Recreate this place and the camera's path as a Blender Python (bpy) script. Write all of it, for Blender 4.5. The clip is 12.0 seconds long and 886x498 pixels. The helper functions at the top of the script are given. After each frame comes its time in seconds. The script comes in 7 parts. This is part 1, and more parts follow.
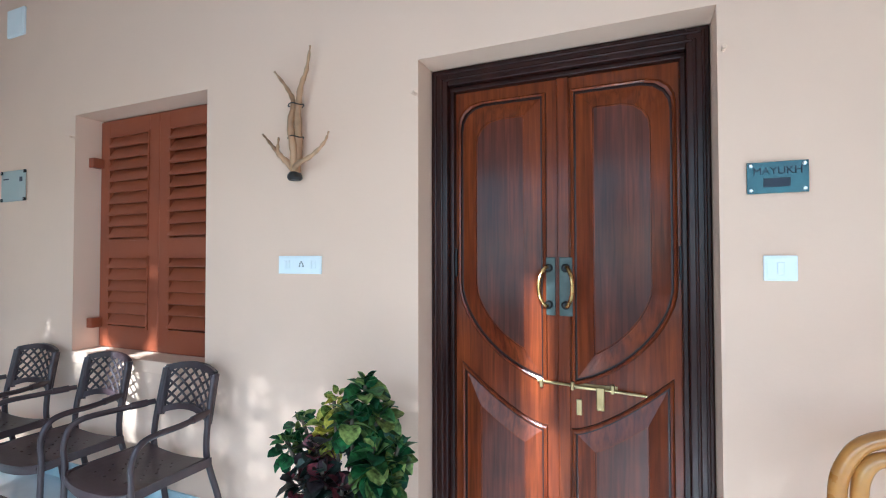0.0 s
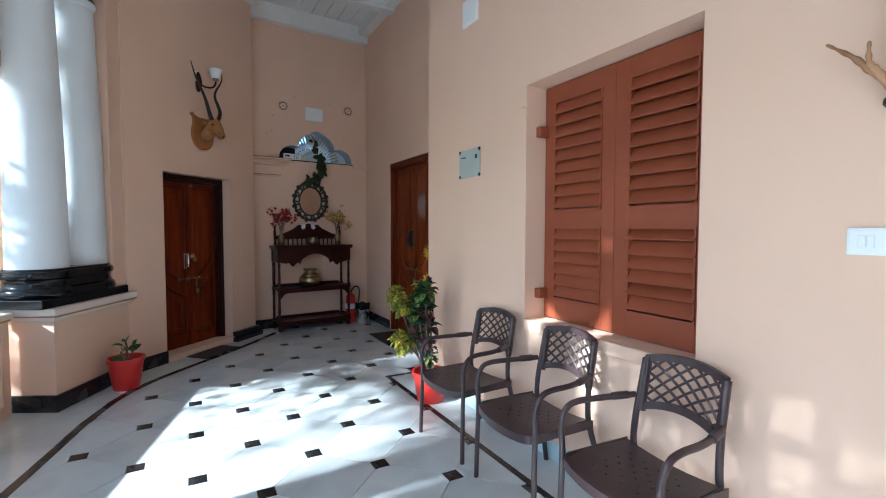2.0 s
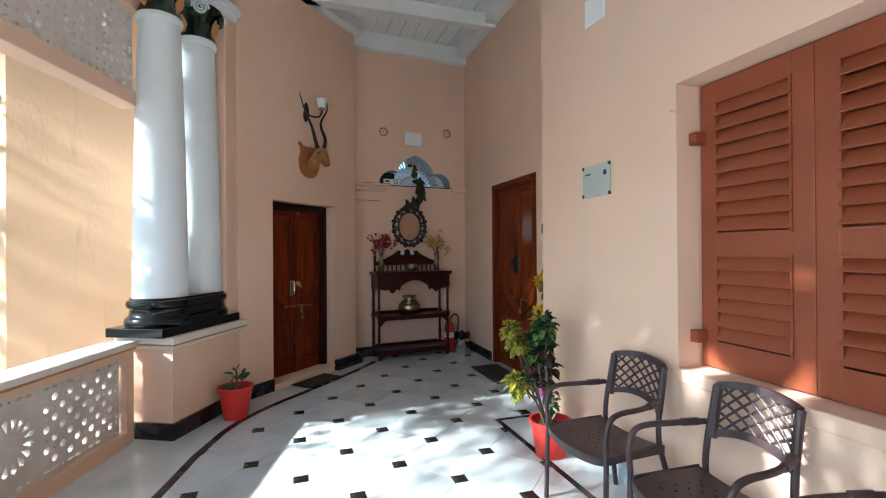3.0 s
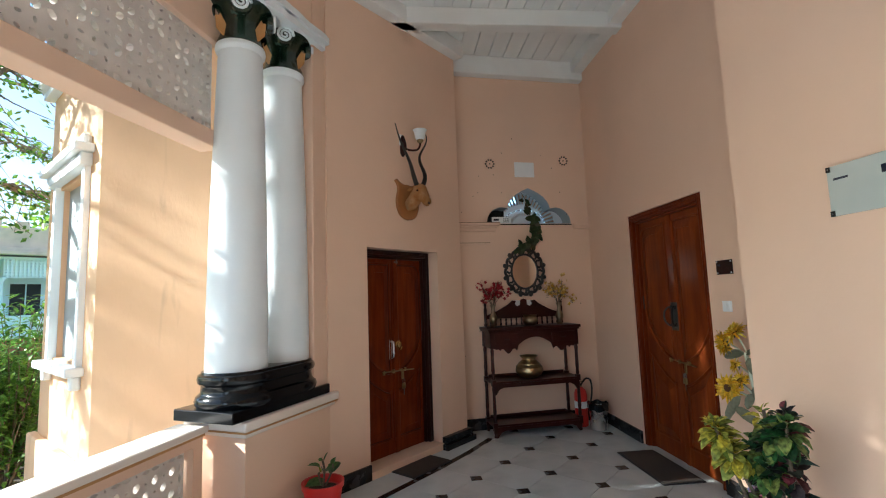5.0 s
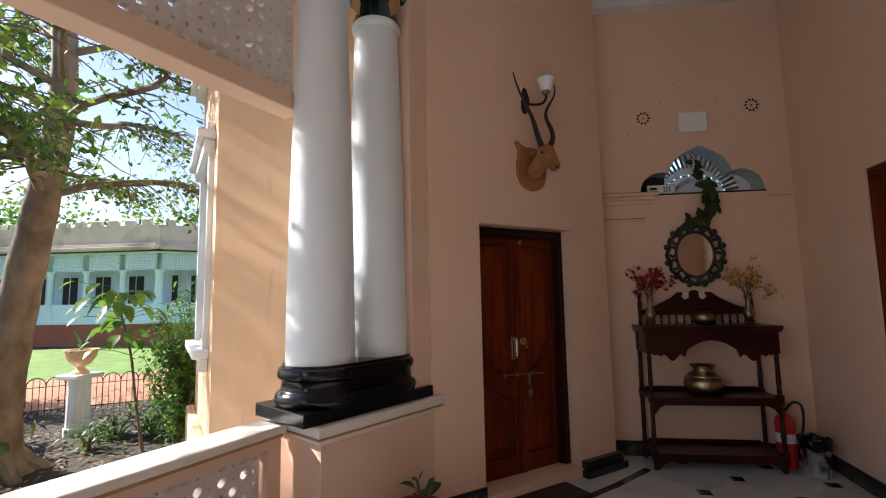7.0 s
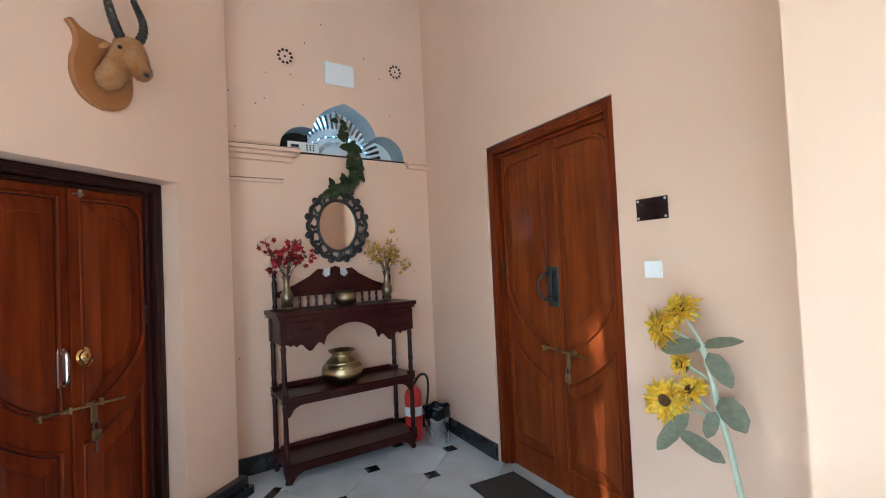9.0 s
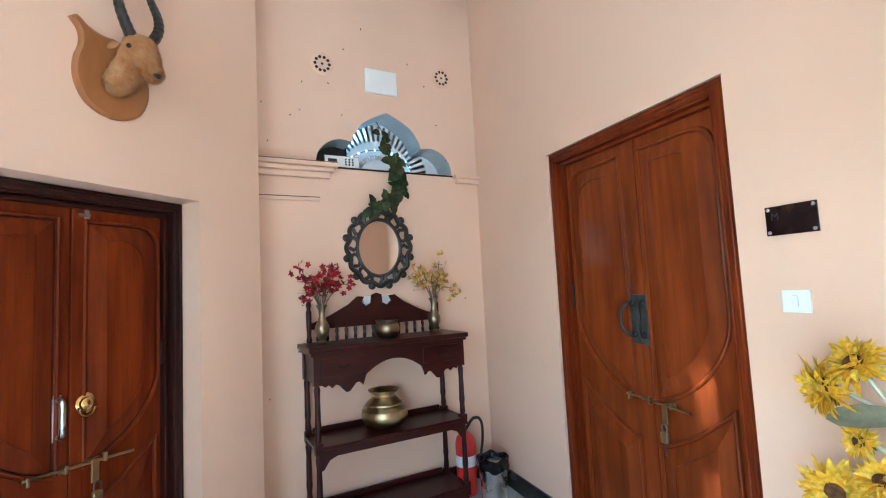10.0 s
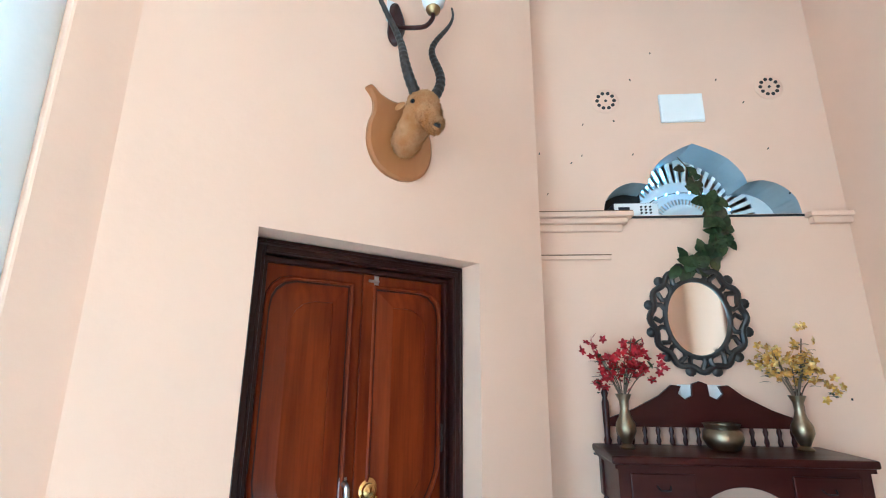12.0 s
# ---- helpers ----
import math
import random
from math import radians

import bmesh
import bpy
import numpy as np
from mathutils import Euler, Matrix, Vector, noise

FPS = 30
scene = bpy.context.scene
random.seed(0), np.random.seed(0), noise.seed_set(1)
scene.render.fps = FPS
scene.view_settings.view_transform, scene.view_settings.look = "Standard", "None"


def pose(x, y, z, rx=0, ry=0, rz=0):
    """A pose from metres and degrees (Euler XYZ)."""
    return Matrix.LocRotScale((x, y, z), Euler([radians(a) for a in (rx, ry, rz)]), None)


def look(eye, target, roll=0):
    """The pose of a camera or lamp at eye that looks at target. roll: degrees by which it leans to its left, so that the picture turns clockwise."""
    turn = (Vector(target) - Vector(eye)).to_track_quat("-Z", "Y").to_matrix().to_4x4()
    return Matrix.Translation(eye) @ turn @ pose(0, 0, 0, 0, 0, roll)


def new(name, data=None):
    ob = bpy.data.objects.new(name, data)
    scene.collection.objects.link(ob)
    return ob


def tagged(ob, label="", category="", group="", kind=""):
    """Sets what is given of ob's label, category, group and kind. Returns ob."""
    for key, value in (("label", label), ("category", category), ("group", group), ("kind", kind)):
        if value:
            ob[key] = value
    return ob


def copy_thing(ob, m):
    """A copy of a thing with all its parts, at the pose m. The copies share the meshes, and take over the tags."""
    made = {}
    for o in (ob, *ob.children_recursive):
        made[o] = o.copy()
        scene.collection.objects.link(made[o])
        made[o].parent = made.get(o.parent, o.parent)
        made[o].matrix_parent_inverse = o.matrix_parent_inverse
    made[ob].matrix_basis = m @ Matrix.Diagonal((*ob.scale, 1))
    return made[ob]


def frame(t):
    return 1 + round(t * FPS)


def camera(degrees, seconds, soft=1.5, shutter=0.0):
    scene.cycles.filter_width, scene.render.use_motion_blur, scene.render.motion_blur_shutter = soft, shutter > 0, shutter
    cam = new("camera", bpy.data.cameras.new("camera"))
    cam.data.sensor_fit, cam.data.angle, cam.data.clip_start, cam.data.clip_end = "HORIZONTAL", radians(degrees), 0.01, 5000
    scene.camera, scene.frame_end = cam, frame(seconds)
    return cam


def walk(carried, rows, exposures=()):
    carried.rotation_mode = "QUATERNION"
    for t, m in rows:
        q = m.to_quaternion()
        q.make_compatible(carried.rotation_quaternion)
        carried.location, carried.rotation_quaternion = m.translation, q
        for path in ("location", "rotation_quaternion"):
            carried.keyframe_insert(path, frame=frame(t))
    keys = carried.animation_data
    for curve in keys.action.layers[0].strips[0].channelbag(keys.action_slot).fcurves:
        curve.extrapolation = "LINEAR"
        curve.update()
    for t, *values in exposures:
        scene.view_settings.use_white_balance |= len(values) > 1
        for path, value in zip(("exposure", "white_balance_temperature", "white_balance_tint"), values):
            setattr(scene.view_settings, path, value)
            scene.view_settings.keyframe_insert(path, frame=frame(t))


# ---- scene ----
cam = camera(87.7, 12.0, soft=1.1)
PATH = [
    (0, (-0.047, 0.009, 1.507), (-0.815, 1.854, 1.551), -0.1),
    (0.5, (-0.288, -0.037, 1.489), (-1.31, 1.682, 1.466), -0.3),
    (0.8, (-0.465, -0.001, 1.475), (-1.705, 1.567, 1.417), -0.2),
    (1, (-0.582, 0.029, 1.474), (-1.963, 1.473, 1.402), -0.1),
    (1.5, (-0.813, 0.053, 1.487), (-2.44, 1.211, 1.381), 0.3),
    (2, (-1.066, -0.099, 1.523), (-2.818, 0.862, 1.432), 0.1),
    (2.5, (-1.274, -0.177, 1.539), (-3.106, 0.622, 1.487), -0.3),
    (3, (-1.53, -0.126, 1.563), (-3.433, 0.49, 1.57), -0.4),
    (3.2, (-1.644, -0.103, 1.555), (-3.562, 0.463, 1.587), -0.1),
    (4.8, (-2.512, -0.071, 1.635), (-4.476, 0.248, 1.833), -1.7),
    (5, (-2.59, -0.047, 1.639), (-4.57, 0.145, 1.848), -2.0),
    (5.5, (-2.832, -0.104, 1.597), (-4.81, -0.268, 1.843), -3.1),
    (6, (-3.048, -0.111, 1.592), (-4.974, -0.586, 1.849), -3.1),
    (6.5, (-3.238, 0.087, 1.57), (-5.095, -0.61, 1.824), -1.7),
    (7, (-3.438, 0.23, 1.575), (-5.371, -0.241, 1.778), -1.1),
    (7.5, (-3.749, 0.222, 1.57), (-5.744, 0.192, 1.707), -1.4),
    (7.7, (-3.842, 0.241, 1.542), (-5.833, 0.393, 1.653), -2.1),
    (9.3, (-4.61, 0.524, 1.579), (-6.353, 1.501, 1.639), -2.5),
    (9.5, (-4.706, 0.551, 1.577), (-6.472, 1.486, 1.66), -2.7),
    (10, (-4.935, 0.646, 1.617), (-6.775, 1.415, 1.775), -2.9),
    (10.5, (-5.136, 0.705, 1.625), (-7.021, 1.338, 1.831), -1.8),
    (11, (-5.332, 0.679, 1.655), (-7.242, 1.161, 1.998), -1.9),
    (11.5, (-5.443, 0.632, 1.692), (-7.374, 0.846, 2.168), -1.8),
    (12, (-5.574, 0.59, 1.66), (-7.484, 0.257, 2.153), 0.4),
]
EXPOSURES = [(0, 1.8, 4670, -2), (0.5, 1.9, 4670, -2), (1.0, 1.88, 4670, -2), (1.5, 1.66, 4940, 2), (2.0, 1.9, 4990, 2), (3.0, 2.08, 5290, 2), (5.0, 2.1, 5640, 3), (5.5, 1.79, 5640, 3), (6.0, 1.4, 5840, 9),
             (6.5, 1.07, 6140, 13), (7.0, 1.4, 6090, 15), (7.5, 2.27, 5830, 9), (7.7, 2.47, 5730, 7), (9.3, 3.35, 4880, -3), (10.5, 3.81, 4830, -3), (11.5, 4.05, 4620, -10), (12, 3.93, 4460, -9)]
walk(cam, [(t, look(eye, target, roll)) for t, eye, target, roll in PATH], EXPOSURES)

# ---- world and sun ----
SUN_ELEVATION, SUN_TOWARDS = 32.0, Vector((-0.05, 1.0, 0)).normalized()
world = bpy.data.worlds.new("sky")
scene.world = world
world.use_nodes = True
wn = world.node_tree.nodes
sky = wn.new("ShaderNodeTexSky")
sky.sky_type, sky.sun_disc = "NISHITA", False
sky.sun_elevation = radians(SUN_ELEVATION)
sky.sun_rotation = math.atan2(-SUN_TOWARDS.x, -SUN_TOWARDS.y)
world.node_tree.links.new(sky.outputs[0], wn["Background"].inputs[0])
wn["Background"].inputs[1].default_value = 0.085
sun = new("sun", bpy.data.lights.new("sun", "SUN"))
sun.data.energy, sun.data.angle, sun.data.color = 5.0, radians(0.9), (1.0, 0.93, 0.82)
e = radians(SUN_ELEVATION)
sun.matrix_world = look((0, 0, 0), (SUN_TOWARDS.x * math.cos(e), SUN_TOWARDS.y * math.cos(e), -math.sin(e)))


# the sky's light through the open bays east of the first
for x, w in ((-1.6, 2.6), (1.4, 2.6)):
    bay = new("bay_sky", bpy.data.lights.new("bay_sky", "AREA"))
    bay.data.shape, bay.data.size, bay.data.size_y, bay.data.energy, bay.data.color = "RECTANGLE", w, 1.8, 9.0, (0.86, 0.93, 1.0)
    bay.matrix_world = look((x, -2.2, 1.85), (x, 0.0, 1.75))


# ---- materials ----
def material(name, colour, colour2=None, rough=0.6, metal=0.0, scale=3.0, stretch=(1, 1, 1), bump=0.1, fine=60.0,
             stain=None, stain_amount=0.5, stain_scale=0.8, coat=0.0, vary=0.0, spec=0.5, detail=6.0, grain=0.0):
    """Two colours mixed by stretched noise, a large stain noise over it, and fine relief."""
    m = bpy.data.materials.new(name)
    m.use_nodes = True
    nt, n = m.node_tree, m.node_tree.nodes
    b = n["Principled BSDF"]
    tc, mp = n.new("ShaderNodeTexCoord"), n.new("ShaderNodeMapping")
    mp.inputs["Scale"].default_value = stretch
    nt.links.new(tc.outputs["Object"], mp.inputs[0])
    n1 = n.new("ShaderNodeTexNoise")
    n1.inputs["Scale"].default_value, n1.inputs["Detail"].default_value = scale, detail
    nt.links.new(mp.outputs[0], n1.inputs["Vector"])
    ramp = n.new("ShaderNodeValToRGB")
    ramp.color_ramp.elements[0].position, ramp.color_ramp.elements[1].position = 0.3, 0.7
    ramp.color_ramp.elements[0].color = (*colour, 1)
    ramp.color_ramp.elements[1].color = (*(colour2 or [min(1, c * 1.12) for c in colour]), 1)
    nt.links.new(n1.outputs[0], ramp.inputs[0])
    out = ramp.outputs[0]
    if stain:
        n2 = n.new("ShaderNodeTexNoise")
        n2.inputs["Scale"].default_value, n2.inputs["Detail"].default_value = stain_scale, 8
        nt.links.new(tc.outputs["Object"], n2.inputs["Vector"])
        r2 = n.new("ShaderNodeMapRange")
        r2.inputs[1].default_value, r2.inputs[2].default_value, r2.inputs[4].default_value = 0.5, 0.75, stain_amount
        nt.links.new(n2.outputs[0], r2.inputs[0])
        mix = n.new("ShaderNodeMixRGB")
        mix.inputs[2].default_value = (*stain, 1)
        nt.links.new(r2.outputs[0], mix.inputs[0])
        nt.links.new(out, mix.inputs[1])
        out = mix.outputs[0]
    if grain:
        gm, gn, gr, gh = n.new("ShaderNodeMapping"), n.new("ShaderNodeTexNoise"), n.new("ShaderNodeMapRange"), n.new("ShaderNodeHueSaturation")
        gm.inputs["Scale"].default_value = (1, 1, 0.045)
        gn.inputs["Scale"].default_value, gn.inputs["Detail"].default_value, gn.inputs["Distortion"].default_value = 55, 6, 0.6
        gr.inputs[1].default_value, gr.inputs[2].default_value = 0.3, 0.7
        gr.inputs[3].default_value, gr.inputs[4].default_value = 1 - grain, 1 + grain
        nt.links.new(tc.outputs["Object"], gm.inputs[0])
        nt.links.new(gm.outputs[0], gn.inputs["Vector"])
        nt.links.new(gn.outputs[0], gr.inputs[0])
        nt.links.new(gr.outputs[0], gh.inputs["Value"])
        nt.links.new(out, gh.inputs["Color"])
        out = gh.outputs[0]
    if vary:
        oi, hs = n.new("ShaderNodeObjectInfo"), n.new("ShaderNodeHueSaturation")
        r3 = n.new("ShaderNodeMapRange")
        r3.inputs[3].default_value, r3.inputs[4].default_value = 1 - vary, 1 + vary
        nt.links.new(oi.outputs["Random"], r3.inputs[0])
        nt.links.new(r3.outputs[0], hs.inputs["Value"])
        nt.links.new(out, hs.inputs["Color"])
        out = hs.outputs[0]
    nt.links.new(out, b.inputs["Base Color"])
    b.inputs["Metallic"].default_value = metal
    b.inputs["Coat Weight"].default_value, b.inputs["Coat Roughness"].default_value = coat, 0.16
    b.inputs["Specular IOR Level"].default_value = spec
    rr = n.new("ShaderNodeMapRange")
    rr.inputs[3].default_value, rr.inputs[4].default_value = max(0.02, rough - 0.08), min(1, rough + 0.08)
    nt.links.new(n1.outputs[0], rr.inputs[0])
    nt.links.new(rr.outputs[0], b.inputs["Roughness"])
    if bump:
        n3, bp = n.new("ShaderNodeTexNoise"), n.new("ShaderNodeBump")
        n3.inputs["Scale"].default_value, n3.inputs["Detail"].default_value = fine, 4
        nt.links.new(mp.outputs[0], n3.inputs["Vector"])
        bp.inputs["Strength"].default_value, bp.inputs["Distance"].default_value = bump, 0.01
        nt.links.new(n3.outputs[0], bp.inputs["Height"])
        nt.links.new(bp.outputs[0], b.inputs["Normal"])
    return m


def leafy(name, colour, colour2, colour3, through_light=0.3, mottle=0.35):
    """Leaf colours that differ from leaf to leaf, with light coming through."""
    m = bpy.data.materials.new(name)
    m.use_nodes = True
    nt, n = m.node_tree, m.node_tree.nodes
    b, out = n["Principled BSDF"], n["Material Output"]
    geo, ramp = n.new("ShaderNodeNewGeometry"), n.new("ShaderNodeValToRGB")
    ramp.color_ramp.elements[0].color, ramp.color_ramp.elements[1].color = (*colour, 1), (*colour3, 1)
    ramp.color_ramp.elements.new(0.5).color = (*colour2, 1)
    nt.links.new(geo.outputs["Random Per Island"], ramp.inputs[0])
    tc, nz, hs = n.new("ShaderNodeTexCoord"), n.new("ShaderNodeTexNoise"), n.new("ShaderNodeHueSaturation")
    nz.inputs["Scale"].default_value = 45
    nt.links.new(tc.outputs["Object"], nz.inputs["Vector"])
    mr = n.new("ShaderNodeMapRange")
    mr.inputs[1].default_value, mr.inputs[2].default_value, mr.inputs[3].default_value, mr.inputs[4].default_value = 0.3, 0.7, 1 - mottle, 1 + mottle
    nt.links.new(nz.outputs[0], mr.inputs[0])
    nt.links.new(mr.outputs[0], hs.inputs["Value"])
    nt.links.new(ramp.outputs[0], hs.inputs["Color"])
    nt.links.new(hs.outputs[0], b.inputs["Base Color"])
    b.inputs["Roughness"].default_value, b.inputs["Specular IOR Level"].default_value = 0.45, 0.3
    tr, mx = n.new("ShaderNodeBsdfTranslucent"), n.new("ShaderNodeMixShader")
    nt.links.new(hs.outputs[0], tr.inputs[0])
    mx.inputs[0].default_value = through_light
    nt.links.new(b.outputs[0], mx.inputs[1])
    nt.links.new(tr.outputs[0], mx.inputs[2])
    nt.links.new(mx.outputs[0], out.inputs[0])
    return m


PEACH = material("peach_plaster", (0.755, 0.52, 0.375), (0.79, 0.555, 0.41), 0.75, scale=0.7, bump=0.12, fine=25, stain=(0.63, 0.44, 0.325), stain_amount=0.5, stain_scale=0.6)
PEACH_OUT = material("outside_plaster", (0.80, 0.52, 0.30), (0.84, 0.56, 0.34), 0.8, scale=0.9, bump=0.15, fine=30, stain=(0.45, 0.27, 0.15), stain_amount=0.35, stain_scale=0.7, stretch=(1, 1, 0.5))
def slant_streaks(m, colour, tilt):
    """Slanting grey-brown streaks over a rendered wall."""
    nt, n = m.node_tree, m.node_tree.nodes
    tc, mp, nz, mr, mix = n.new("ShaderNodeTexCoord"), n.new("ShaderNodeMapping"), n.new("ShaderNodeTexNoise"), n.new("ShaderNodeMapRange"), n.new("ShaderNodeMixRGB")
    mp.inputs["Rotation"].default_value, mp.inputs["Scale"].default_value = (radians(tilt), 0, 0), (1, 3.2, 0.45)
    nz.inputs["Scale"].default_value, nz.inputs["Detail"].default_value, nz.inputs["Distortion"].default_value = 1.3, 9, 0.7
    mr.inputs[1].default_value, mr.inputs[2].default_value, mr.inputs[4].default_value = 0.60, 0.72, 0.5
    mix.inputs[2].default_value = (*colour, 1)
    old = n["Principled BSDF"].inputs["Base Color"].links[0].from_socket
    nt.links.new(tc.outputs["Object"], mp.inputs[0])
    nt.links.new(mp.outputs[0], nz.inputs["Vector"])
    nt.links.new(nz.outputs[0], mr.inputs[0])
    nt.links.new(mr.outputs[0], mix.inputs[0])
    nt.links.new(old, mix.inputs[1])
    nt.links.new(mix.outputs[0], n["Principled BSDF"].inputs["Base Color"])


slant_streaks(PEACH_OUT, (0.50, 0.31, 0.19), 38)
WHITE = material("white_paint", (0.77, 0.82, 0.85), (0.81, 0.86, 0.89), 0.5, scale=2, bump=0.08, fine=40, stain=(0.6, 0.57, 0.52), stain_amount=0.2)
CREAM = material("cream_cap_paint", (0.76, 0.68, 0.61), (0.80, 0.73, 0.66), 0.55, scale=2, bump=0.08, fine=40, stain=(0.55, 0.46, 0.40), stain_amount=0.3)
CEIL_WHITE = material("ceiling_paint", (0.74, 0.74, 0.72), (0.80, 0.80, 0.78), 0.6, scale=4, bump=0.1, fine=30, stain=(0.5, 0.46, 0.42), stain_amount=0.3, stain_scale=2)
MARBLE = material("white_marble", (0.55, 0.60, 0.615), (0.69, 0.715, 0.71), 0.16, scale=2.2, bump=0.01, fine=20, stain=(0.32, 0.37, 0.40), stain_amount=0.65, stain_scale=2.2, vary=0.09, detail=10)
BLUE_MARBLE = material("blue_marble", (0.45, 0.58, 0.62), (0.62, 0.72, 0.74), 0.25, scale=4, bump=0.02, stain=(0.35, 0.45, 0.5), stain_scale=4)
GROUT = material("grout", (0.45, 0.46, 0.44), None, 0.8, scale=8)
BLACK = material("black_stone", (0.008, 0.009, 0.010), (0.02, 0.02, 0.022), 0.26, scale=6, bump=0.03, fine=30, stain=(0.08, 0.08, 0.08), stain_amount=0.25, stain_scale=5)
GLOSS_BLACK = material("gloss_black_paint", (0.004, 0.005, 0.006), (0.007, 0.008, 0.010), 0.16, scale=3, bump=0.04, fine=15, coat=0.12, spec=0.3)
WOOD = material("door_wood", (0.13, 0.022, 0.0045), (0.22, 0.046, 0.008), 0.42, scale=2.2, stretch=(7, 7, 0.7), bump=0.04, fine=30, stain=(0.05, 0.008, 0.003), stain_amount=0.7, stain_scale=1.3, coat=0.14, detail=11, spec=0.08, grain=0.12)
WOOD_DARK = material("dark_door_wood", (0.080, 0.013, 0.004), (0.19, 0.040, 0.008), 0.36, scale=2.0, stretch=(5, 5, 0.6), bump=0.05, fine=30, stain=(0.035, 0.007, 0.004), stain_amount=0.8, stain_scale=1.6, coat=0.3, detail=12, spec=0.1, grain=0.4)
WOOD_FIELD = material("dark_panel_wood", (0.050, 0.011, 0.006), (0.115, 0.026, 0.011), 0.34, scale=1.7, stretch=(6, 6, 0.5), bump=0.06, fine=34, stain=(0.018, 0.006, 0.006), stain_amount=0.8, stain_scale=1.9, coat=0.28, detail=12, spec=0.15, grain=0.45)
WOOD_RED = material("red_door_wood", (0.095, 0.012, 0.002), (0.19, 0.032, 0.005), 0.4, scale=2.2, stretch=(7, 7, 0.7), bump=0.04, fine=30, stain=(0.035, 0.005, 0.002), stain_amount=0.7, stain_scale=1.4, coat=0.14, detail=11, spec=0.08, grain=0.12)
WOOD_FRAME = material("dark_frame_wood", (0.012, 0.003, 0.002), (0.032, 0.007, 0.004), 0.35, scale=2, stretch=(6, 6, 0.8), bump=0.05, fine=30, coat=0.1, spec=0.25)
CONSOLE = material("console_wood", (0.022, 0.004, 0.003), (0.042, 0.008, 0.006), 0.34, scale=2.5, stretch=(1, 6, 6), bump=0.03, coat=0.12, spec=0.2)
SHUTTER = material("red_brown_paint", (0.23, 0.055, 0.022), (0.28, 0.07, 0.028), 0.42, scale=3, bump=0.08, fine=35, stain=(0.17, 0.04, 0.018), stain_amount=0.4, stain_scale=2)


# ---- mesh helpers ----
def part(name, bm, mat, parent=None, label="", smooth=False, m=None):
    """Links a bmesh as one mesh object, under its thing or part."""
    bmesh.ops.recalc_face_normals(bm, faces=bm.faces[:])
    me = bpy.data.meshes.new(name)
    bm.to_mesh(me)
    bm.free()
    me.materials.append(mat)
    if smooth:
        for p in me.polygons:
            p.use_smooth = True
        me.set_sharp_from_angle(angle=radians(40))
    ob = new(name, me)
    ob.parent = parent
    if m is not None:
        ob.matrix_basis = m
    return tagged(ob, label)


def thing(name, m, label, category, group="", kind=""):
    ob = new(name)
    ob.empty_display_size = 0.1
    ob.matrix_basis = m
    return tagged(ob, label, category, group, kind)


def box(bm, x0, y0, z0, x1, y1, z1, bevel=0.0, m=None):
    made = bmesh.ops.create_cube(bm, size=1)["verts"]
    for v in made:
        v.co = Vector((x0 + (v.co.x + 0.5) * (x1 - x0), y0 + (v.co.y + 0.5) * (y1 - y0), z0 + (v.co.z + 0.5) * (z1 - z0)))
    if bevel:
        edges = {e for v in made for e in v.link_edges}
        made = list({v for f in bmesh.ops.bevel(bm, geom=list(edges), offset=bevel, segments=2, affect="EDGES", profile=0.5)["faces"] for v in f.verts} | {v for v in made if v.is_valid})
    if m is not None:
        bmesh.ops.transform(bm, matrix=m, verts=made)
    return made


def boxed(*args, **kw):
    bm = bmesh.new()
    box(bm, *args, **kw)
    return bm


def lathe(bm, profile, sides=24, m=None):
    """profile: (radius, z) from bottom to top."""
    rings = [[bm.verts.new((r * math.cos(2 * math.pi * i / sides), r * math.sin(2 * math.pi * i / sides), z)) for i in range(sides)] for r, z in profile]
    for a, b in zip(rings, rings[1:]):
        for i in range(sides):
            bm.faces.new((a[i], a[(i + 1) % sides], b[(i + 1) % sides], b[i]))
    bm.faces.new(rings[0]), bm.faces.new(rings[-1])
    if m is not None:
        bmesh.ops.transform(bm, matrix=m, verts=[v for r in rings for v in r])


def lathed(profile, sides=24, m=None):
    bm = bmesh.new()
    lathe(bm, profile, sides, m)
    return bm


def tube(bm, points, radii, sides=8):
    """A round tube through points, with one radius or one a point."""
    pts = [Vector(p) for p in points]
    radii = radii if isinstance(radii, (list, tuple)) else [radii] * len(pts)
    rings, up = [], Vector((0.31, 0.17, 0.93))
    for i, p in enumerate(pts):
        d = (pts[min(i + 1, len(pts) - 1)] - pts[max(i - 1, 0)]).normalized()
        s = d.cross(up)
        s = s.normalized() if s.length > 1e-4 else d.orthogonal().normalized()
        up = s.cross(d)
        rings.append([bm.verts.new(p + radii[i] * (math.cos(2 * math.pi * k / sides) * s + math.sin(2 * math.pi * k / sides) * up)) for k in range(sides)])
    for a, b in zip(rings, rings[1:]):
        for k in range(sides):
            bm.faces.new((a[k], a[(k + 1) % sides], b[(k + 1) % sides], b[k]))
    bm.faces.new(rings[0]), bm.faces.new(rings[-1])


def smooth_line(points, steps=6):
    """Catmull-Rom through the points."""
    p = [Vector(q) for q in points]
    p = [2 * p[0] - p[1], *p, 2 * p[-1] - p[-2]]
    out = []
    for a, b, c, d in zip(p, p[1:], p[2:], p[3:]):
        for i in range(steps):
            t = i / steps
            out.append(0.5 * (2 * b + (c - a) * t + (2 * a - 5 * b + 4 * c - d) * t * t + (3 * b - a - 3 * c + d) * t ** 3))
    return out + [p[-2]]


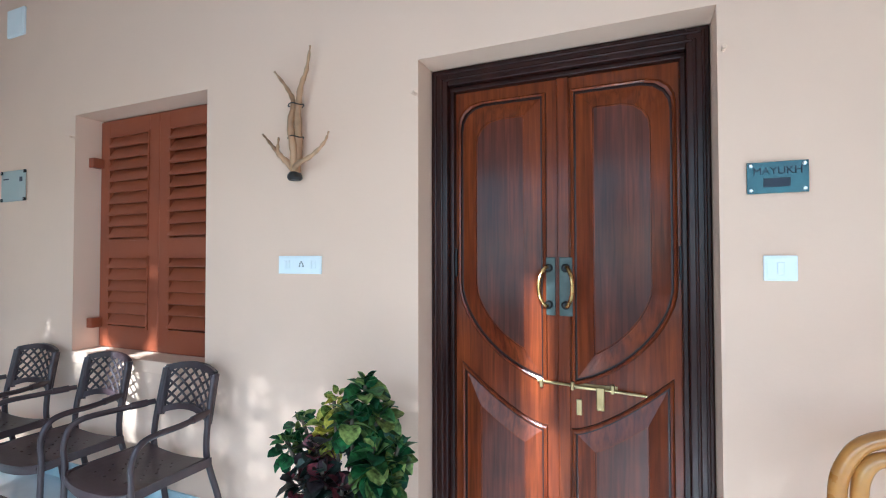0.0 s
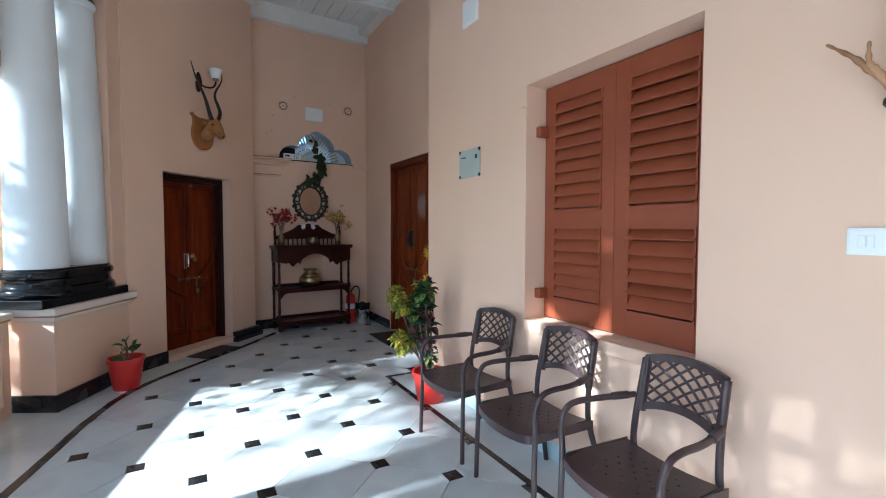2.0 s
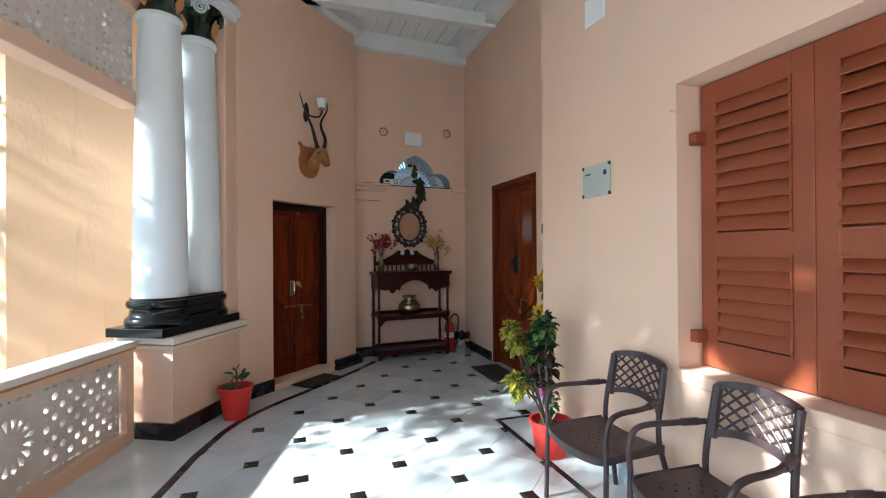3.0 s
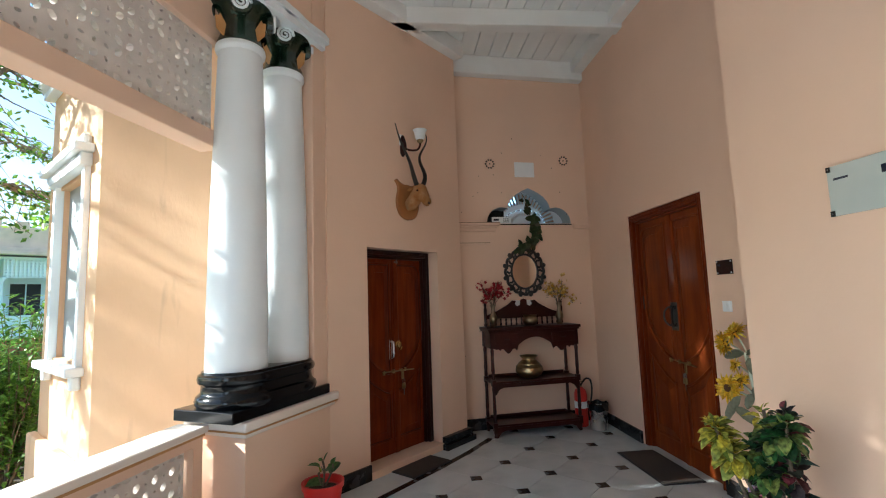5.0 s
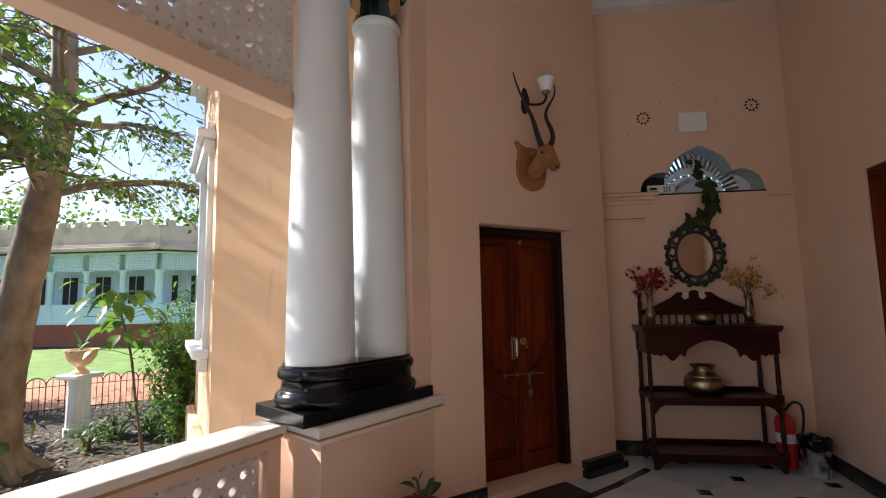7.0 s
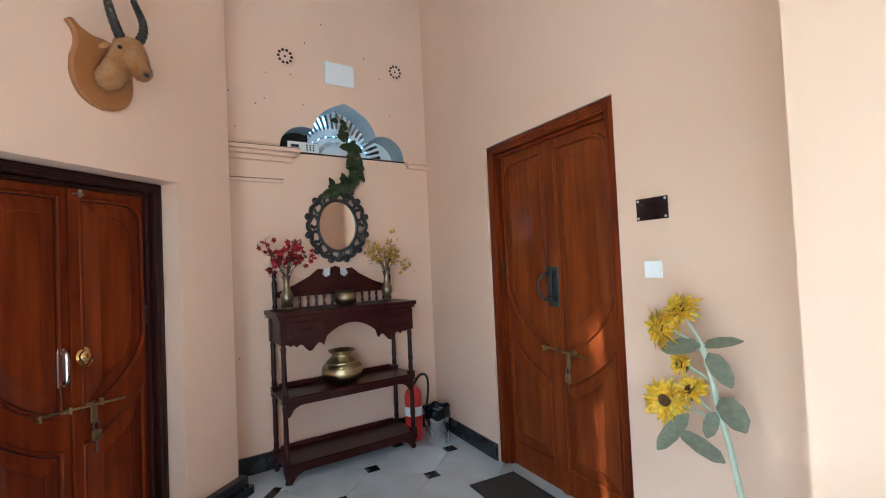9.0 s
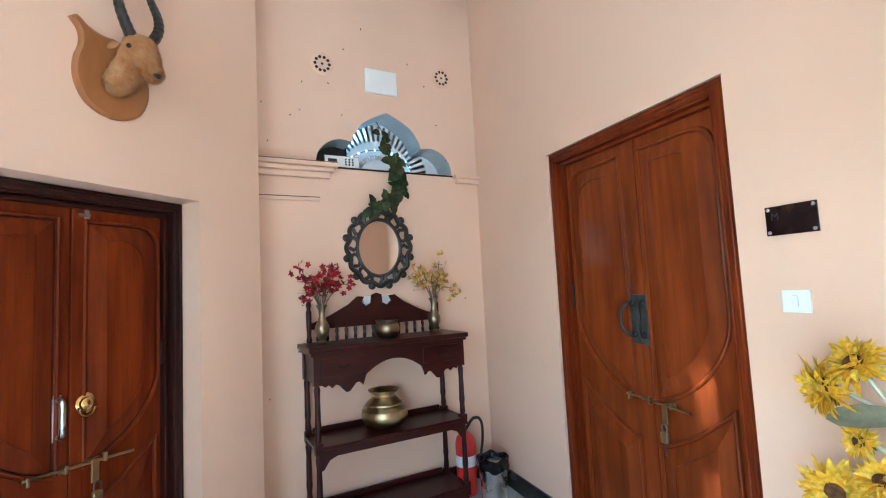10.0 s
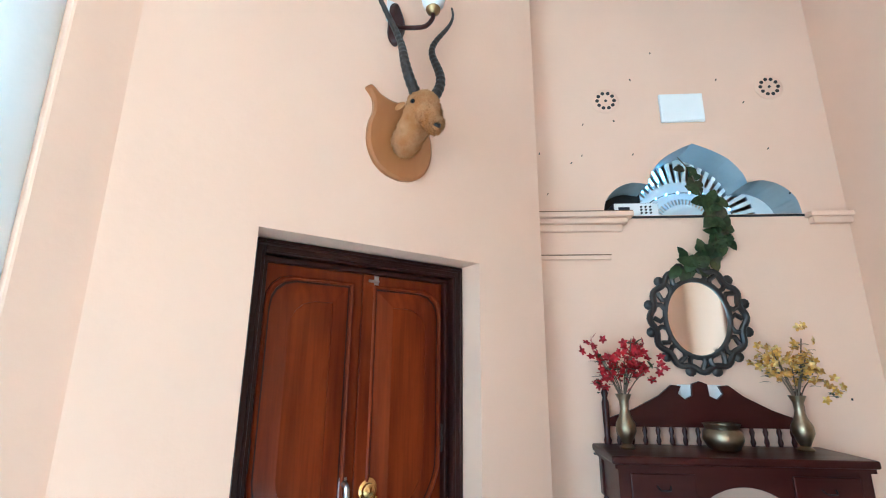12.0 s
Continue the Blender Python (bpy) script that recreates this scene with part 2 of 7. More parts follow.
def prism(bm, outline, z0, z1):
    """Outline in x, y, extruded from z0 to z1."""
    a, b = [bm.verts.new((x, y, z0)) for x, y in outline], [bm.verts.new((x, y, z1)) for x, y in outline]
    for i in range(len(a)):
        j = (i + 1) % len(a)
        bm.faces.new((a[i], a[j], b[j], b[i]))
    bm.faces.new(a), bm.faces.new(b)
    return a + b


def prismed(outline, z0, z1):
    bm = bmesh.new()
    prism(bm, outline, z0, z1)
    return bm


def inset_outline(outline, d):
    """The closed outline moved inwards by d (it runs anticlockwise)."""
    out, n = [], len(outline)
    for i in range(n):
        p, q, r = Vector(outline[i - 1]), Vector(outline[i]), Vector(outline[(i + 1) % n])
        a, b = (q - p).normalized(), (r - q).normalized()
        na, nb = Vector((-a.y, a.x)), Vector((-b.y, b.x))
        k = (na + nb) / max(0.4, 1 + na.dot(nb))
        out.append(q + d * k)
    return out


def moulded(bm, outline, profile):
    """Bands that follow an outline in x, z; profile: (inset, how far it stands out towards -y). The last is filled."""
    rings = [[bm.verts.new((p[0], -h, p[1])) for p in inset_outline(outline, d)] for d, h in profile]
    n = len(outline)
    for a, b in zip(rings, rings[1:]):
        for i in range(n):
            bm.faces.new((a[i], a[(i + 1) % n], b[(i + 1) % n], b[i]))
    bm.faces.new(rings[-1])


def wall_shell(length, z0, z1, thick, openings):
    """A wall along x from 0, its room face at y = 0, its back at y = thick, with openings (x0, x1, z0, z1) through it."""
    bm = bmesh.new()
    xs = sorted({0, length, *(v for o in openings for v in o[:2])})
    zs = sorted({z0, z1, *(v for o in openings for v in o[2:])})
    solid = lambda i, j: 0 <= i < len(xs) - 1 and 0 <= j < len(zs) - 1 and not any(
        o[0] - 1e-6 <= xs[i] and xs[i + 1] <= o[1] + 1e-6 and o[2] - 1e-6 <= zs[j] and zs[j + 1] <= o[3] + 1e-6 for o in openings)
    quad = lambda *c: bm.faces.new([bm.verts.new(p) for p in c])
    for i in range(len(xs) - 1):
        for j in range(len(zs) - 1):
            if not solid(i, j):
                continue
            a, b, c, d = xs[i], xs[i + 1], zs[j], zs[j + 1]
            quad((a, 0, c), (b, 0, c), (b, 0, d), (a, 0, d))
            quad((a, thick, c), (a, thick, d), (b, thick, d), (b, thick, c))
            if not solid(i - 1, j):
                quad((a, 0, c), (a, 0, d), (a, thick, d), (a, thick, c))
            if not solid(i + 1, j):
                quad((b, 0, c), (b, thick, c), (b, thick, d), (b, 0, d))
            if not solid(i, j - 1):
                quad((a, 0, c), (a, thick, c), (b, thick, c), (b, 0, c))
            if not solid(i, j + 1):
                quad((a, 0, d), (b, 0, d), (b, thick, d), (a, thick, d))
    bmesh.ops.remove_doubles(bm, verts=bm.verts[:], dist=1e-4)
    return bm


def along(p, q):
    """The pose of a wall frame: x from p to q, y to the left of that, z up."""
    return pose(p[0], p[1], 0, 0, 0, math.degrees(math.atan2(q[1] - p[1], q[0] - p[0])))


def structure(ob, label, category):
    return tagged(ob, label, category, kind="structure")


# ---- plan ----
CEILING, WALL_Y, RECESS_Y, CORNER_X = 4.80, 1.975, 2.53, -5.145
LEFT_A, LEFT_B = Vector((-6.72, -0.674)), Vector((-8.093, 0.699))
END_A, END_B = Vector((-8.375, 0.60)), Vector((-8.58, 2.56))
PED_A, PED_U, PED_N = Vector((-5.88, -1.09)), Vector((-0.894, 0.447)), Vector((0.447, 0.894))
RAIL_A, RAIL_D = Vector((-5.95, -1.39)), Vector((0.963, -0.27)).normalized()
RAIL_LEN = 2.9
RAIL_B = RAIL_A + RAIL_D * RAIL_LEN
RAIL_C = Vector((4.0, -2.3))

M_MAIN, M_RECESS = pose(0, WALL_Y, 0), pose(0, RECESS_Y, 0)
M_END, M_LEFT = along(END_A, END_B), along(LEFT_A, LEFT_B)
M_RAIL = along(RAIL_A, RAIL_B)
M_PED = pose(PED_A.x, PED_A.y, 0, 0, 0, 153.43)

# the walls: room face on the side of the path
structure(part("wall_north", wall_shell(9.13, 0, CEILING + 0.3, 0.4, [(1.505, 2.77, 0.86, 2.515), (4.153, 5.388, -0.001, 2.458)]), PEACH, m=pose(CORNER_X, WALL_Y, 0)), "peach plastered veranda wall with shuttered window and door openings", "wall")
structure(part("wall_return", boxed(CORNER_X, WALL_Y + 0.4, 0, CORNER_X + 0.3, RECESS_Y + 0.4, CEILING + 0.3), PEACH), "short plastered return of the veranda wall", "wall")
structure(part("wall_recess", wall_shell(3.8, 0, CEILING + 0.3, 0.35, [(1.38, 2.66, -0.001, 2.47)]), PEACH, m=pose(-8.9, RECESS_Y, 0)), "peach plastered recessed wall with a door", "wall")
structure(part("wall_west", wall_shell((END_B - END_A).length, 0, CEILING + 0.3, 0.3, [(0.485, 1.705, 2.57, 3.11)]), PEACH, m=M_END), "peach plastered end wall with a scalloped opening", "wall")
left_len = (LEFT_B - LEFT_A).length
structure(part("wall_southwest", wall_shell(left_len, 0, CEILING + 0.3, 0.3, [(0.46, 1.50, -0.001, 2.15)]), PEACH, m=M_LEFT), "diagonal peach plastered wall with a door", "wall")
structure(part("wall_pilaster", boxed(0.76, 0.02, 0, 1.0, 0.5, CEILING + 0.3, bevel=0.01), PEACH, m=M_PED), "peach plastered pilaster behind the columns", "wall")
# Unseen block added outside the corner to stop sun leaking between the walls.
structure(part("wall_leak_block", boxed(-9.0, -0.6, 0, -8.05, 0.25, CEILING + 0.3), PEACH), "unseen mass added behind the corner against a sun leak", "wall")
structure(part("wall_east", boxed(4.0, -2.6, 0, 4.3, 2.4, CEILING + 0.3), PEACH), "plain plastered wall closing the veranda", "wall")
structure(part("floor_bed", boxed(-9.0, -3.1, -0.3, 4.2, 3.0, -0.008), GROUT), "grey bed of the veranda floor", "floor")

# ---- ceiling: boards, beams along the walls and across ----
bm = bmesh.new()
box(bm, -9.2, -3.3, CEILING + 0.03, 4.3, 3.3, CEILING + 0.2)
for k in range(32):
    y = -3.2 + 0.2 * k
    box(bm, -9.0, y + 0.006, CEILING, 4.2, y + 0.194, CEILING + 0.03)
structure(part("ceiling", bm, CEIL_WHITE), "white painted board ceiling with dark joints", "ceiling")


def beam(name, p, q, width, drop, out=0.0):
    """A white beam under the ceiling, from p to q, to the right of that line."""
    L = (Vector(q) - Vector(p)).length
    return structure(part(name, boxed(-0.02, -width - out, CEILING - drop, L + 0.02, -out, CEILING + 0.001, bevel=0.008), CEIL_WHITE, m=along(p, q)), "white painted wooden ceiling beam", "beam")


beam("trim_beam_end", END_A, END_B, 0.12, 0.25)
beam("trim_beam_recess", (-8.58, RECESS_Y), (CORNER_X, RECESS_Y), 0.16, 0.15)
beam("trim_beam_main", (CORNER_X, WALL_Y), (4, WALL_Y), 0.16, 0.13)
beam("trim_beam_left", LEFT_A, LEFT_B, 0.14, 0.19)
for x in (-7.38, -5.2, -3.1, -1.0, 1.1, 3.2):
    structure(part("trim_beam_cross", boxed(x - 0.08, -2.7, CEILING - 0.19, x + 0.08, 2.6, CEILING + 0.001, bevel=0.012), CEIL_WHITE), "white painted wooden cross beam of the ceiling", "beam")

# ---- skirtings ----
def skirting(name, m, x0, x1, mat, label, high=0.13, deep=0.02):
    bm = boxed(x0, -deep, 0, x1, 0.002, high, bevel=0.004)
    structure(part(name, bm, mat, m=m), label, "skirting")


for a, b in ((-5.13, -1.0), (0.25, 4.0)):
    skirting("baseboard_marble", M_MAIN, a, b, BLUE_MARBLE, "pale blue-veined marble skirting of the veranda wall", 0.12, 0.012)
for a, b in ((-8.6, -7.53), (-6.23, -5.15)):
    skirting("baseboard_black", M_RECESS, a, b, BLACK, "black stone skirting", 0.13)
skirting("baseboard_black", M_END, 0.0, 1.94, BLACK, "black stone skirting", 0.14)
skirting("baseboard_black", M_LEFT, -0.02, 0.46, BLACK, "black stone skirting", 0.14)
skirting("baseboard_black", M_LEFT, 1.49, left_len + 0.03, BLACK, "black stone skirting block at the wall corner", 0.13, 0.06)
skirting("baseboard_black", M_LEFT, 1.47, left_len + 0.05, BLACK, "low black stone step at the wall corner", 0.06, 0.09)

# ---- pedestal with its pair of columns ----
def column(bm_r=0.21, label="round white painted plaster column"):
    bm = bmesh.new()
    lathe(bm, [(0.212, 1.17), (0.213, 1.3), (0.207, 1.8), (0.195, 2.4), (0.178, 3.0), (0.162, 3.5), (0.16, 3.545), (0.178, 3.56), (0.183, 3.58), (0.178, 3.605), (0.16, 3.615)], 40)
    return bm


def capital(parent, x, y, turn):
    """A green-black bell with leaves, scrolls and a white top slab."""
    base = pose(x, y, 0, 0, 0, turn)
    part("capital_bell", lathed([(0.178, 3.61), (0.165, 3.65), (0.14, 3.72), (0.135, 3.79), (0.165, 3.87), (0.23, 3.92)], 28), CAP_GREEN, parent, "dark green painted capital bell", True, base)
    for k in range(4):
        a = math.pi / 2 * k
        bm = bmesh.new()
        for side in (-1, 1):
            v = [bm.verts.new((r * math.cos(a) - side * w * math.sin(a), r * math.sin(a) + side * w * math.cos(a), z)) for r, w, z in ((0.165, 0.0, 3.63), (0.19, 0.05, 3.70), (0.225, 0.025, 3.78), (0.215, 0.0, 3.77), (0.185, 0.0, 3.70))]
            bm.faces.new(v)
        part("capital_leaf", bm, OCHRE, parent, "painted ochre acanthus leaf", False, base)
    for k in range(4):
        a = math.radians(45 + 90 * k)
        spiral = [(0, 0.07 * (1 - i / 30) * math.cos(i * 0.55), 0.07 * (1 - i / 30) * math.sin(i * 0.55)) for i in range(28)]
        bm = bmesh.new()
        tube(bm, spiral, [0.013 - 0.0002 * i for i in range(28)], 6)
        part("capital_scroll", bm, WHITE, parent, "white painted volute", True, base @ Matrix.Rotation(a, 4, "Z") @ pose(0.245, 0, 3.86))
        part("capital_volute", lathed([(0.05, -0.03), (0.075, -0.02), (0.075, 0.02), (0.05, 0.03)], 20, pose(0, 0, 0, 0, 90, 0)), CAP_GREEN, parent, "dark green volute", True, base @ Matrix.Rotation(a, 4, "Z") @ pose(0.21, 0, 3.86))
    outline = [((0.37 - 0.11 * abs(math.sin(2 * (a - math.pi / 4)))) * math.cos(a), (0.37 - 0.11 * abs(math.sin(2 * (a - math.pi / 4)))) * math.sin(a)) for a in (2 * math.pi * i / 40 for i in range(40))]
    bm = prismed(outline, 3.92, 3.98)
    prism(bm, [(1.1 * p, 1.1 * q) for p, q in outline], 3.98, 4.04)
    part("capital_slab", bm, WHITE, parent, "white moulded capital slab", False, base)


def column_pair(m, label, group):
    stand = thing("column_pair", m, label, "columns", group)
    part("dado", boxed(0, 0, 0, 0.98, 0.46, 0.76), PEACH, stand, "peach plastered pedestal", m=None)
    bm = boxed(-0.02, -0.02, 0.755, 1.0, 0.48, 0.785, bevel=0.008)
    box(bm, -0.05, -0.05, 0.80, 1.02, 0.51, 0.865, bevel=0.012)
    box(bm, -0.035, -0.035, 0.783, 1.01, 0.495, 0.803)
    part("pedestal_cap", bm, CREAM, stand, "white moulded pedestal cap")
    part("paint_line", boxed(-0.053, -0.053, 0.792, 1.0, 0.513, 0.802), OCHRE, stand, "thin red-brown painted line under the cap")
    part("skirting", boxed(-0.025, -0.025, 0, 1.0, 0.48, 0.14, bevel=0.006), BLACK, stand, "black stone pedestal skirting")
    part("plinth", boxed(-0.12, -0.01, 0.866, 0.94, 0.52, 0.942, bevel=0.006), GLOSS_BLACK, stand, "gloss black plinth slab")
    bm = bmesh.new()
    for z0, z1, h in ((0.941, 1.018, 0.266), (1.018, 1.095, 0.236), (1.095, 1.165, 0.254), (1.165, 1.181, 0.232)):
        box(bm, 0.155, 0.235 - h, z0, 0.63, 0.235 + h, z1, bevel=0.006)
    part("base_link", bm, GLOSS_BLACK, stand, "gloss black moulding between the column bases")
    for u in (0.155, 0.63):
        at = pose(u, 0.235, 0)
        part("column_base", lathed([(0.255, 0.939), (0.268, 0.955), (0.275, 0.98), (0.265, 1.01), (0.245, 1.025), (0.237, 1.035), (0.232, 1.08), (0.242, 1.095), (0.255, 1.105), (0.26, 1.13), (0.253, 1.155), (0.235, 1.165), (0.23, 1.18)], 40), GLOSS_BLACK, stand, "gloss black moulded column base", True, at)
        part("shaft", column(), WHITE, stand, "white painted column shaft", True, at)
        capital(stand, u, 0.235, 0)
    part("impost", boxed(0.0, 0.03, 4.035, 0.98, 0.44, CEILING + 0.01, bevel=0.01), PEACH, stand, "plastered block over the capitals")
    return stand


CAP_GREEN = material("dark_green_paint", (0.004, 0.012, 0.007), (0.008, 0.03, 0.014), 0.25, scale=6, coat=0.4)
OCHRE = material("ochre_paint", (0.42, 0.2, 0.06), (0.5, 0.27, 0.1), 0.45, scale=8)
first_pair = column_pair(M_PED, "pair of white columns with black bases on a peach pedestal", "column pairs of the veranda")
second_at = RAIL_A + RAIL_D * 2.22
second_pair = copy_thing(first_pair, pose(second_at.x + 0.94, second_at.y - 0.16, 0, 0, 0, 169))


# ---- pierced screens ----
def pierced(bm, x, z, size, hole, y0, y1):
    """A square cell of a pierced slab with one hole (points round its middle, anticlockwise)."""
    n = len(hole)
    h = 0.5 * size
    square = [(h, h), (0, h), (-h, h), (-h, 0), (-h, -h), (0, -h), (h, -h), (h, 0)]
    rings = [[bm.verts.new((x + a, y, z + b)) for a, b in ring] for ring, y in ((square, y0), (hole, y0), (hole, y1), (square, y1))]
    for p, q in zip(rings, rings[1:]):
        for i in range(n):
            bm.faces.new((p[i], p[(i + 1) % n], q[(i + 1) % n], q[i]))


def oval(a, b, turn, n=8):
    """An oval whose points reach the cell's corners when they are cast outwards."""
    out = []
    for i in range(n):
        t = math.pi / 4 * i + math.pi / 4
        d = t - turn
        r = a * b / math.sqrt((b * math.cos(d)) ** 2 + (a * math.sin(d)) ** 2)
        out.append((r * math.cos(t), r * math.sin(t)))
    return out


def sun_panel(length, z0, z1, y0, y1):
    """A low pierced screen: a border of slots, a field of holes and a rosette in the middle."""
    bm = bmesh.new()
    s = (z1 - z0) / 9
    nx = int(length / s)
    x_off = (length - nx * s) / 2
    rosette = nx // 2
    for i in range(nx):
        for j in range(9):
            cx, cz = x_off + (i + 0.5) * s, z0 + (j + 0.5) * s
            if abs(i - rosette) <= 3 and 1 <= j <= 7:
                continue
            if j in (0, 8):
                hole = oval(0.62 * s, 0.16 * s, 0) if i % 3 else oval(0.12 * s, 0.12 * s, 0)
                hole = [(max(-0.47 * s, min(0.47 * s, p)), q) for p, q in hole]
            elif i in (0, nx - 1):
                hole = oval(0.16 * s, 0.45 * s, 0)
            elif (i + j) % 2:
                hole = oval(0.40 * s, 0.34 * s, math.pi / 4)
            else:
                hole = oval(0.16 * s, 0.10 * s, 0.3)
            pierced(bm, cx, cz, s, hole, y0, y1)
    c, half = (x_off + (rosette + 0.5) * s, z0 + 4.5 * s), 3.5 * s
    n, r1, r2 = 16, 0.17 * 7 * s, 0.36 * 7 * s
    for k in range(n):
        a0, a1, am, a2 = (2 * math.pi * (k + d) / n for d in (0, 0.16, 0.5, 0.84))
        a3 = 2 * math.pi * (k + 1) / n
        P = lambda r, a: (c[0] + r * math.cos(a), c[1] + r * math.sin(a))
        E = lambda a: (c[0] + half * math.cos(a) / max(abs(math.cos(a)), abs(math.sin(a))), c[1] + half * math.sin(a) / max(abs(math.cos(a)), abs(math.sin(a))))
        polys = [[c, P(r1, a0), P(r1, am), P(r1, a3)], [P(r1, a0), P(r2, a0), P(r2 * 0.93, a1), P(r1 * 1.15, am), P(r1, am)], [P(r1, am), P(r1 * 1.15, am), P(r2 * 0.93, a2), P(r2, a3), P(r1, a3)],
                 [P(r2, a0), E(a0), E(am), P(r2 * 1.03, am), P(r2 * 0.93, a1)], [P(r2 * 0.93, a2), P(r2 * 1.03, am), E(am), E(a3), P(r2, a3)]]
        for poly in polys:
            a, b = [bm.verts.new((p[0], y0, p[1])) for p in poly], [bm.verts.new((p[0], y1, p[1])) for p in poly]
            bm.faces.new(a), bm.faces.new(b)
            for i in range(len(a)):
                bm.faces.new((a[i], a[(i + 1) % len(a)], b[(i + 1) % len(a)], b[i]))
    bmesh.ops.remove_doubles(bm, verts=bm.verts[:], dist=0.0005)
    return bm


def flower_panel(length, z0, z1, y0, y1):
    """The hanging screen: flowers of four petals between small holes."""
    bm = bmesh.new()
    rows = 9
    s = (z1 - z0) / rows
    for i in range(int(length / s)):
        for j in range(rows):
            cx, cz = (i + 0.5) * s, z0 + (j + 0.5) * s
            fi, fj = i % 3, (j + (1 if (i // 3) % 2 else 0)) % 3
            if fi < 2 and fj < 2:
                inward = math.atan2(0.5 - fj, 0.5 - fi)
                hole = oval(0.44 * s, 0.27 * s, inward)
            else:
                hole = oval(0.26 * s, 0.13 * s, (i * 1.3 + j * 0.7) % 3.1)
            pierced(bm, cx, cz, s, hole, y0, y1)
    bmesh.ops.remove_doubles(bm, verts=bm.verts[:], dist=0.0005)
    return bm


STONE_SCREEN = material("screen_paint", (0.66, 0.60, 0.55), (0.74, 0.68, 0.63), 0.7, scale=5, bump=0.2, fine=30, stain=(0.4, 0.3, 0.26), stain_amount=0.4, stain_scale=3)


def balustrade(m, length, label):
    b = thing("balustrade", m, label, "balustrade", "balustrades of the veranda")
    part("rail", boxed(-0.02, -0.035, 0.79, length + 0.02, 0.21, 0.84, bevel=0.012), CREAM, b, "cream painted balustrade coping")
    part("top_beam", boxed(0, 0.0, 0.715, length, 0.17, 0.775), PEACH, b, "peach plastered top beam")
    part("coping_moulding", boxed(0, -0.018, 0.772, length, 0.19, 0.792), OCHRE, b, "thin red-brown line under the coping")
    part("bottom_beam", boxed(0, 0.0, 0.0, length, 0.17, 0.11), PEACH, b, "peach plastered bottom beam")
    part("end_post", boxed(0, 0.0, 0.11, 0.09, 0.17, 0.715), PEACH, b)
    part("end_post", boxed(length - 0.09, 0.0, 0.11, length, 0.17, 0.715), PEACH, b)
    part("pierced_screen", sun_panel(length - 0.18, 0.11, 0.715, 0.05, 0.11), STONE_SCREEN, b, "grey-white pierced screen with a sun rosette", m=pose(0.09, 0, 0))
    return b


RAIL1 = pose(RAIL_A.x + RAIL_D.x * 2.24, RAIL_A.y + RAIL_D.y * 2.24, 0, 0, 0, math.degrees(math.atan2(-RAIL_D.y, -RAIL_D.x)))
first_balustrade = balustrade(RAIL1, 2.24, "low peach balustrade with a pierced sun screen and white coping")
RAIL2 = pose(-0.4, -2.3, 0, 0, 0, 178)
copy_thing(first_balustrade, RAIL2)
copy_thing(first_balustrade, pose(2.4, -2.3, 0, 0, 0, 180))


def valance(m, length):
    v = thing("hanging_screen", m, "pierced stone screen hanging over the balustrade", "screen", "hanging screens")
    part("bottom_beam", boxed(0, 0, 2.80, length, 0.17, 2.93, bevel=0.008), PEACH, v, "peach painted wooden beam")
    part("pierced_screen", flower_panel(length, 2.93, 3.62, 0.05, 0.10), STONE_SCREEN, v, "grey-white screen pierced with four-petal flowers")
    part("top_beam", boxed(0, 0, 3.62, length, 0.17, 4.05, bevel=0.008), PEACH, v, "peach plastered beam")
    part("head_wall", boxed(0, 0, 4.05, length, 0.17, CEILING + 0.05), PEACH, v)
    return v


first_valance = valance(RAIL1 @ pose(-0.1, 0.02, 0), 2.50)
copy_thing(first_valance, RAIL2 @ pose(-0.1, 0, 0))
copy_thing(first_valance, pose(2.3, -2.3, 0, 0, 0, 180))
copy_thing(first_valance, pose(4.6, -2.3, 0, 0, 0, 180))


# ---- panelled double doors ----
def leaf_outlines(W, H, mirror, d):
    """The upper and the lower panel of one leaf, x from its hinge side, moved inwards by d."""
    o, i = 0.085 * W + d, 0.875 * W - d
    a, zc, b = W - o, 0.585 * H, 0.19 * H - 1.1 * d
    arc = lambda x: zc - b * max(0.0, 1 - ((W - x) / a) ** 1.7) ** (1 / 1.7)
    n = 18
    xs = [o + (i - o) * (k / n) ** 1.6 for k in range(n + 1)]
    upper, top = [(x, arc(x)) for x in xs], 0.965 * H - d
    upper += [(i, top)] + [(o + w * W, top - drop) for w, drop in ((0.22, 0.0), (0.12, 0.012), (0.05, 0.04), (0.012, 0.075), (0.0, 0.12))]
    lift = lambda x: 0.305 * H + 0.115 * H * max(0.0, (0.875 * W - x) / (0.79 * W)) ** 1.4 - 1.15 * d
    lower = [(o + 0.02, 0.075 * H + d), (i, 0.075 * H + d)] + [(x, lift(x)) for x in (i + (o + 0.02 - i) * k / n for k in range(n + 1))]
    out = [upper, lower]
    return [[(W - x, z) for x, z in reversed(p)] for p in out] if mirror else out


PANEL_PROFILE = ((-0.014, -0.002), (-0.010, 0.002), (-0.009, 0.013), (-0.002, 0.017), (0.006, 0.013), (0.008, 0.001), (0.015, 0.001), (0.090, 0.0235), (0.0915, 0.017), (0.096, 0.017))
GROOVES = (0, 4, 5)


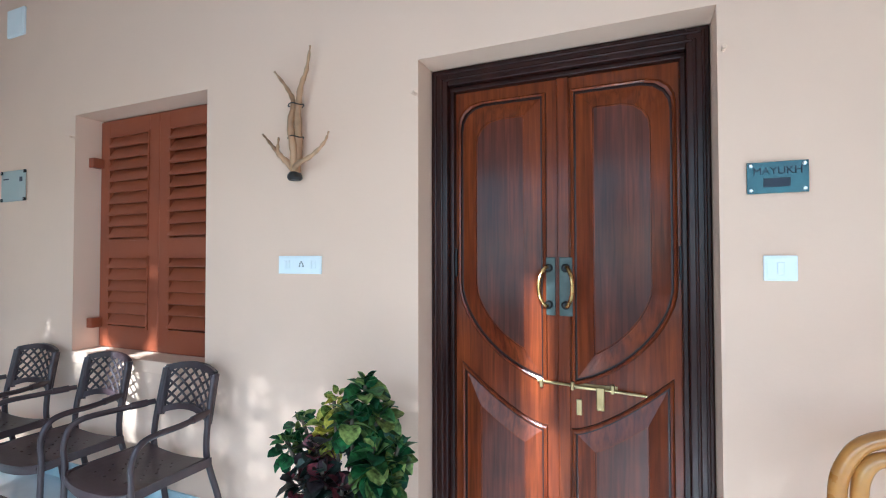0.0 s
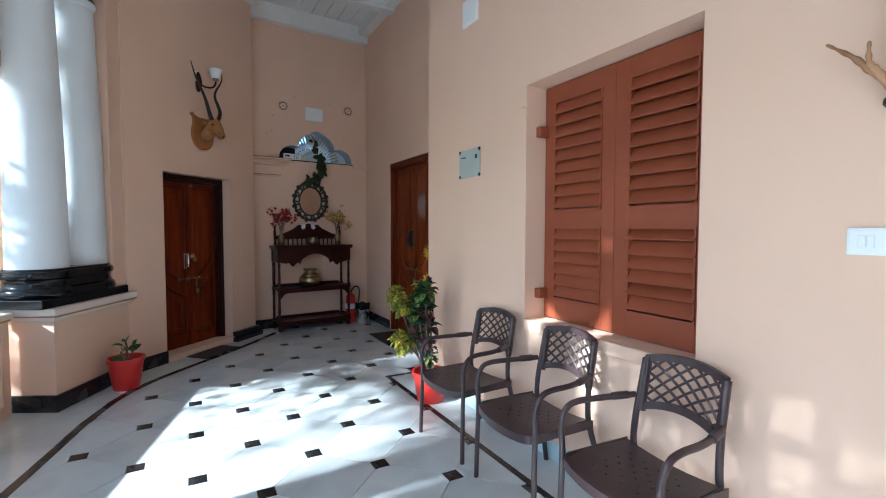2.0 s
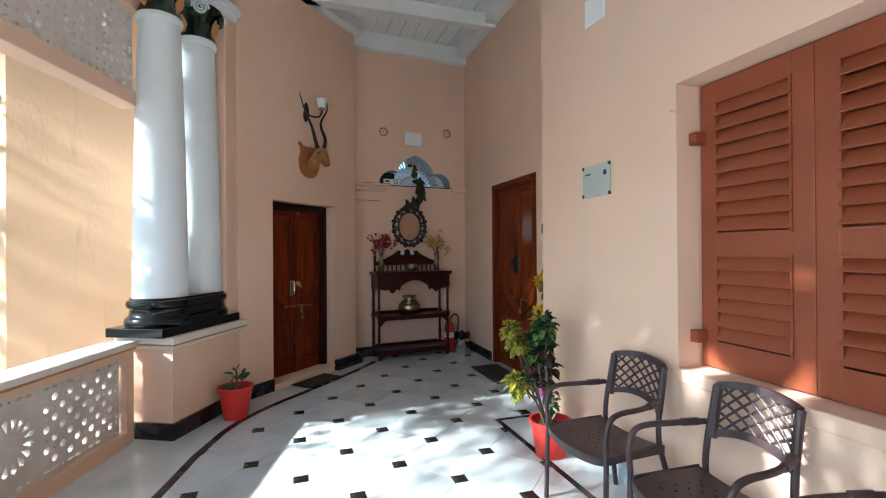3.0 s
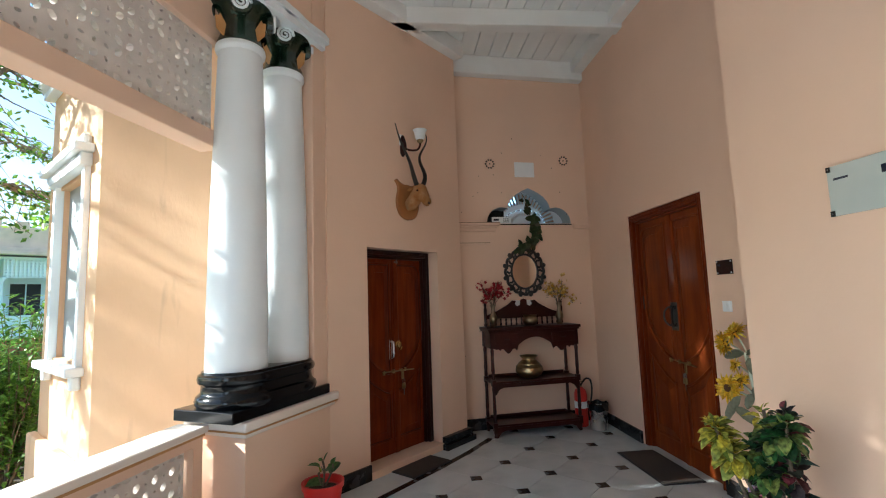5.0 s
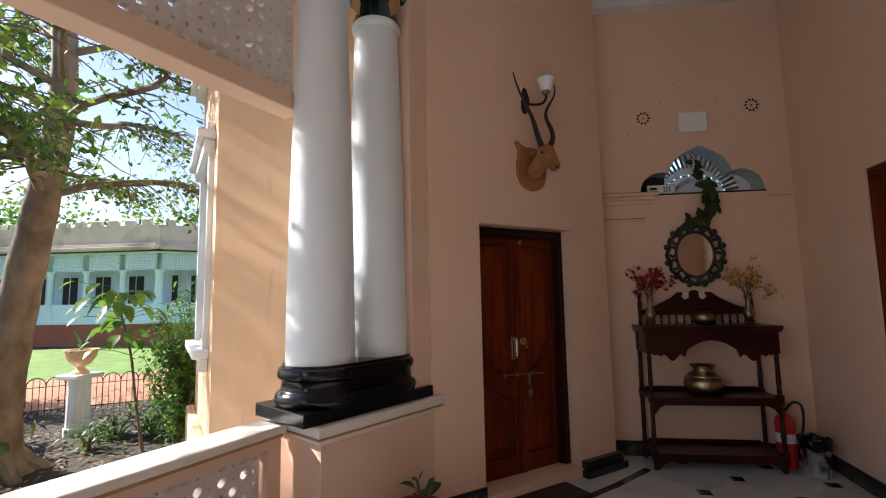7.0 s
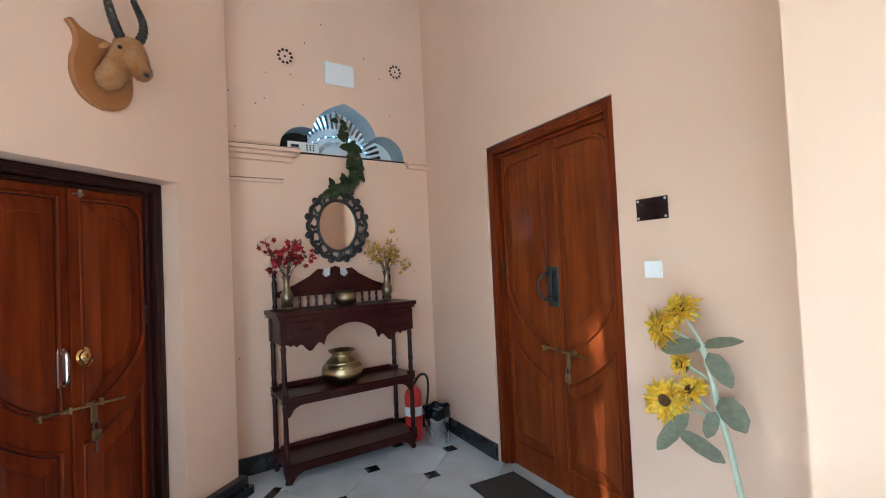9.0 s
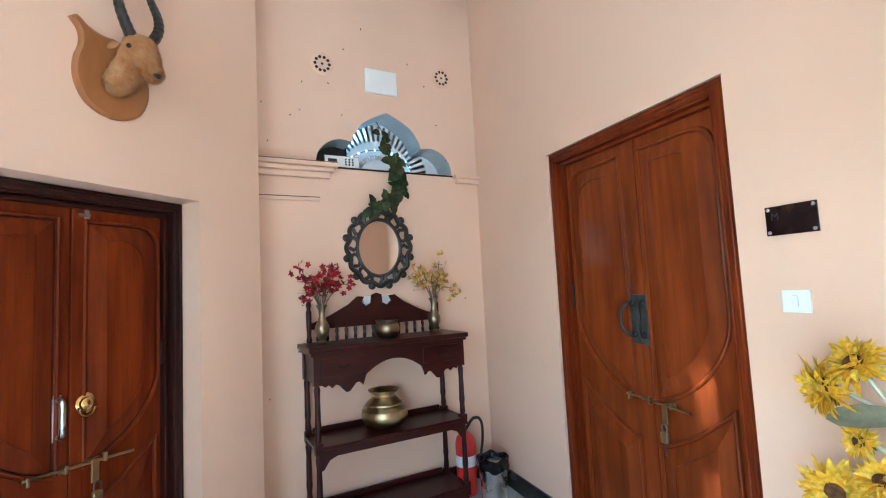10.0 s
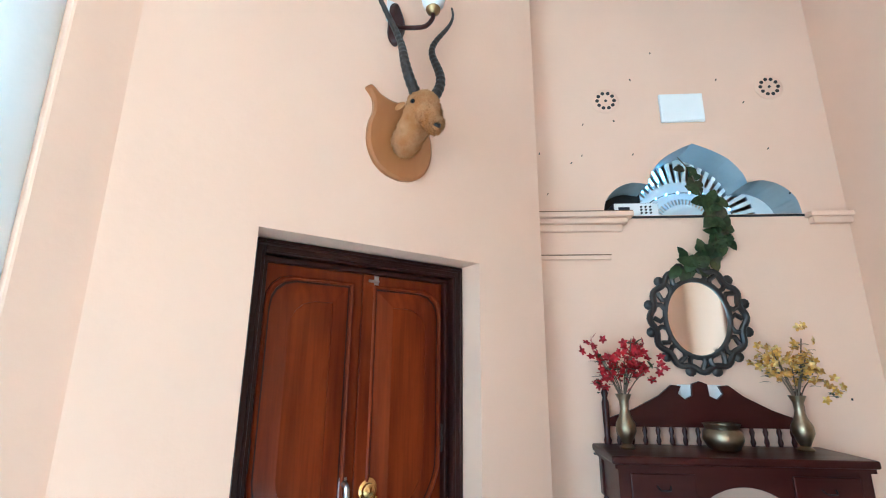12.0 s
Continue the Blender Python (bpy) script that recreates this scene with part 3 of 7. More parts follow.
def panelled_leaf(name, W, H, mirror, parent, m, label, wood):
    leaf = part(name, boxed(0.002, 0, 0.0, W - 0.002, 0.045, H, bevel=0.004), wood, parent, label, m=m)
    for which, title in enumerate(("upper_panel", "lower_panel")):
        bm = bmesh.new()
        rings = [[bm.verts.new((x, -out, z)) for x, z in leaf_outlines(W, H, mirror, d)[which]] for d, out in PANEL_PROFILE]
        n = len(rings[0])
        for step, (a, b) in enumerate(zip(rings, rings[1:])):
            for k in range(n):
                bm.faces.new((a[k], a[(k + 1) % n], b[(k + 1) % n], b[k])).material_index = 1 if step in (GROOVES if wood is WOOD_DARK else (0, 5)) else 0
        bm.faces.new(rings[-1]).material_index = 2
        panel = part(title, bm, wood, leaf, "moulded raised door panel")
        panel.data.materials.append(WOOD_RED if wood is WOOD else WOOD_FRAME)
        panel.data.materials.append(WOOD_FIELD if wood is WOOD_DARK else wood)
    return leaf


def pull(parent, x, z, side, m, mat_bow):
    """A pull handle on a long plate."""
    plate = part("handle_plate", boxed(x - 0.03, -0.008, z - 0.135, x + 0.03, 0.001, z + 0.135, bevel=0.003), PLATE_METAL, parent, "dull grey metal handle plate", m=m)
    bm = bmesh.new()
    tube(bm, smooth_line([(x, -0.008, z + 0.085), (x + side * 0.01, -0.035, z + 0.088), (x + side * 0.03, -0.062, z + 0.05), (x + side * 0.036, -0.068, z), (x + side * 0.03, -0.062, z - 0.05), (x + side * 0.01, -0.035, z - 0.088), (x, -0.008, z - 0.085)]), 0.009, 8)
    part("handle_bow", bm, mat_bow, plate, "curved metal pull", True)
    for dz in (-0.085, 0.085):
        part("handle_boss", lathed([(0.02, 0), (0.02, 0.008), (0.012, 0.016)], 12, pose(x, -0.006, z + dz, 90)), BLACK_IRON, plate, "", True)


def slide_bolt(parent, x, z, long, m, lock):
    bolt = part("slide_bolt", boxed(x - 0.02, -0.005, z - 0.013, x + long * 0.62, 0.001, z + 0.013), BRASS_OLD, parent, "old brass sliding bolt", m=m)
    bm = bmesh.new()
    tube(bm, [(x - 0.16, -0.018, z + 0.012), (x + long, -0.018, z - 0.012)], 0.0065, 8)
    part("bolt_rod", bm, BRASS_OLD, bolt, "", True)
    for dx in (-0.14, 0.0, long * 0.55):
        part("bolt_staple", boxed(x + dx - 0.008, -0.028, z - 0.017, x + dx + 0.008, 0, z + 0.022, bevel=0.004), BRASS_OLD, bolt)
    part("bolt_hasp", boxed(x + long * 0.33, -0.030, z - 0.095, x + long * 0.33 + 0.036, -0.021, z + 0.008, bevel=0.005), BRASS_OLD, bolt)
    if lock:
        part("padlock", boxed(x + long * 0.33 - 0.004, -0.05, z - 0.19, x + long * 0.33 + 0.042, -0.028, z - 0.13, bevel=0.008), BRASS_OLD, bolt, "small brass padlock")
        bm = bmesh.new()
        kx = x + long * 0.33 + 0.02
        tube(bm, smooth_line([(kx - 0.015, -0.04, z - 0.13), (kx - 0.014, -0.04, z - 0.10), (kx, -0.04, z - 0.09), (kx + 0.014, -0.04, z - 0.10), (kx + 0.015, -0.04, z - 0.13)]), 0.004, 6)
        box(bm, kx - 0.004, -0.042, z - 0.25, kx + 0.004, -0.038, z - 0.19)
        part("padlock_shackle", bm, PEWTER, bolt, "steel shackle and hanging keys")


BRASS = material("brass", (0.55, 0.36, 0.12), (0.68, 0.46, 0.18), 0.25, 1.0, scale=10, bump=0.05, fine=60)
BRASS_OLD = material("old_brass", (0.30, 0.22, 0.10), (0.45, 0.34, 0.17), 0.38, 1.0, scale=14, bump=0.08, stain=(0.10, 0.08, 0.05), stain_amount=0.7, stain_scale=9)
PEWTER = material("dull_metal", (0.12, 0.14, 0.13), (0.22, 0.24, 0.22), 0.42, 0.8, scale=12, bump=0.08, stain=(0.05, 0.06, 0.05), stain_scale=8)
PLATE_METAL = material("tarnished_plate", (0.05, 0.06, 0.055), (0.10, 0.115, 0.105), 0.5, 0.7, scale=14, bump=0.1, stain=(0.03, 0.035, 0.03), stain_scale=10)
BLACK_IRON = material("black_iron", (0.015, 0.015, 0.015), (0.03, 0.03, 0.03), 0.45, 0.5, scale=20)
STEEL = material("steel", (0.55, 0.56, 0.56), (0.7, 0.7, 0.7), 0.28, 1.0, scale=10, bump=0.03)


def double_door(name, m, W, H, recess, fw, label, wood, sill=0.0):
    """A double door with its frame, in an opening from x = 0 to W."""
    d = thing(name, m, label, "door", kind="structure")
    F = lambda n, *b: part(n, boxed(*b, bevel=0.006), WOOD_RED if wood is WOOD else WOOD_FRAME, d, "dark moulded door frame")
    F("frame_jamb", 0.003, recess, sill, fw, recess + 0.13, H - 0.003)
    F("frame_jamb", W - fw, recess, sill, W - 0.003, recess + 0.13, H - 0.003)
    F("frame_head", fw, recess, H - fw, W - fw, recess + 0.13, H - 0.003)
    F("frame_bead", fw - 0.002, recess + 0.035, sill, fw + 0.022, recess + 0.10, H - fw)
    F("frame_bead", W - fw - 0.022, recess + 0.035, sill, W - fw + 0.002, recess + 0.10, H - fw)
    F("frame_bead", fw, recess + 0.035, H - fw - 0.022, W - fw, recess + 0.10, H - fw + 0.002)
    for inset in (0.018, 0.05):
        F("frame_fillet", inset, recess - 0.007, sill, inset + 0.014, recess + 0.01, H - inset)
        F("frame_fillet", W - inset - 0.014, recess - 0.007, sill, W - inset, recess + 0.01, H - inset)
        F("frame_fillet", inset + 0.014, recess - 0.007, H - inset - 0.014, W - inset - 0.014, recess + 0.01, H - inset)
    lw, lh, y = (W - 2 * fw) / 2, H - fw - 0.005 - sill, recess + 0.07
    leaves = [panelled_leaf("door_leaf", lw, lh, False, d, pose(fw, y, sill), "polished red-brown wooden door leaf with curved panels", wood),
              panelled_leaf("door_leaf", lw, lh, True, d, pose(fw + lw, y, sill), "polished red-brown wooden door leaf with curved panels", wood)]
    part("astragal", boxed(fw + lw - 0.004, y - 0.012, sill, fw + lw + 0.05, y, H - fw - 0.01, bevel=0.004), wood, d, "cover strip between the leaves")
    for x in (fw + 0.01, W - fw - 0.03):
        part("hinge", boxed(x, y - 0.02, sill + 0.60 * lh, x + 0.02, y + 0.001, sill + 0.66 * lh, bevel=0.004), BLACK_IRON, d, "dark iron hinge")
    return d, leaves, lw, lh


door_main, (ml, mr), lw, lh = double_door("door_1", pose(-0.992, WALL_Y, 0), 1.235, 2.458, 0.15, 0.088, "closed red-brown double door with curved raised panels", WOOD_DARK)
pull(ml, lw - 0.045, 1.38, -1, None, BRASS)
pull(mr, 0.034, 1.38, 1, pose(0, -0.0125, 0), BRASS)
slide_bolt(mr, 0.06, 0.93, 0.31, None, False)
part("keyhole_plate", boxed(0.075, -0.01, 0.80, 0.10, 0, 0.87, bevel=0.003), BRASS_OLD, mr, "small brass keyhole plate")

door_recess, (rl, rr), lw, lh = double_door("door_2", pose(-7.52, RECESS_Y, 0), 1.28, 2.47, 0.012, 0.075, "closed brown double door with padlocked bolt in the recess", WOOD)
pull(rl, lw - 0.045, 1.38, -1, None, BLACK_IRON)
pull(rr, 0.034, 1.38, 1, pose(0, -0.0125, 0), BLACK_IRON)
slide_bolt(rr, 0.03, 0.95, 0.25, None, True)

door_left, (sl, sr), lw, lh = double_door("door_3", M_LEFT @ pose(0.46, 0, 0), 1.04, 2.15, 0.13, 0.065, "closed dark red-brown double door in the diagonal wall", WOOD_RED, 0.07)
part("sill", boxed(0.0, -0.02, 0.0, 1.04, 0.28, 0.07, bevel=0.006), PEACH, door_left, "plastered door sill")
bm = bmesh.new()
tube(bm, smooth_line([(lw - 0.05, -0.004, 1.13), (lw - 0.05, -0.045, 1.12), (lw - 0.05, -0.05, 1.05), (lw - 0.05, -0.045, 0.98), (lw - 0.05, -0.004, 0.97)]), 0.011, 8)
box(bm, lw - 0.068, -0.008, 0.95, lw - 0.032, 0.0, 1.15, bevel=0.003)
part("pull_handle", bm, STEEL, sl, "polished steel pull handle")
bm = lathed([(0.045, 0), (0.048, 0.008), (0.03, 0.018), (0.028, 0.03), (0.015, 0.04)], 20, pose(0.06, 0, 1.09, 90))
tube(bm, [(0.06 + 0.034 * math.cos(a), -0.028, 1.068 + 0.034 * math.sin(a)) for a in (math.pi * (1 + i / 10) for i in range(11))], 0.006, 6)
part("knocker", bm, BRASS, sr, "round brass door knocker with a ring", True)
slide_bolt(sr, -0.02, 0.82, 0.30, None, True)
bm = boxed(0.012, -0.008, lh - 0.075, 0.075, 0.0, lh - 0.015, bevel=0.003)
tube(bm, [(0.02, -0.016, lh - 0.045), (0.07, -0.016, lh - 0.045)], 0.007, 8)
part("head_bolt", bm, STEEL, sr, "small polished steel bolt")


# ---- the shuttered window ----
win = thing("window_1", pose(-3.64, WALL_Y, 0), "closed red-brown louvred wooden window shutters", "window", kind="structure")
W, Z0, Z1, Y = 1.265, 0.88, 2.515, 0.165
part("sill", boxed(0.0, -0.012, 0.80, W, 0.19, 0.88, bevel=0.008), PEACH, win, "plastered sloping window sill")
for a, b, c, d in ((0, Z0, 0.03, Z1), (W - 0.03, Z0, W, Z1), (0.03, Z1 - 0.03, W - 0.03, Z1), (0.03, Z0, W - 0.03, Z0 + 0.02)):
    part("window_frame", boxed(a, Y + 0.02, b, c, Y + 0.09, d), SHUTTER, win)
part("backing", boxed(0.03, Y + 0.07, Z0 + 0.02, W - 0.03, Y + 0.085, Z1 - 0.03), SHUTTER, win, "inner boards behind the louvres")
half = W / 2 - 0.012
slat = boxed(0, -0.022, -0.034, half - 0.2, -0.012, 0.034, bevel=0.003)
slat_mesh = bpy.data.meshes.new("slat")
slat.to_mesh(slat_mesh), slat.free()
slat_mesh.materials.append(SHUTTER)
for k in range(2):
    x = 0.012 + k * half
    sh = part("shutter", boxed(x, Y, Z0 + 0.01, x + 0.10, Y + 0.035, Z1 - 0.012, bevel=0.004), SHUTTER, win, "red-brown louvred shutter leaf")
    bm = boxed(x + half - 0.102, Y, Z0 + 0.01, x + half - 0.002, Y + 0.035, Z1 - 0.012, bevel=0.004)
    for z0, z1 in ((Z0 + 0.01, Z0 + 0.15), (1.53, 1.64), (Z1 - 0.12, Z1 - 0.012)):
        box(bm, x + 0.10, Y, z0, x + half - 0.10, Y + 0.035, z1)
    for z0, z1 in ((Z0 + 0.15, 1.53), (1.64, Z1 - 0.12)):
        for a, b, c, d in ((x + 0.10, z0, x + 0.112, z1), (x + half - 0.112, z0, x + half - 0.10, z1), (x + 0.112, z0, x + half - 0.112, z0 + 0.012), (x + 0.112, z1 - 0.012, x + half - 0.112, z1)):
            box(bm, a, Y - 0.008, b, c, Y + 0.03, d)
    part("shutter_rails", bm, SHUTTER, sh)
    for z0, z1, n in ((Z0 + 0.165, 1.52, 6), (1.655, Z1 - 0.135, 9)):
        step = (z1 - z0) / n
        for j in range(n):
            o = new("slat", slat_mesh)
            o.parent = sh
            tilt = 30 if k else 24
            if k and z0 < 1.2 and j in (1, 5):
                tilt = 44
            o.matrix_basis = pose(x + 0.10, Y + 0.022, z0 + (j + 0.5) * step, -tilt, 0, 0) @ Matrix.Diagonal((1, 1, step / 0.068 * 1.12, 1))
for z in (1.06, 2.20):
    part("hinge", boxed(-0.012, Y - 0.075, z - 0.035, 0.05, Y + 0.002, z + 0.035, bevel=0.006), SHUTTER, win, "painted iron shutter hinge")
part("catch", boxed(W - 0.05, Y - 0.015, 1.1, W - 0.03, Y, 1.18, bevel=0.003), BRASS_OLD, win, "small brass catch")


# ---- garden chairs ----
CHAIR_BROWN = material("brown_plastic", (0.042, 0.024, 0.026), (0.060, 0.037, 0.040), 0.38, scale=12, bump=0.04, fine=90, stain=(0.10, 0.085, 0.085), stain_amount=0.35, stain_scale=6)


def garden_chair(m):
    c = thing("garden_chair", m, "dark brown garden chair with lattice back and armrests", "chair", "row of garden chairs")
    for s in (-1, 1):
        bm = bmesh.new()
        tube(bm, smooth_line([(0.275 * s, -0.25, 0), (0.27 * s, -0.245, 0.25), (0.268 * s, -0.24, 0.45), (0.272 * s, -0.245, 0.56), (0.278 * s, -0.215, 0.63), (0.28 * s, -0.15, 0.655), (0.268 * s, 0.0, 0.655), (0.222 * s, 0.175, 0.66)]), 0.0145, 10)
        part("front_leg_and_arm", bm, CHAIR_BROWN, c, "round tubular front leg bent into the armrest", True)
        bm = bmesh.new()
        tube(bm, [(0.256 * s, 0.06, 0.657), (0.235 * s, 0.14, 0.659)], 0.019, 10)
        part("arm_sleeve", bm, CHAIR_BROWN, c, "", True)
        bm = bmesh.new()
        tube(bm, smooth_line([(0.24 * s, 0.27, 0), (0.235 * s, 0.235, 0.2), (0.225 * s, 0.19, 0.36), (0.22 * s, 0.17, 0.45), (0.215 * s, 0.175, 0.56), (0.208 * s, 0.20, 0.70), (0.203 * s, 0.225, 0.83)]), 0.016, 10)
        part("back_leg", bm, CHAIR_BROWN, c, "", True)
    # seat: a pierced, slightly dished plate
    bm = bmesh.new()
    nx, ny = 12, 11
    sx, sy = 0.51 / nx, 0.44 / ny
    for i in range(nx):
        for j in range(ny):
            cx, cy = -0.255 + (i + 0.5) * sx, -0.25 + (j + 0.5) * sy
            inner = 2 <= i < nx - 2 and 2 <= j < ny - 2 and (i + j) % 2 == 0
            r = 0.2 * sx if inner else 0.0
            if inner:
                pierced(bm, cx, cy, sx, oval(r, r * 0.8, 0), 0.0, 0.012)
            else:
                box(bm, cx - sx / 2, 0.0, cy - sx / 2, cx + sx / 2, 0.012, cy + sx / 2)
    bmesh.ops.remove_doubles(bm, verts=bm.verts[:], dist=0.0008)
    for v in bm.verts:
        x, thick, y = v.co
        y = (y + 0.25) * (sy / sx) * 0.97 - 0.25
        front = max(0.0, (-0.12 - y) / 0.13)
        widen = 1.0 - 0.08 * max(0, (y + 0.1) / 0.3)
        v.co = (x * widen * (1 - 0.03 * front), y - 0.045 * (1 - (x / 0.26) ** 2) * front, 0.445 - thick - 0.02 * (1 - (x / 0.27) ** 2) * (1 - front) - 0.02 * front)
    bmesh.ops.remove_doubles(bm, verts=bm.verts[:], dist=0.002)
    part("seat", bm, CHAIR_BROWN, c, "pierced dished seat plate", True)
    bm = bmesh.new()
    rim = [(-0.26, 0.17, 0.43), (-0.262, -0.1, 0.43), (-0.255, -0.24, 0.425), (-0.15, -0.275, 0.41), (0, -0.288, 0.405), (0.15, -0.275, 0.41), (0.255, -0.24, 0.425), (0.262, -0.1, 0.43), (0.26, 0.17, 0.43)]
    line = smooth_line(rim, 5)
    lo, hi = [bm.verts.new(p - Vector((0, 0, 0.028))) for p in line], [bm.verts.new(p + Vector((0, 0, 0.014))) for p in line]
    lo2, hi2 = [bm.verts.new(p * 0.97 - Vector((0, 0, 0.014))) for p in line], [bm.verts.new(p * 0.97 + Vector((0, 0, 0.026))) for p in line]
    for i in range(len(line) - 1):
        for a, b in ((lo, hi), (hi, hi2), (hi2, lo2), (lo2, lo)):
            bm.faces.new((a[i], a[i + 1], b[i + 1], b[i]))
    part("seat_rim", bm, CHAIR_BROWN, c, "", True)
    # back: frame with lattice, curved
    bend = lambda x, z: 0.195 + 0.18 * (z - 0.65) + 0.035 * (1 - (x / 0.23) ** 2)
    top = lambda x: 0.872 - 0.035 * (x / 0.24) ** 2
    low = lambda x: 0.575 + 0.055 * (1 - (x / 0.24) ** 2)
    bm = bmesh.new()
    cols = [-0.206 + 0.412 * i / 20 for i in range(21)]
    for f0, f1 in ((0.0, 0.13), (0.87, 1.0)):
        g = [[bm.verts.new((x, bend(x, low(x) + (top(x) - low(x)) * f) + dy, low(x) + (top(x) - low(x)) * f)) for x in cols] for f, dy in ((f0, -0.01), (f1, -0.01), (f1, 0.01), (f0, 0.01))]
        for r in range(4):
            for i in range(20):
                bm.faces.new((g[r][i], g[r][i + 1], g[(r + 1) % 4][i + 1], g[(r + 1) % 4][i]))
    for s in (-1, 1):
        pts = [(s * 0.198, bend(s * 0.198, z), z) for z in (0.59, 0.65, 0.72, 0.79, 0.835)]
        tube(bm, pts, 0.02, 8)
    part("back_frame", bm, CHAIR_BROWN, c, "curved back frame", True)
    bm = bmesh.new()
    for k in range(-4, 9):
        for sgn in (-1, 1):
            pts = []
            for i in range(13):
                f = i / 12
                x = sgn * (-0.235 + 0.075 * k + 0.27 * f)
                z0, z1 = low(x) + 0.1 * (top(x) - low(x)), low(x) + 0.9 * (top(x) - low(x))
                if abs(x) < 0.2:
                    z = z0 + (z1 - z0) * f
                    pts.append((x, bend(x, z), z))
            if len(pts) > 1:
                tube(bm, pts, 0.0065, 6)
    part("back_lattice", bm, CHAIR_BROWN, c, "crossing lattice bars of the back", True)
    return c


chair = garden_chair(pose(-3.85, 1.65, 0, 0, 0, 3) @ Matrix.Diagonal((1, 1, 1.06, 1)))
copy_thing(chair, pose(-3.11, 1.655, 0, 0, 0, -1))
copy_thing(chair, pose(-2.375, 1.64, 0, 0, 0, -3))


# ---- small materials ----
RED_PLASTIC = material("red_plastic", (0.55, 0.02, 0.015), (0.62, 0.035, 0.025), 0.38, scale=6, bump=0.04, stain=(0.4, 0.05, 0.04), stain_amount=0.4, stain_scale=5)
SOIL = material("potting_soil", (0.03, 0.02, 0.013), (0.07, 0.045, 0.03), 0.95, scale=30, bump=0.6, fine=80)
BARK = material("plant_stem", (0.10, 0.075, 0.05), (0.17, 0.13, 0.09), 0.8, scale=15, bump=0.3)
WHITE_PLASTIC = material("white_plastic", (0.80, 0.82, 0.82), (0.84, 0.85, 0.85), 0.35, scale=8, bump=0.01)
MIRROR = material("mirror_glass", (0.86, 0.88, 0.88), (0.88, 0.9, 0.9), 0.0, 1.0, scale=3, bump=0.0)
TEAL_MIRROR = material("teal_mirror_plate", (0.008, 0.035, 0.042), (0.02, 0.075, 0.085), 0.2, 0.35, scale=14, bump=0.06, fine=14)
DARK_PLATE = material("dark_mirror_plate", (0.02, 0.012, 0.012), (0.04, 0.02, 0.02), 0.14, 0.5, scale=10, bump=0.04)
GLASS_SIGN = material("pale_glass_sign", (0.50, 0.56, 0.53), (0.58, 0.63, 0.60), 0.14, 0.2, scale=3, bump=0.01)
INK = material("dark_print", (0.01, 0.015, 0.03), None, 0.5, scale=10)
BRONZE = material("aged_bronze", (0.22, 0.175, 0.11), (0.38, 0.31, 0.21), 0.36, 1.0, scale=12, bump=0.08, stain=(0.06, 0.045, 0.025), stain_amount=0.6, stain_scale=8)
POT_BRASS = material("beaten_brass", (0.36, 0.28, 0.15), (0.48, 0.38, 0.22), 0.36, 1.0, scale=9, bump=0.15, fine=18, stain=(0.18, 0.12, 0.05), stain_amount=0.6, stain_scale=7)
BLACK_CARVED = material("black_carved_wood", (0.012, 0.010, 0.009), (0.025, 0.02, 0.018), 0.35, scale=12, bump=0.1)
RUBBER = material("black_rubber", (0.012, 0.012, 0.012), (0.025, 0.024, 0.023), 0.85, scale=40, bump=0.5, fine=120)
COIR = material("dark_coir", (0.03, 0.022, 0.017), (0.065, 0.05, 0.04), 0.95, scale=60, bump=0.8, fine=200)
ANTLER = material("antler_bone", (0.24, 0.105, 0.042), (0.54, 0.32, 0.17), 0.5, scale=8, stretch=(1, 1, 0.25), bump=0.3, fine=40, stain=(0.10, 0.06, 0.03), stain_amount=0.7, stain_scale=9)
HORN = material("dark_horn", (0.010, 0.008, 0.007), (0.03, 0.022, 0.018), 0.4, scale=14, bump=0.4, fine=40)
PLAQUE = material("orange_brown_wood", (0.30, 0.115, 0.03), (0.36, 0.15, 0.045), 0.42, scale=3, stretch=(4, 4, 1), bump=0.05)
FUR = material("tan_fur", (0.40, 0.16, 0.045), (0.62, 0.40, 0.21), 0.95, scale=7, bump=0.9, fine=150, stain=(0.28, 0.10, 0.025), stain_amount=0.85, stain_scale=6, spec=0.1)
PALE_GREY_BLUE = material("grey_blue_paint", (0.33, 0.37, 0.385), (0.42, 0.46, 0.47), 0.6, scale=4, bump=0.1)
CROTON = leafy("croton_leaf", (0.010, 0.035, 0.016), (0.028, 0.095, 0.026), (0.20, 0.24, 0.06), 0.1, 0.75)
CROTON_DARK = leafy("croton_dark_leaf", (0.030, 0.012, 0.018), (0.02, 0.040, 0.028), (0.15, 0.03, 0.04), 0.1, 0.7)
CROTON_YELLOW = leafy("croton_yellow_leaf", (0.58, 0.48, 0.05), (0.38, 0.36, 0.06), (0.14, 0.20, 0.04), 0.25, 0.6)
PETAL_YELLOW = leafy("yellow_petal", (0.80, 0.56, 0.03), (0.72, 0.42, 0.02), (0.85, 0.72, 0.12), 0.3)
PETAL_PALE = leafy("pale_yellow_petal", (0.75, 0.48, 0.08), (0.50, 0.24, 0.05), (0.78, 0.62, 0.24), 0.3)
PETAL_RED = leafy("red_petal", (0.42, 0.008, 0.018), (0.22, 0.004, 0.010), (0.50, 0.03, 0.05), 0.2)
LEAF_GREEN = leafy("plain_leaf", (0.05, 0.12, 0.03), (0.09, 0.17, 0.05), (0.03, 0.08, 0.025), 0.25)
IVY = leafy("ivy_leaf", (0.015, 0.03, 0.010), (0.04, 0.06, 0.018), (0.05, 0.036, 0.018), 0.12)
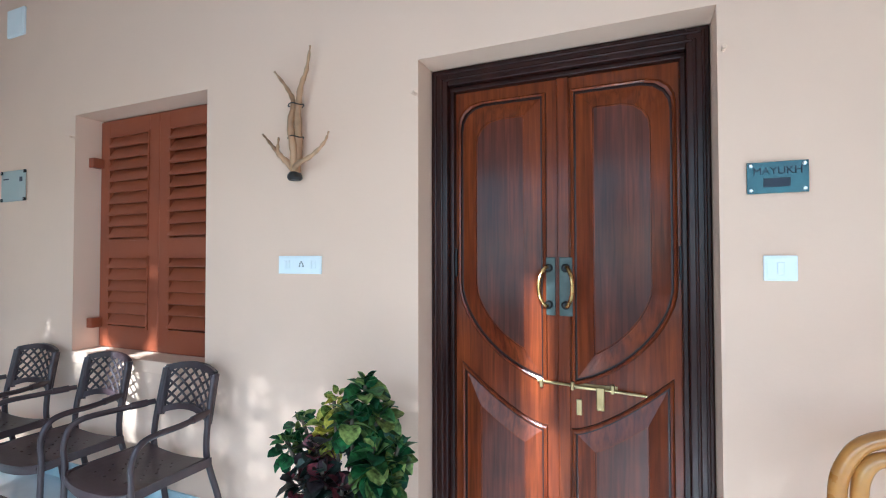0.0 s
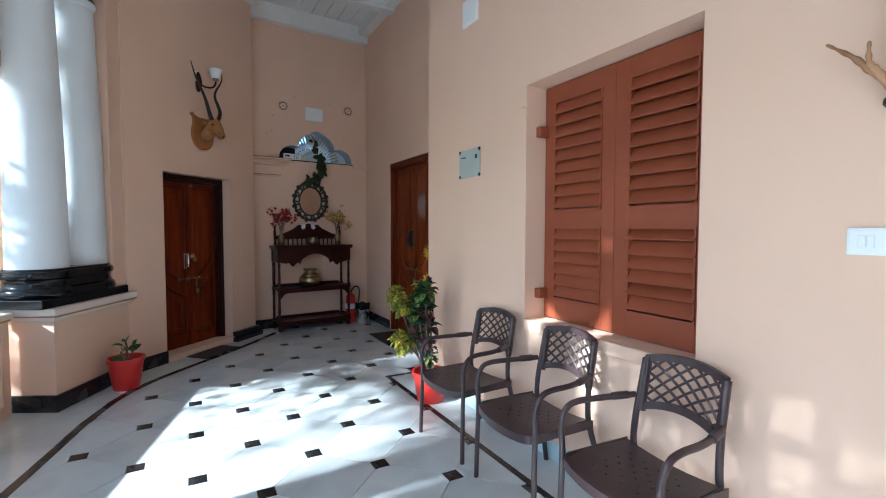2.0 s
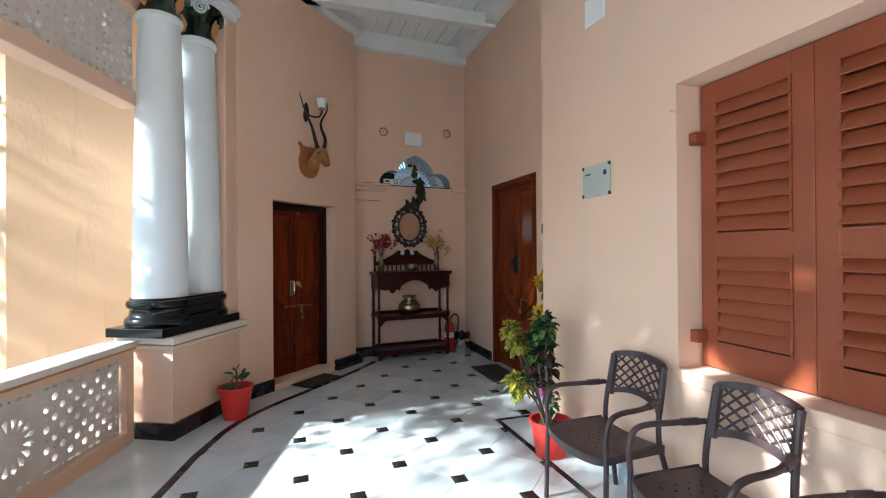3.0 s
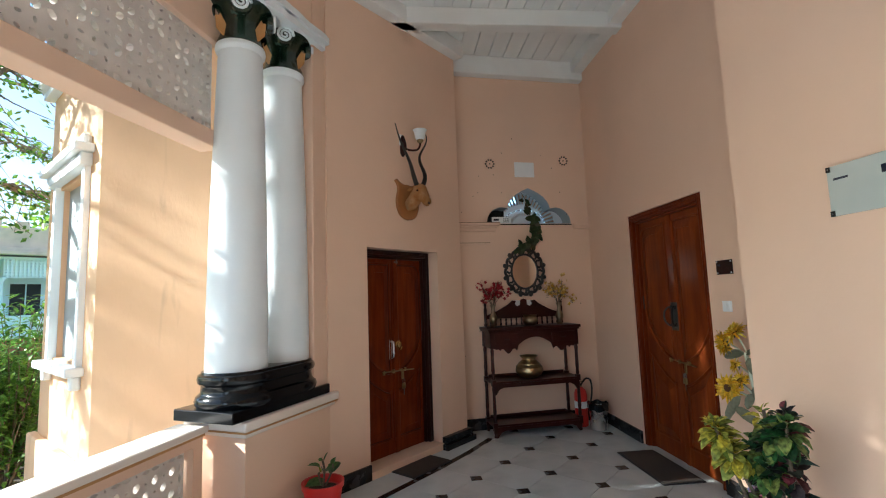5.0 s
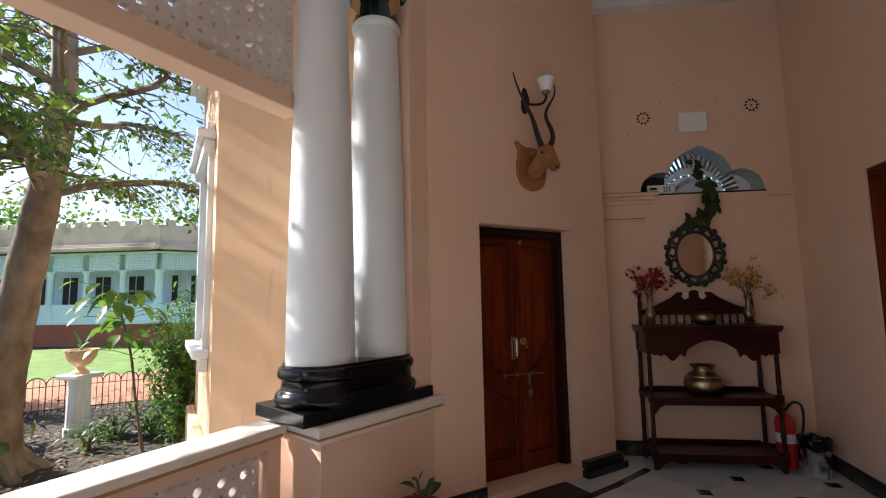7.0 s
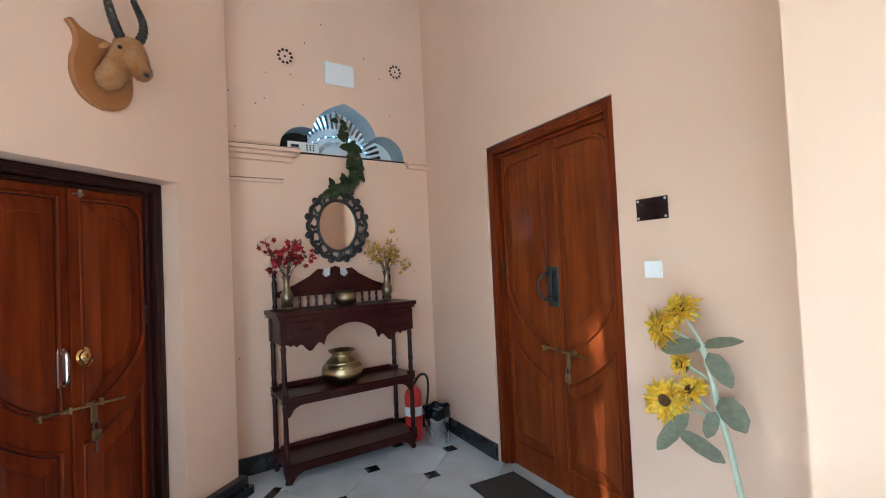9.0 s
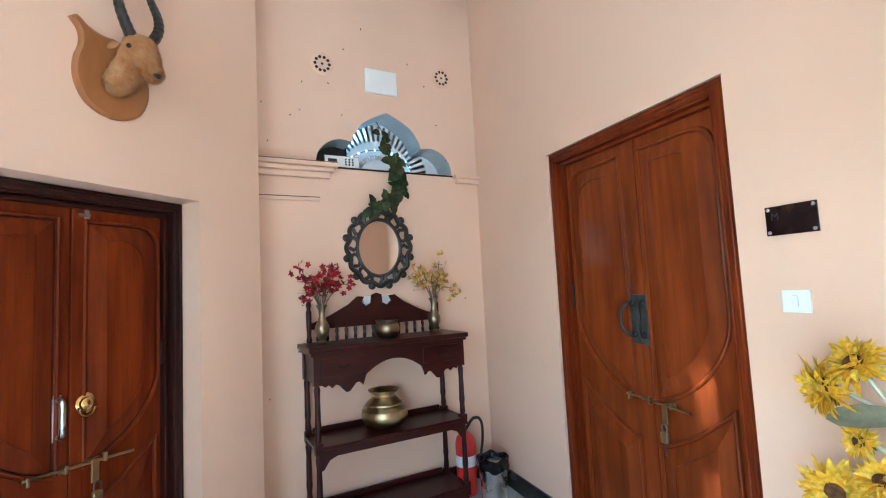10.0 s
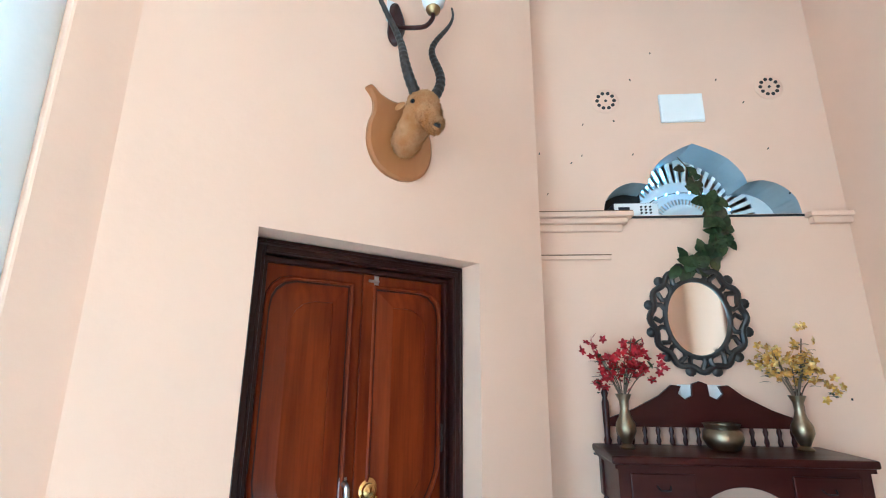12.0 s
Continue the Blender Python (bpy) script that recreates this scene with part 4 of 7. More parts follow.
DUSTY_LEAF = leafy("dusty_cloth_leaf", (0.16, 0.18, 0.12), (0.24, 0.25, 0.18), (0.17, 0.14, 0.10), 0.3, 0.15)
rng = random.Random(7)


def leaf(bm, base, way, up, length, width, droop=0.3, fold=0.25, blade=((0.0, 0.10), (0.22, 0.75), (0.55, 1.0), (0.85, 0.62), (1.0, 0.05))):
    """One leaf: a bent, folded blade of ten corners."""
    way, up = Vector(way).normalized(), Vector(up)
    side = way.cross(up)
    side = side.normalized() if side.length > 1e-4 else way.orthogonal().normalized()
    up = side.cross(way)
    mid, left, right = [], [], []
    for f, w in blade:
        c = Vector(base) + way * (length * f) - up * (droop * length * f * f)
        mid.append(bm.verts.new(c))
        left.append(bm.verts.new(c + side * (width * 0.5 * w) + up * (fold * width * w * 0.5)))
        right.append(bm.verts.new(c - side * (width * 0.5 * w) + up * (fold * width * w * 0.5)))
    for a in (left, right):
        for i in range(4):
            bm.faces.new((mid[i], mid[i + 1], a[i + 1], a[i]))


ROUND = ((0.0, 0.12), (0.16, 0.72), (0.5, 1.0), (0.84, 0.84), (1.0, 0.30))


def rosette(bm, c, n, length, width, tilt=0.5, axis=(0, 0, 1), droop=0.5, fold=0.25, blade=ROUND):
    q = Vector((0, 0, 1)).rotation_difference(Vector(axis).normalized())
    for k in range(n):
        a = 2.4 * k + rng.uniform(-0.3, 0.3)
        f = k / n
        e = 1.2 - 1.5 * f + rng.uniform(-0.2, 0.2)
        way = q @ Vector((math.cos(a) * math.cos(e), math.sin(a) * math.cos(e), math.sin(e) + tilt * 0.2))
        L = length * rng.uniform(0.75, 1.15)
        leaf(bm, Vector(c) - q @ Vector((0, 0, 0.5 * length * f)), way, q @ Vector((0, 0, 1)), L, width * rng.uniform(0.8, 1.2), droop * rng.uniform(0.5, 1.3), fold * rng.uniform(-0.6, 1.4), blade)


OVATE = ((0.0, 0.12), (0.16, 0.80), (0.48, 1.0), (0.80, 0.76), (1.0, 0.12))


def whorl(bm, a, b, n, length, width):
    """Pointed oval leaves set in turns round the last stretch of a stem from a to b, the lower ones hanging."""
    way = (b - a).normalized()
    q = Vector((0, 0, 1)).rotation_difference(way)
    for k in range(n):
        f = k / n
        t = 2.4 * k + rng.uniform(-0.35, 0.35)
        rise = 1.25 - 1.9 * f + rng.uniform(-0.3, 0.3)
        out = q @ Vector((math.cos(t), math.sin(t), 0))
        d = out * math.cos(rise) + Vector((0, 0, math.sin(rise)))
        c = b - way * (1.7 * length * f) + out * 0.012 + Vector((rng.gauss(0, 0.008), rng.gauss(0, 0.008), rng.gauss(0, 0.008)))
        L = length * (0.55 + 0.6 * min(1.0, 2.5 * f)) * rng.uniform(0.85, 1.15)
        leaf(bm, c, d, Vector((rng.gauss(0, 0.25), rng.gauss(0, 0.25), 1)), L, width * L / length * rng.uniform(0.85, 1.2), rng.uniform(0.15, 0.6), rng.uniform(0.2, 0.7), OVATE)


def flower_pot(parent, r, h, mat, label):
    part("pot", lathed([(r * 0.68, 0), (r * 0.70, 0.01), (r * 0.93, h * 0.86), (r, h * 0.87), (r * 1.02, h), (r * 0.92, h), (r * 0.88, h * 0.82), (r * 0.5, h * 0.80)], 28), mat, parent, label, True)
    part("soil", lathed([(r * 0.86, h * 0.80), (r * 0.5, h * 0.86), (r * 0.1, h * 0.87)], 16), SOIL, parent, "dark potting soil")


def potted(name, m, label, r, h, clumps, mat_pot=None, pot_label="red plastic flower pot"):
    """A pot with stems that end in clumps of leaves. clumps: (x, y, z, count, length, width, material)."""
    p = thing(name, m, label, "plant")
    flower_pot(p, r, h, mat_pot or RED_PLASTIC, pot_label)
    for x, y, z, n, L, w, mat in clumps:
        bm = bmesh.new()
        a, b = Vector((x * 0.12, y * 0.12, h * 0.8)), Vector((x, y, z))
        tube(bm, smooth_line([a, a.lerp(b, 0.4) + Vector((rng.uniform(-0.03, 0.03), rng.uniform(-0.03, 0.03), 0.05)), b], 5), 0.008, 6)
        stem = part("stem", bm, BARK, p)
        bm = bmesh.new()
        whorl(bm, a, b, int(n * 0.9), L * 0.78, w * 1.12)
        tagged(part("foliage", bm, mat, stem, "", True), kind="stuff")
    return p


potted("croton_plant", pose(-1.12, 1.62, 0), "croton plant with green and dark purple leaves in a pot", 0.17, 0.28, [
    (0.065, 0.0, 1.02, 40, 0.083, 0.058, CROTON), (0.112, 0.05, 0.91, 36, 0.087, 0.062, CROTON), (0.03, -0.05, 0.92, 33, 0.087, 0.062, CROTON), (-0.093, 0.0, 0.94, 24, 0.065, 0.047, CROTON_YELLOW),
    (-0.307, -0.05, 0.76, 31, 0.072, 0.050, CROTON), (-0.279, 0.02, 0.83, 18, 0.065, 0.047, CROTON), (-0.158, 0.02, 0.83, 31, 0.079, 0.055, CROTON_YELLOW), (-0.158, -0.04, 0.75, 40, 0.087, 0.062, CROTON_DARK),
    (0.149, -0.08, 0.79, 42, 0.094, 0.070, CROTON), (0.20, 0.03, 0.77, 33, 0.079, 0.058, CROTON), (0.20, -0.05, 0.67, 36, 0.087, 0.062, CROTON), (-0.074, -0.10, 0.67, 42, 0.094, 0.066, CROTON_DARK),
    (-0.223, -0.08, 0.62, 36, 0.087, 0.062, CROTON_DARK), (0.037, -0.12, 0.65, 33, 0.087, 0.062, CROTON_DARK), (0.167, -0.12, 0.59, 40, 0.094, 0.070, CROTON), (0.019, -0.08, 0.49, 36, 0.094, 0.062, CROTON_DARK), (0.019, 0.05, 0.81, 36, 0.087, 0.062, CROTON_DARK), (-0.130, -0.1, 0.47, 33, 0.087, 0.062, CROTON_DARK), (0.149, -0.06, 0.45, 31, 0.087, 0.062, CROTON)])
potted("croton_plant", pose(-4.64, 1.735, 0), "leggy croton with yellow and green leaves in a red pot", 0.16, 0.27, [
    (0.02, -0.04, 1.06, 34, 0.085, 0.045, CROTON_DARK), (0.07, -0.08, 1.04, 34, 0.085, 0.05, CROTON), (0.0, -0.10, 1.0, 30, 0.085, 0.05, CROTON), (-0.08, -0.06, 1.05, 22, 0.07, 0.035, CROTON_YELLOW), (-0.13, -0.29, 1.0, 70, 0.085, 0.036, CROTON_YELLOW), (-0.10, -0.25, 0.90, 48, 0.085, 0.04, CROTON_YELLOW),
    (-0.07, -0.12, 0.92, 36, 0.085, 0.05, CROTON), (0.0, -0.14, 0.84, 34, 0.085, 0.045, CROTON), (0.05, -0.06, 0.88, 30, 0.085, 0.045, CROTON_DARK), (-0.03, -0.05, 0.94, 30, 0.085, 0.045, CROTON_DARK), (-0.09, -0.28, 0.60, 80, 0.10, 0.032, CROTON_YELLOW), (-0.12, -0.15, 0.64, 24, 0.085, 0.04, CROTON), (-0.10, -0.10, 0.74, 28, 0.085, 0.045, CROTON_DARK),
    (0.0, 0.0, 0.72, 28, 0.08, 0.045, CROTON_DARK), (0.02, -0.04, 0.64, 22, 0.075, 0.04, CROTON_DARK), (0.05, -0.03, 0.54, 18, 0.07, 0.04, CROTON_DARK), (0.07, -0.02, 0.45, 16, 0.07, 0.04, CROTON)])
potted("small_potted_plant", pose(-6.29, -0.655, 0), "small wilting seedling in a red plastic pot", 0.155, 0.30, [
    (0.02, 0.0, 0.46, 6, 0.09, 0.05, LEAF_GREEN), (-0.12, 0.06, 0.38, 4, 0.16, 0.09, LEAF_GREEN), (-0.08, -0.04, 0.33, 3, 0.13, 0.08, CROTON_YELLOW)])

# ---- artificial sunflowers in a painted vase ----
VASE_PAINT = material("painted_vase", (0.03, 0.26, 0.55), (0.50, 0.04, 0.12), 0.3, scale=9, bump=0.02, stain=(0.55, 0.6, 0.62), stain_amount=0.9, stain_scale=11, coat=0.5)
SUNFLOWER_EYE = material("sunflower_centre", (0.05, 0.02, 0.008), (0.16, 0.07, 0.012), 0.9, scale=60, bump=0.8, fine=150)
STALK = material("pale_green_stalk", (0.42, 0.47, 0.36), (0.54, 0.58, 0.47), 0.5, scale=10)
sf = thing("sunflower_vase", pose(-5.46, 2.27, 0), "artificial yellow sunflowers in a painted vase", "flowers")
part("vase", lathed([(0.09, 0), (0.13, 0.04), (0.165, 0.16), (0.155, 0.28), (0.11, 0.37), (0.125, 0.43), (0.11, 0.43), (0.095, 0.37)], 28), VASE_PAINT, sf, "blue and red painted vase", True)
bm = bmesh.new()
tube(bm, smooth_line([(0, 0, 0.1), (-0.07, 0.06, 0.45), (-0.142, 0.11, 0.72), (-0.186, 0.11, 0.90), (-0.215, 0.11, 1.05), (-0.243, 0.11, 1.175)]), 0.013, 8)
part("stalk", bm, STALK, sf, "pale green plastic stalk", True)
POINTED = ((0.0, 0.35), (0.25, 0.9), (0.55, 1.0), (0.85, 0.5), (1.0, 0.02))
for x, y, z, toward, r, root in ((-0.425, 0.10, 1.225, (-0.62, -0.75, -0.18), 0.105, 1.12), (-0.345, 0.12, 1.305, (-0.30, -0.55, 0.62), 0.098, 1.14), (-0.345, 0.11, 1.07, (-0.5, -0.85, 0.1), 0.058, 1.0), (-0.423, 0.09, 0.90, (0.30, -0.94, 0.05), 0.100, 0.86), (-0.30, 0.10, 0.965, (-0.2, -0.6, 0.7), 0.075, 0.88)):
    turned = Vector(toward).normalized()
    q = Vector((0, 0, 1)).rotation_difference(turned).to_matrix().to_4x4()
    at = Matrix.Translation((x, y, z)) @ q
    bm = bmesh.new()
    eye_open = z < 0.93
    for ring, (n, rr, lift, rise) in enumerate(((19, 0.80, 0.0, -0.15), (21, 0.78, 0.006, 0.25), (19, 0.68, 0.012, 0.7), (15, 0.34 if eye_open else 0.55, 0.016, 1.1 if eye_open else 1.5))):
        for k in range(n):
            a = 2 * math.pi * (k + 0.41 * ring) / n + rng.uniform(-0.14, 0.14)
            leaf(bm, (0.28 * r * math.cos(a), 0.28 * r * math.sin(a), lift), (math.cos(a), math.sin(a), rise + rng.uniform(-0.3, 0.3)), (rng.gauss(0, 0.2), rng.gauss(0, 0.2), 1), rr * r * rng.uniform(0.7, 1.2), r * rng.uniform(0.18, 0.28), rng.uniform(-0.1, 0.5), rng.uniform(0.1, 0.6), POINTED)
    head = part("flower_head", bm, PETAL_YELLOW, sf, "yellow cloth sunflower", True, at)
    part("flower_centre", lathed([(0.30 * r, 0), (0.33 * r, 0.010), (0.24 * r, 0.022), (0.05 * r, 0.024)], 16), SUNFLOWER_EYE, head, "dark brown flower centre", True)
    bm = bmesh.new()
    for k in range(14):
        a = 2 * math.pi * k / 14
        leaf(bm, (0.1 * r * math.cos(a), 0.1 * r * math.sin(a), -0.02), (math.cos(a), math.sin(a), 0.15), (0, 0, 1), 0.55 * r, 0.16 * r, 0.0, 0.2, POINTED)
    part("sepals", bm, LEAF_GREEN, head, "green sepals behind the petals", True)
    back = Vector((x, y, z)) - turned * 0.02
    foot = Vector((-0.186 - 0.2 * (root - 0.90), 0.11, root))
    bm = bmesh.new()
    tube(bm, smooth_line([foot, foot.lerp(back, 0.5) + Vector((0, 0, -0.01)) - turned * 0.03, back]), 0.007, 6)
    part("flower_stem", bm, STALK, sf, "", True)
for a, b, w in (((-0.24, 0.11, 1.17), (-0.07, 0.08, 1.22), 0.05), ((-0.22, 0.11, 1.14), (-0.12, 0.10, 1.02), 0.08), ((-0.18, 0.11, 0.96), (-0.08, 0.11, 0.85), 0.10), ((-0.20, 0.10, 0.90), (-0.21, 0.05, 0.80), 0.06), ((-0.32, 0.10, 0.86), (-0.478, 0.06, 0.655), 0.075), ((-0.17, 0.10, 0.70), (-0.36, 0.07, 0.79), 0.07), ((-0.24, 0.10, 1.17), (-0.42, 0.06, 1.14), 0.075)):
    bm = bmesh.new()
    a, b = Vector(a), Vector(b)
    leaf(bm, a, b - a, (0.5, -0.75, 0.5), (b - a).length, w, 0.12, 0.35, OVATE)
    part("leaf", bm, DUSTY_LEAF, sf, "dusty grey-green cloth leaf", True)

# ---- console table ----
con = thing("console_table", pose(-8.44, 1.52, 0, 0, 0, 96) @ Matrix.Diagonal((1.0, 1.0, 1.016, 1)), "dark red-brown carved wooden console table with shelves", "table")
# local x along the wall (towards the diagonal wall), y = 0 at the wall, -y into the room
L2, D = 0.56, 0.36
C = lambda n, bm, label="", smooth=False: part(n, bm, CONSOLE, con, label, smooth)
bm = boxed(-L2 - 0.03, -D - 0.03, 1.205, L2 + 0.03, -0.005, 1.24, bevel=0.008)
box(bm, -L2 - 0.015, -D - 0.015, 1.185, L2 + 0.015, -0.005, 1.206)
C("tabletop", bm, "dark polished console top")
for sx in (-1, 1):
    for y, full in ((-D + 0.025, True), (-0.035, True)):
        prof = [(0.016, 0.0), (0.02, 0.012), (0.012, 0.03), (0.022, 0.055), (0.014, 0.075)]
        for z0, z1 in ((0.16, 0.58), (0.64, 1.0)):
            n = 13
            for k in range(n + 1):
                f = k / n
                z = z0 + (z1 - z0) * f
                bulge = 0.013 + 0.009 * abs(math.sin(f * math.pi * 5)) if (f < 0.36 or f > 0.72) else 0.020 - 0.006 * (f - 0.36)
                prof.append((bulge, z))
            prof.append((0.024, z1 + 0.012))
        prof.append((0.024, 1.03))
        bm = bmesh.new()
        lathe(bm, prof, 14)
        box(bm, -0.024, -0.024, 1.0, 0.024, 0.024, 1.19)
        box(bm, -0.024, -0.024, 0.575, 0.024, 0.024, 0.645)
        box(bm, -0.024, -0.024, 0.075, 0.024, 0.024, 0.165)
        part("leg", bm, CONSOLE, con, "turned console leg", True, pose(sx * (L2 - 0.025), y, 0))
for z, name in ((0.60, "shelf"), (0.12, "shelf")):
    bm = boxed(-L2, -D, z, L2, -0.01, z + 0.022, bevel=0.004)
    box(bm, -L2 + 0.02, -D + 0.002, z - 0.045, L2 - 0.02, -D + 0.018, z)
    for sx in (-1, 1):
        prism_out = [(sx * (L2 - 0.03), z - 0.045), (sx * (L2 - 0.14), z - 0.045), (sx * (L2 - 0.09), z - 0.065), (sx * (L2 - 0.05), z - 0.12), (sx * (L2 - 0.03), z - 0.12)]
        a = [bm.verts.new((p, -D + 0.003, q)) for p, q in prism_out]
        b = [bm.verts.new((p, -D + 0.016, q)) for p, q in prism_out]
        bm.faces.new(a), bm.faces.new(b)
        for i in range(5):
            bm.faces.new((a[i], a[(i + 1) % 5], b[(i + 1) % 5], b[i]))
    box(bm, -L2 + 0.06, -0.035, z + 0.02, L2 - 0.06, -0.015, z + 0.06, bevel=0.008)
    C(name, bm, "dark polished shelf with a small gallery")
# scalloped apron
bm = bmesh.new()
top_z, n = 1.185, 44
low = []
for k in range(n + 1):
    x = -L2 + 0.05 + (2 * L2 - 0.1) * k / n
    u = abs(x) / (L2 - 0.05)
    z = 1.115 - 0.10 * min(1, (u / 0.45) ** 2) if u < 0.45 else 0.965 + 0.03 * math.sin((u - 0.45) * 22) + (0.05 if u > 0.9 else 0)
    low.append((x, z))
a0, a1 = [bm.verts.new((x, -D + 0.002, z)) for x, z in low], [bm.verts.new((x, -D + 0.002, top_z)) for x, z in low]
b0, b1 = [bm.verts.new((x, -D + 0.02, z)) for x, z in low], [bm.verts.new((x, -D + 0.02, top_z)) for x, z in low]
for k in range(n):
    for p, q in ((a0, a1), (b0, b1), (a0, b0), (a1, b1)):
        bm.faces.new((p[k], p[k + 1], q[k + 1], q[k]))
C("apron", bm, "scalloped front apron")
for sx in (-1, 1):
    bm = boxed(sx * 0.36 - 0.145, -D - 0.008, 1.05, sx * 0.36 + 0.145, -D + 0.004, 1.165, bevel=0.004)
    dr = C("drawer", bm, "small drawer front")
    bm = bmesh.new()
    tube(bm, smooth_line([(sx * 0.36 - 0.03, -D - 0.008, 1.115), (sx * 0.36 - 0.02, -D - 0.025, 1.10), (sx * 0.36 + 0.02, -D - 0.025, 1.10), (sx * 0.36 + 0.03, -D - 0.008, 1.115)]), 0.004, 6)
    part("drawer_pull", bm, BLACK_IRON, dr, "dark drop pull", True)
    C("side_panel", boxed(sx * (L2 - 0.022) - 0.008, -D + 0.03, 1.0, sx * (L2 - 0.022) + 0.008, -0.03, 1.185))
    bm = lathed([(0.016, 1.24), (0.022, 1.26), (0.015, 1.28), (0.018, 1.36), (0.02, 1.45), (0.012, 1.475), (0.02, 1.50), (0.008, 1.53)], 12, pose(sx * (L2 - 0.05), -0.035, 0))
    C("finial_post", bm, "turned corner post", True)
# gallery back: arched board over small spindles
bm = bmesh.new()
pts = [(-L2 + 0.06, 1.33), (L2 - 0.06, 1.33), (L2 - 0.06, 1.37), (0.36, 1.42), (0.22, 1.49), (0.15, 1.545), (0.10, 1.54), (0.12, 1.50), (0.085, 1.47), (0.045, 1.49), (0.04, 1.55), (0.0, 1.565)]
pts += [(-x, z) for x, z in reversed(pts[2:-1])]
a, b = [bm.verts.new((x, -0.045, z)) for x, z in pts], [bm.verts.new((x, -0.025, z)) for x, z in pts]
bm.faces.new(a), bm.faces.new(b)
for i in range(len(pts)):
    bm.faces.new((a[i], a[(i + 1) % len(pts)], b[(i + 1) % len(pts)], b[i]))
C("gallery_board", bm, "carved gallery board with a scrolled crest")
for k in range(14):
    x = -L2 + 0.11 + (2 * L2 - 0.22) * k / 13
    part("spindle", lathed([(0.008, 1.24), (0.014, 1.26), (0.008, 1.285), (0.014, 1.31), (0.008, 1.332)], 8), CONSOLE, con, "", True, pose(x, -0.035, 0))

M_CON = pose(-8.44, 1.52, 0.0, 0, 0, 96)


def on_console(x, y, z):
    return M_CON @ pose(x, y, z)


def vase(m, mat_flower, count, spread, label):
    v = thing("flower_vase", m, label, "vase", "vases on the console")
    part("vase_body", lathed([(0.036, 0), (0.04, 0.008), (0.022, 0.022), (0.03, 0.04), (0.05, 0.085), (0.048, 0.12), (0.03, 0.155), (0.021, 0.19), (0.024, 0.23), (0.04, 0.265), (0.034, 0.262), (0.018, 0.22)], 22), BRONZE, v, "engraved dull brass vase", True)
    bs, bf, bl = bmesh.new(), bmesh.new(), bmesh.new()
    for k in range(14):
        a, e = 2.4 * k, 0.25 + 0.75 * ((k * 0.618) % 1)
        end = Vector((math.cos(a) * spread * e, math.sin(a) * spread * 0.6 * e - 0.02, 0.33 + rng.uniform(0.0, 0.15) + 0.10 * (1 - e)))
        tube(bs, smooth_line([(0, 0, 0.22), (end.x * 0.4, end.y * 0.4, 0.33), end], 4), 0.003, 5)
        for j in range(count):
            c = end + Vector((rng.gauss(0, 0.032), rng.gauss(0, 0.03), rng.gauss(-0.02, 0.04)))
            turned = Vector((rng.gauss(0, 1), -0.6 + rng.gauss(0, 0.8), rng.gauss(0.3, 0.8))).normalized()
            q = Vector((0, 0, 1)).rotation_difference(turned)
            for p in range(5):
                b = 1.257 * p + j
                leaf(bf, c, q @ Vector((math.cos(b), math.sin(b), 0.35)), turned, 0.025, 0.016, 0.2)
        for j in range(6):
            leaf(bl, end - Vector((rng.uniform(-0.03, 0.03), 0, rng.uniform(0.02, 0.09))), (rng.uniform(-1, 1), rng.uniform(-1, 1), 0.2), (0, 0, 1), 0.05, 0.022)
    part("stem", bs, BARK, v)
    part("blossom", bf, mat_flower, v, "", True)
    tagged(part("foliage", bl, IVY, v, "", True), kind="stuff")


vase(on_console(-0.45, -0.17, 1.261), PETAL_RED, 8, 0.20, "brass vase with red artificial blossom on the console")
vase(on_console(0.43, -0.15, 1.261), PETAL_PALE, 8, 0.20, "brass vase with pale yellow artificial blossom on the console")
bowl = tagged(part("brass_bowl", lathed([(0.06, 0), (0.075, 0.01), (0.095, 0.05), (0.09, 0.085), (0.078, 0.10), (0.082, 0.115), (0.088, 0.125), (0.074, 0.118), (0.07, 0.07)], 28), BRONZE, None, "", True, on_console(0.03, -0.16, 1.261)), "small dull brass bowl on the console top", "bowl")
pot = tagged(part("brass_water_pot", lathed([(0.06, 0), (0.09, 0.004), (0.125, 0.025), (0.148, 0.06), (0.15, 0.085), (0.143, 0.10), (0.145, 0.112), (0.128, 0.135), (0.118, 0.14), (0.117, 0.15), (0.085, 0.178), (0.072, 0.19), (0.073, 0.205), (0.095, 0.222), (0.10, 0.232), (0.088, 0.228), (0.066, 0.20)], 40), POT_BRASS, None, "", True, on_console(-0.02, -0.17, 0.633) @ Matrix.Diagonal((1.12, 1.12, 1.12, 1))), "large round beaten brass water pot on the shelf", "pot")

# ---- oval mirror ----
mir = thing("oval_mirror", M_END @ pose(0.975, -0.022, 1.937, 0, 0, -6.4), "oval wall mirror in a pierced black carved frame", "mirror")
ring = lambda a, b, n=40: [(a * math.cos(2 * math.pi * k / n), b * math.sin(2 * math.pi * k / n)) for k in range(n)]
bm = bmesh.new()
glass = [bm.verts.new((x, -0.012, z)) for x, z in ring(0.165, 0.215)]
back = [bm.verts.new((x, -0.004, z)) for x, z in ring(0.165, 0.215)]
bm.faces.new(glass), bm.faces.new(back)
for i in range(40):
    bm.faces.new((glass[i], glass[(i + 1) % 40], back[(i + 1) % 40], back[i]))
part("mirror_glass", bm, MIRROR, mir, "silvered mirror glass")
bm = bmesh.new()
loop = [(x, -0.016, z) for x, z in ring(0.172, 0.222)]
tube(bm, loop + loop[:2], 0.014, 8)
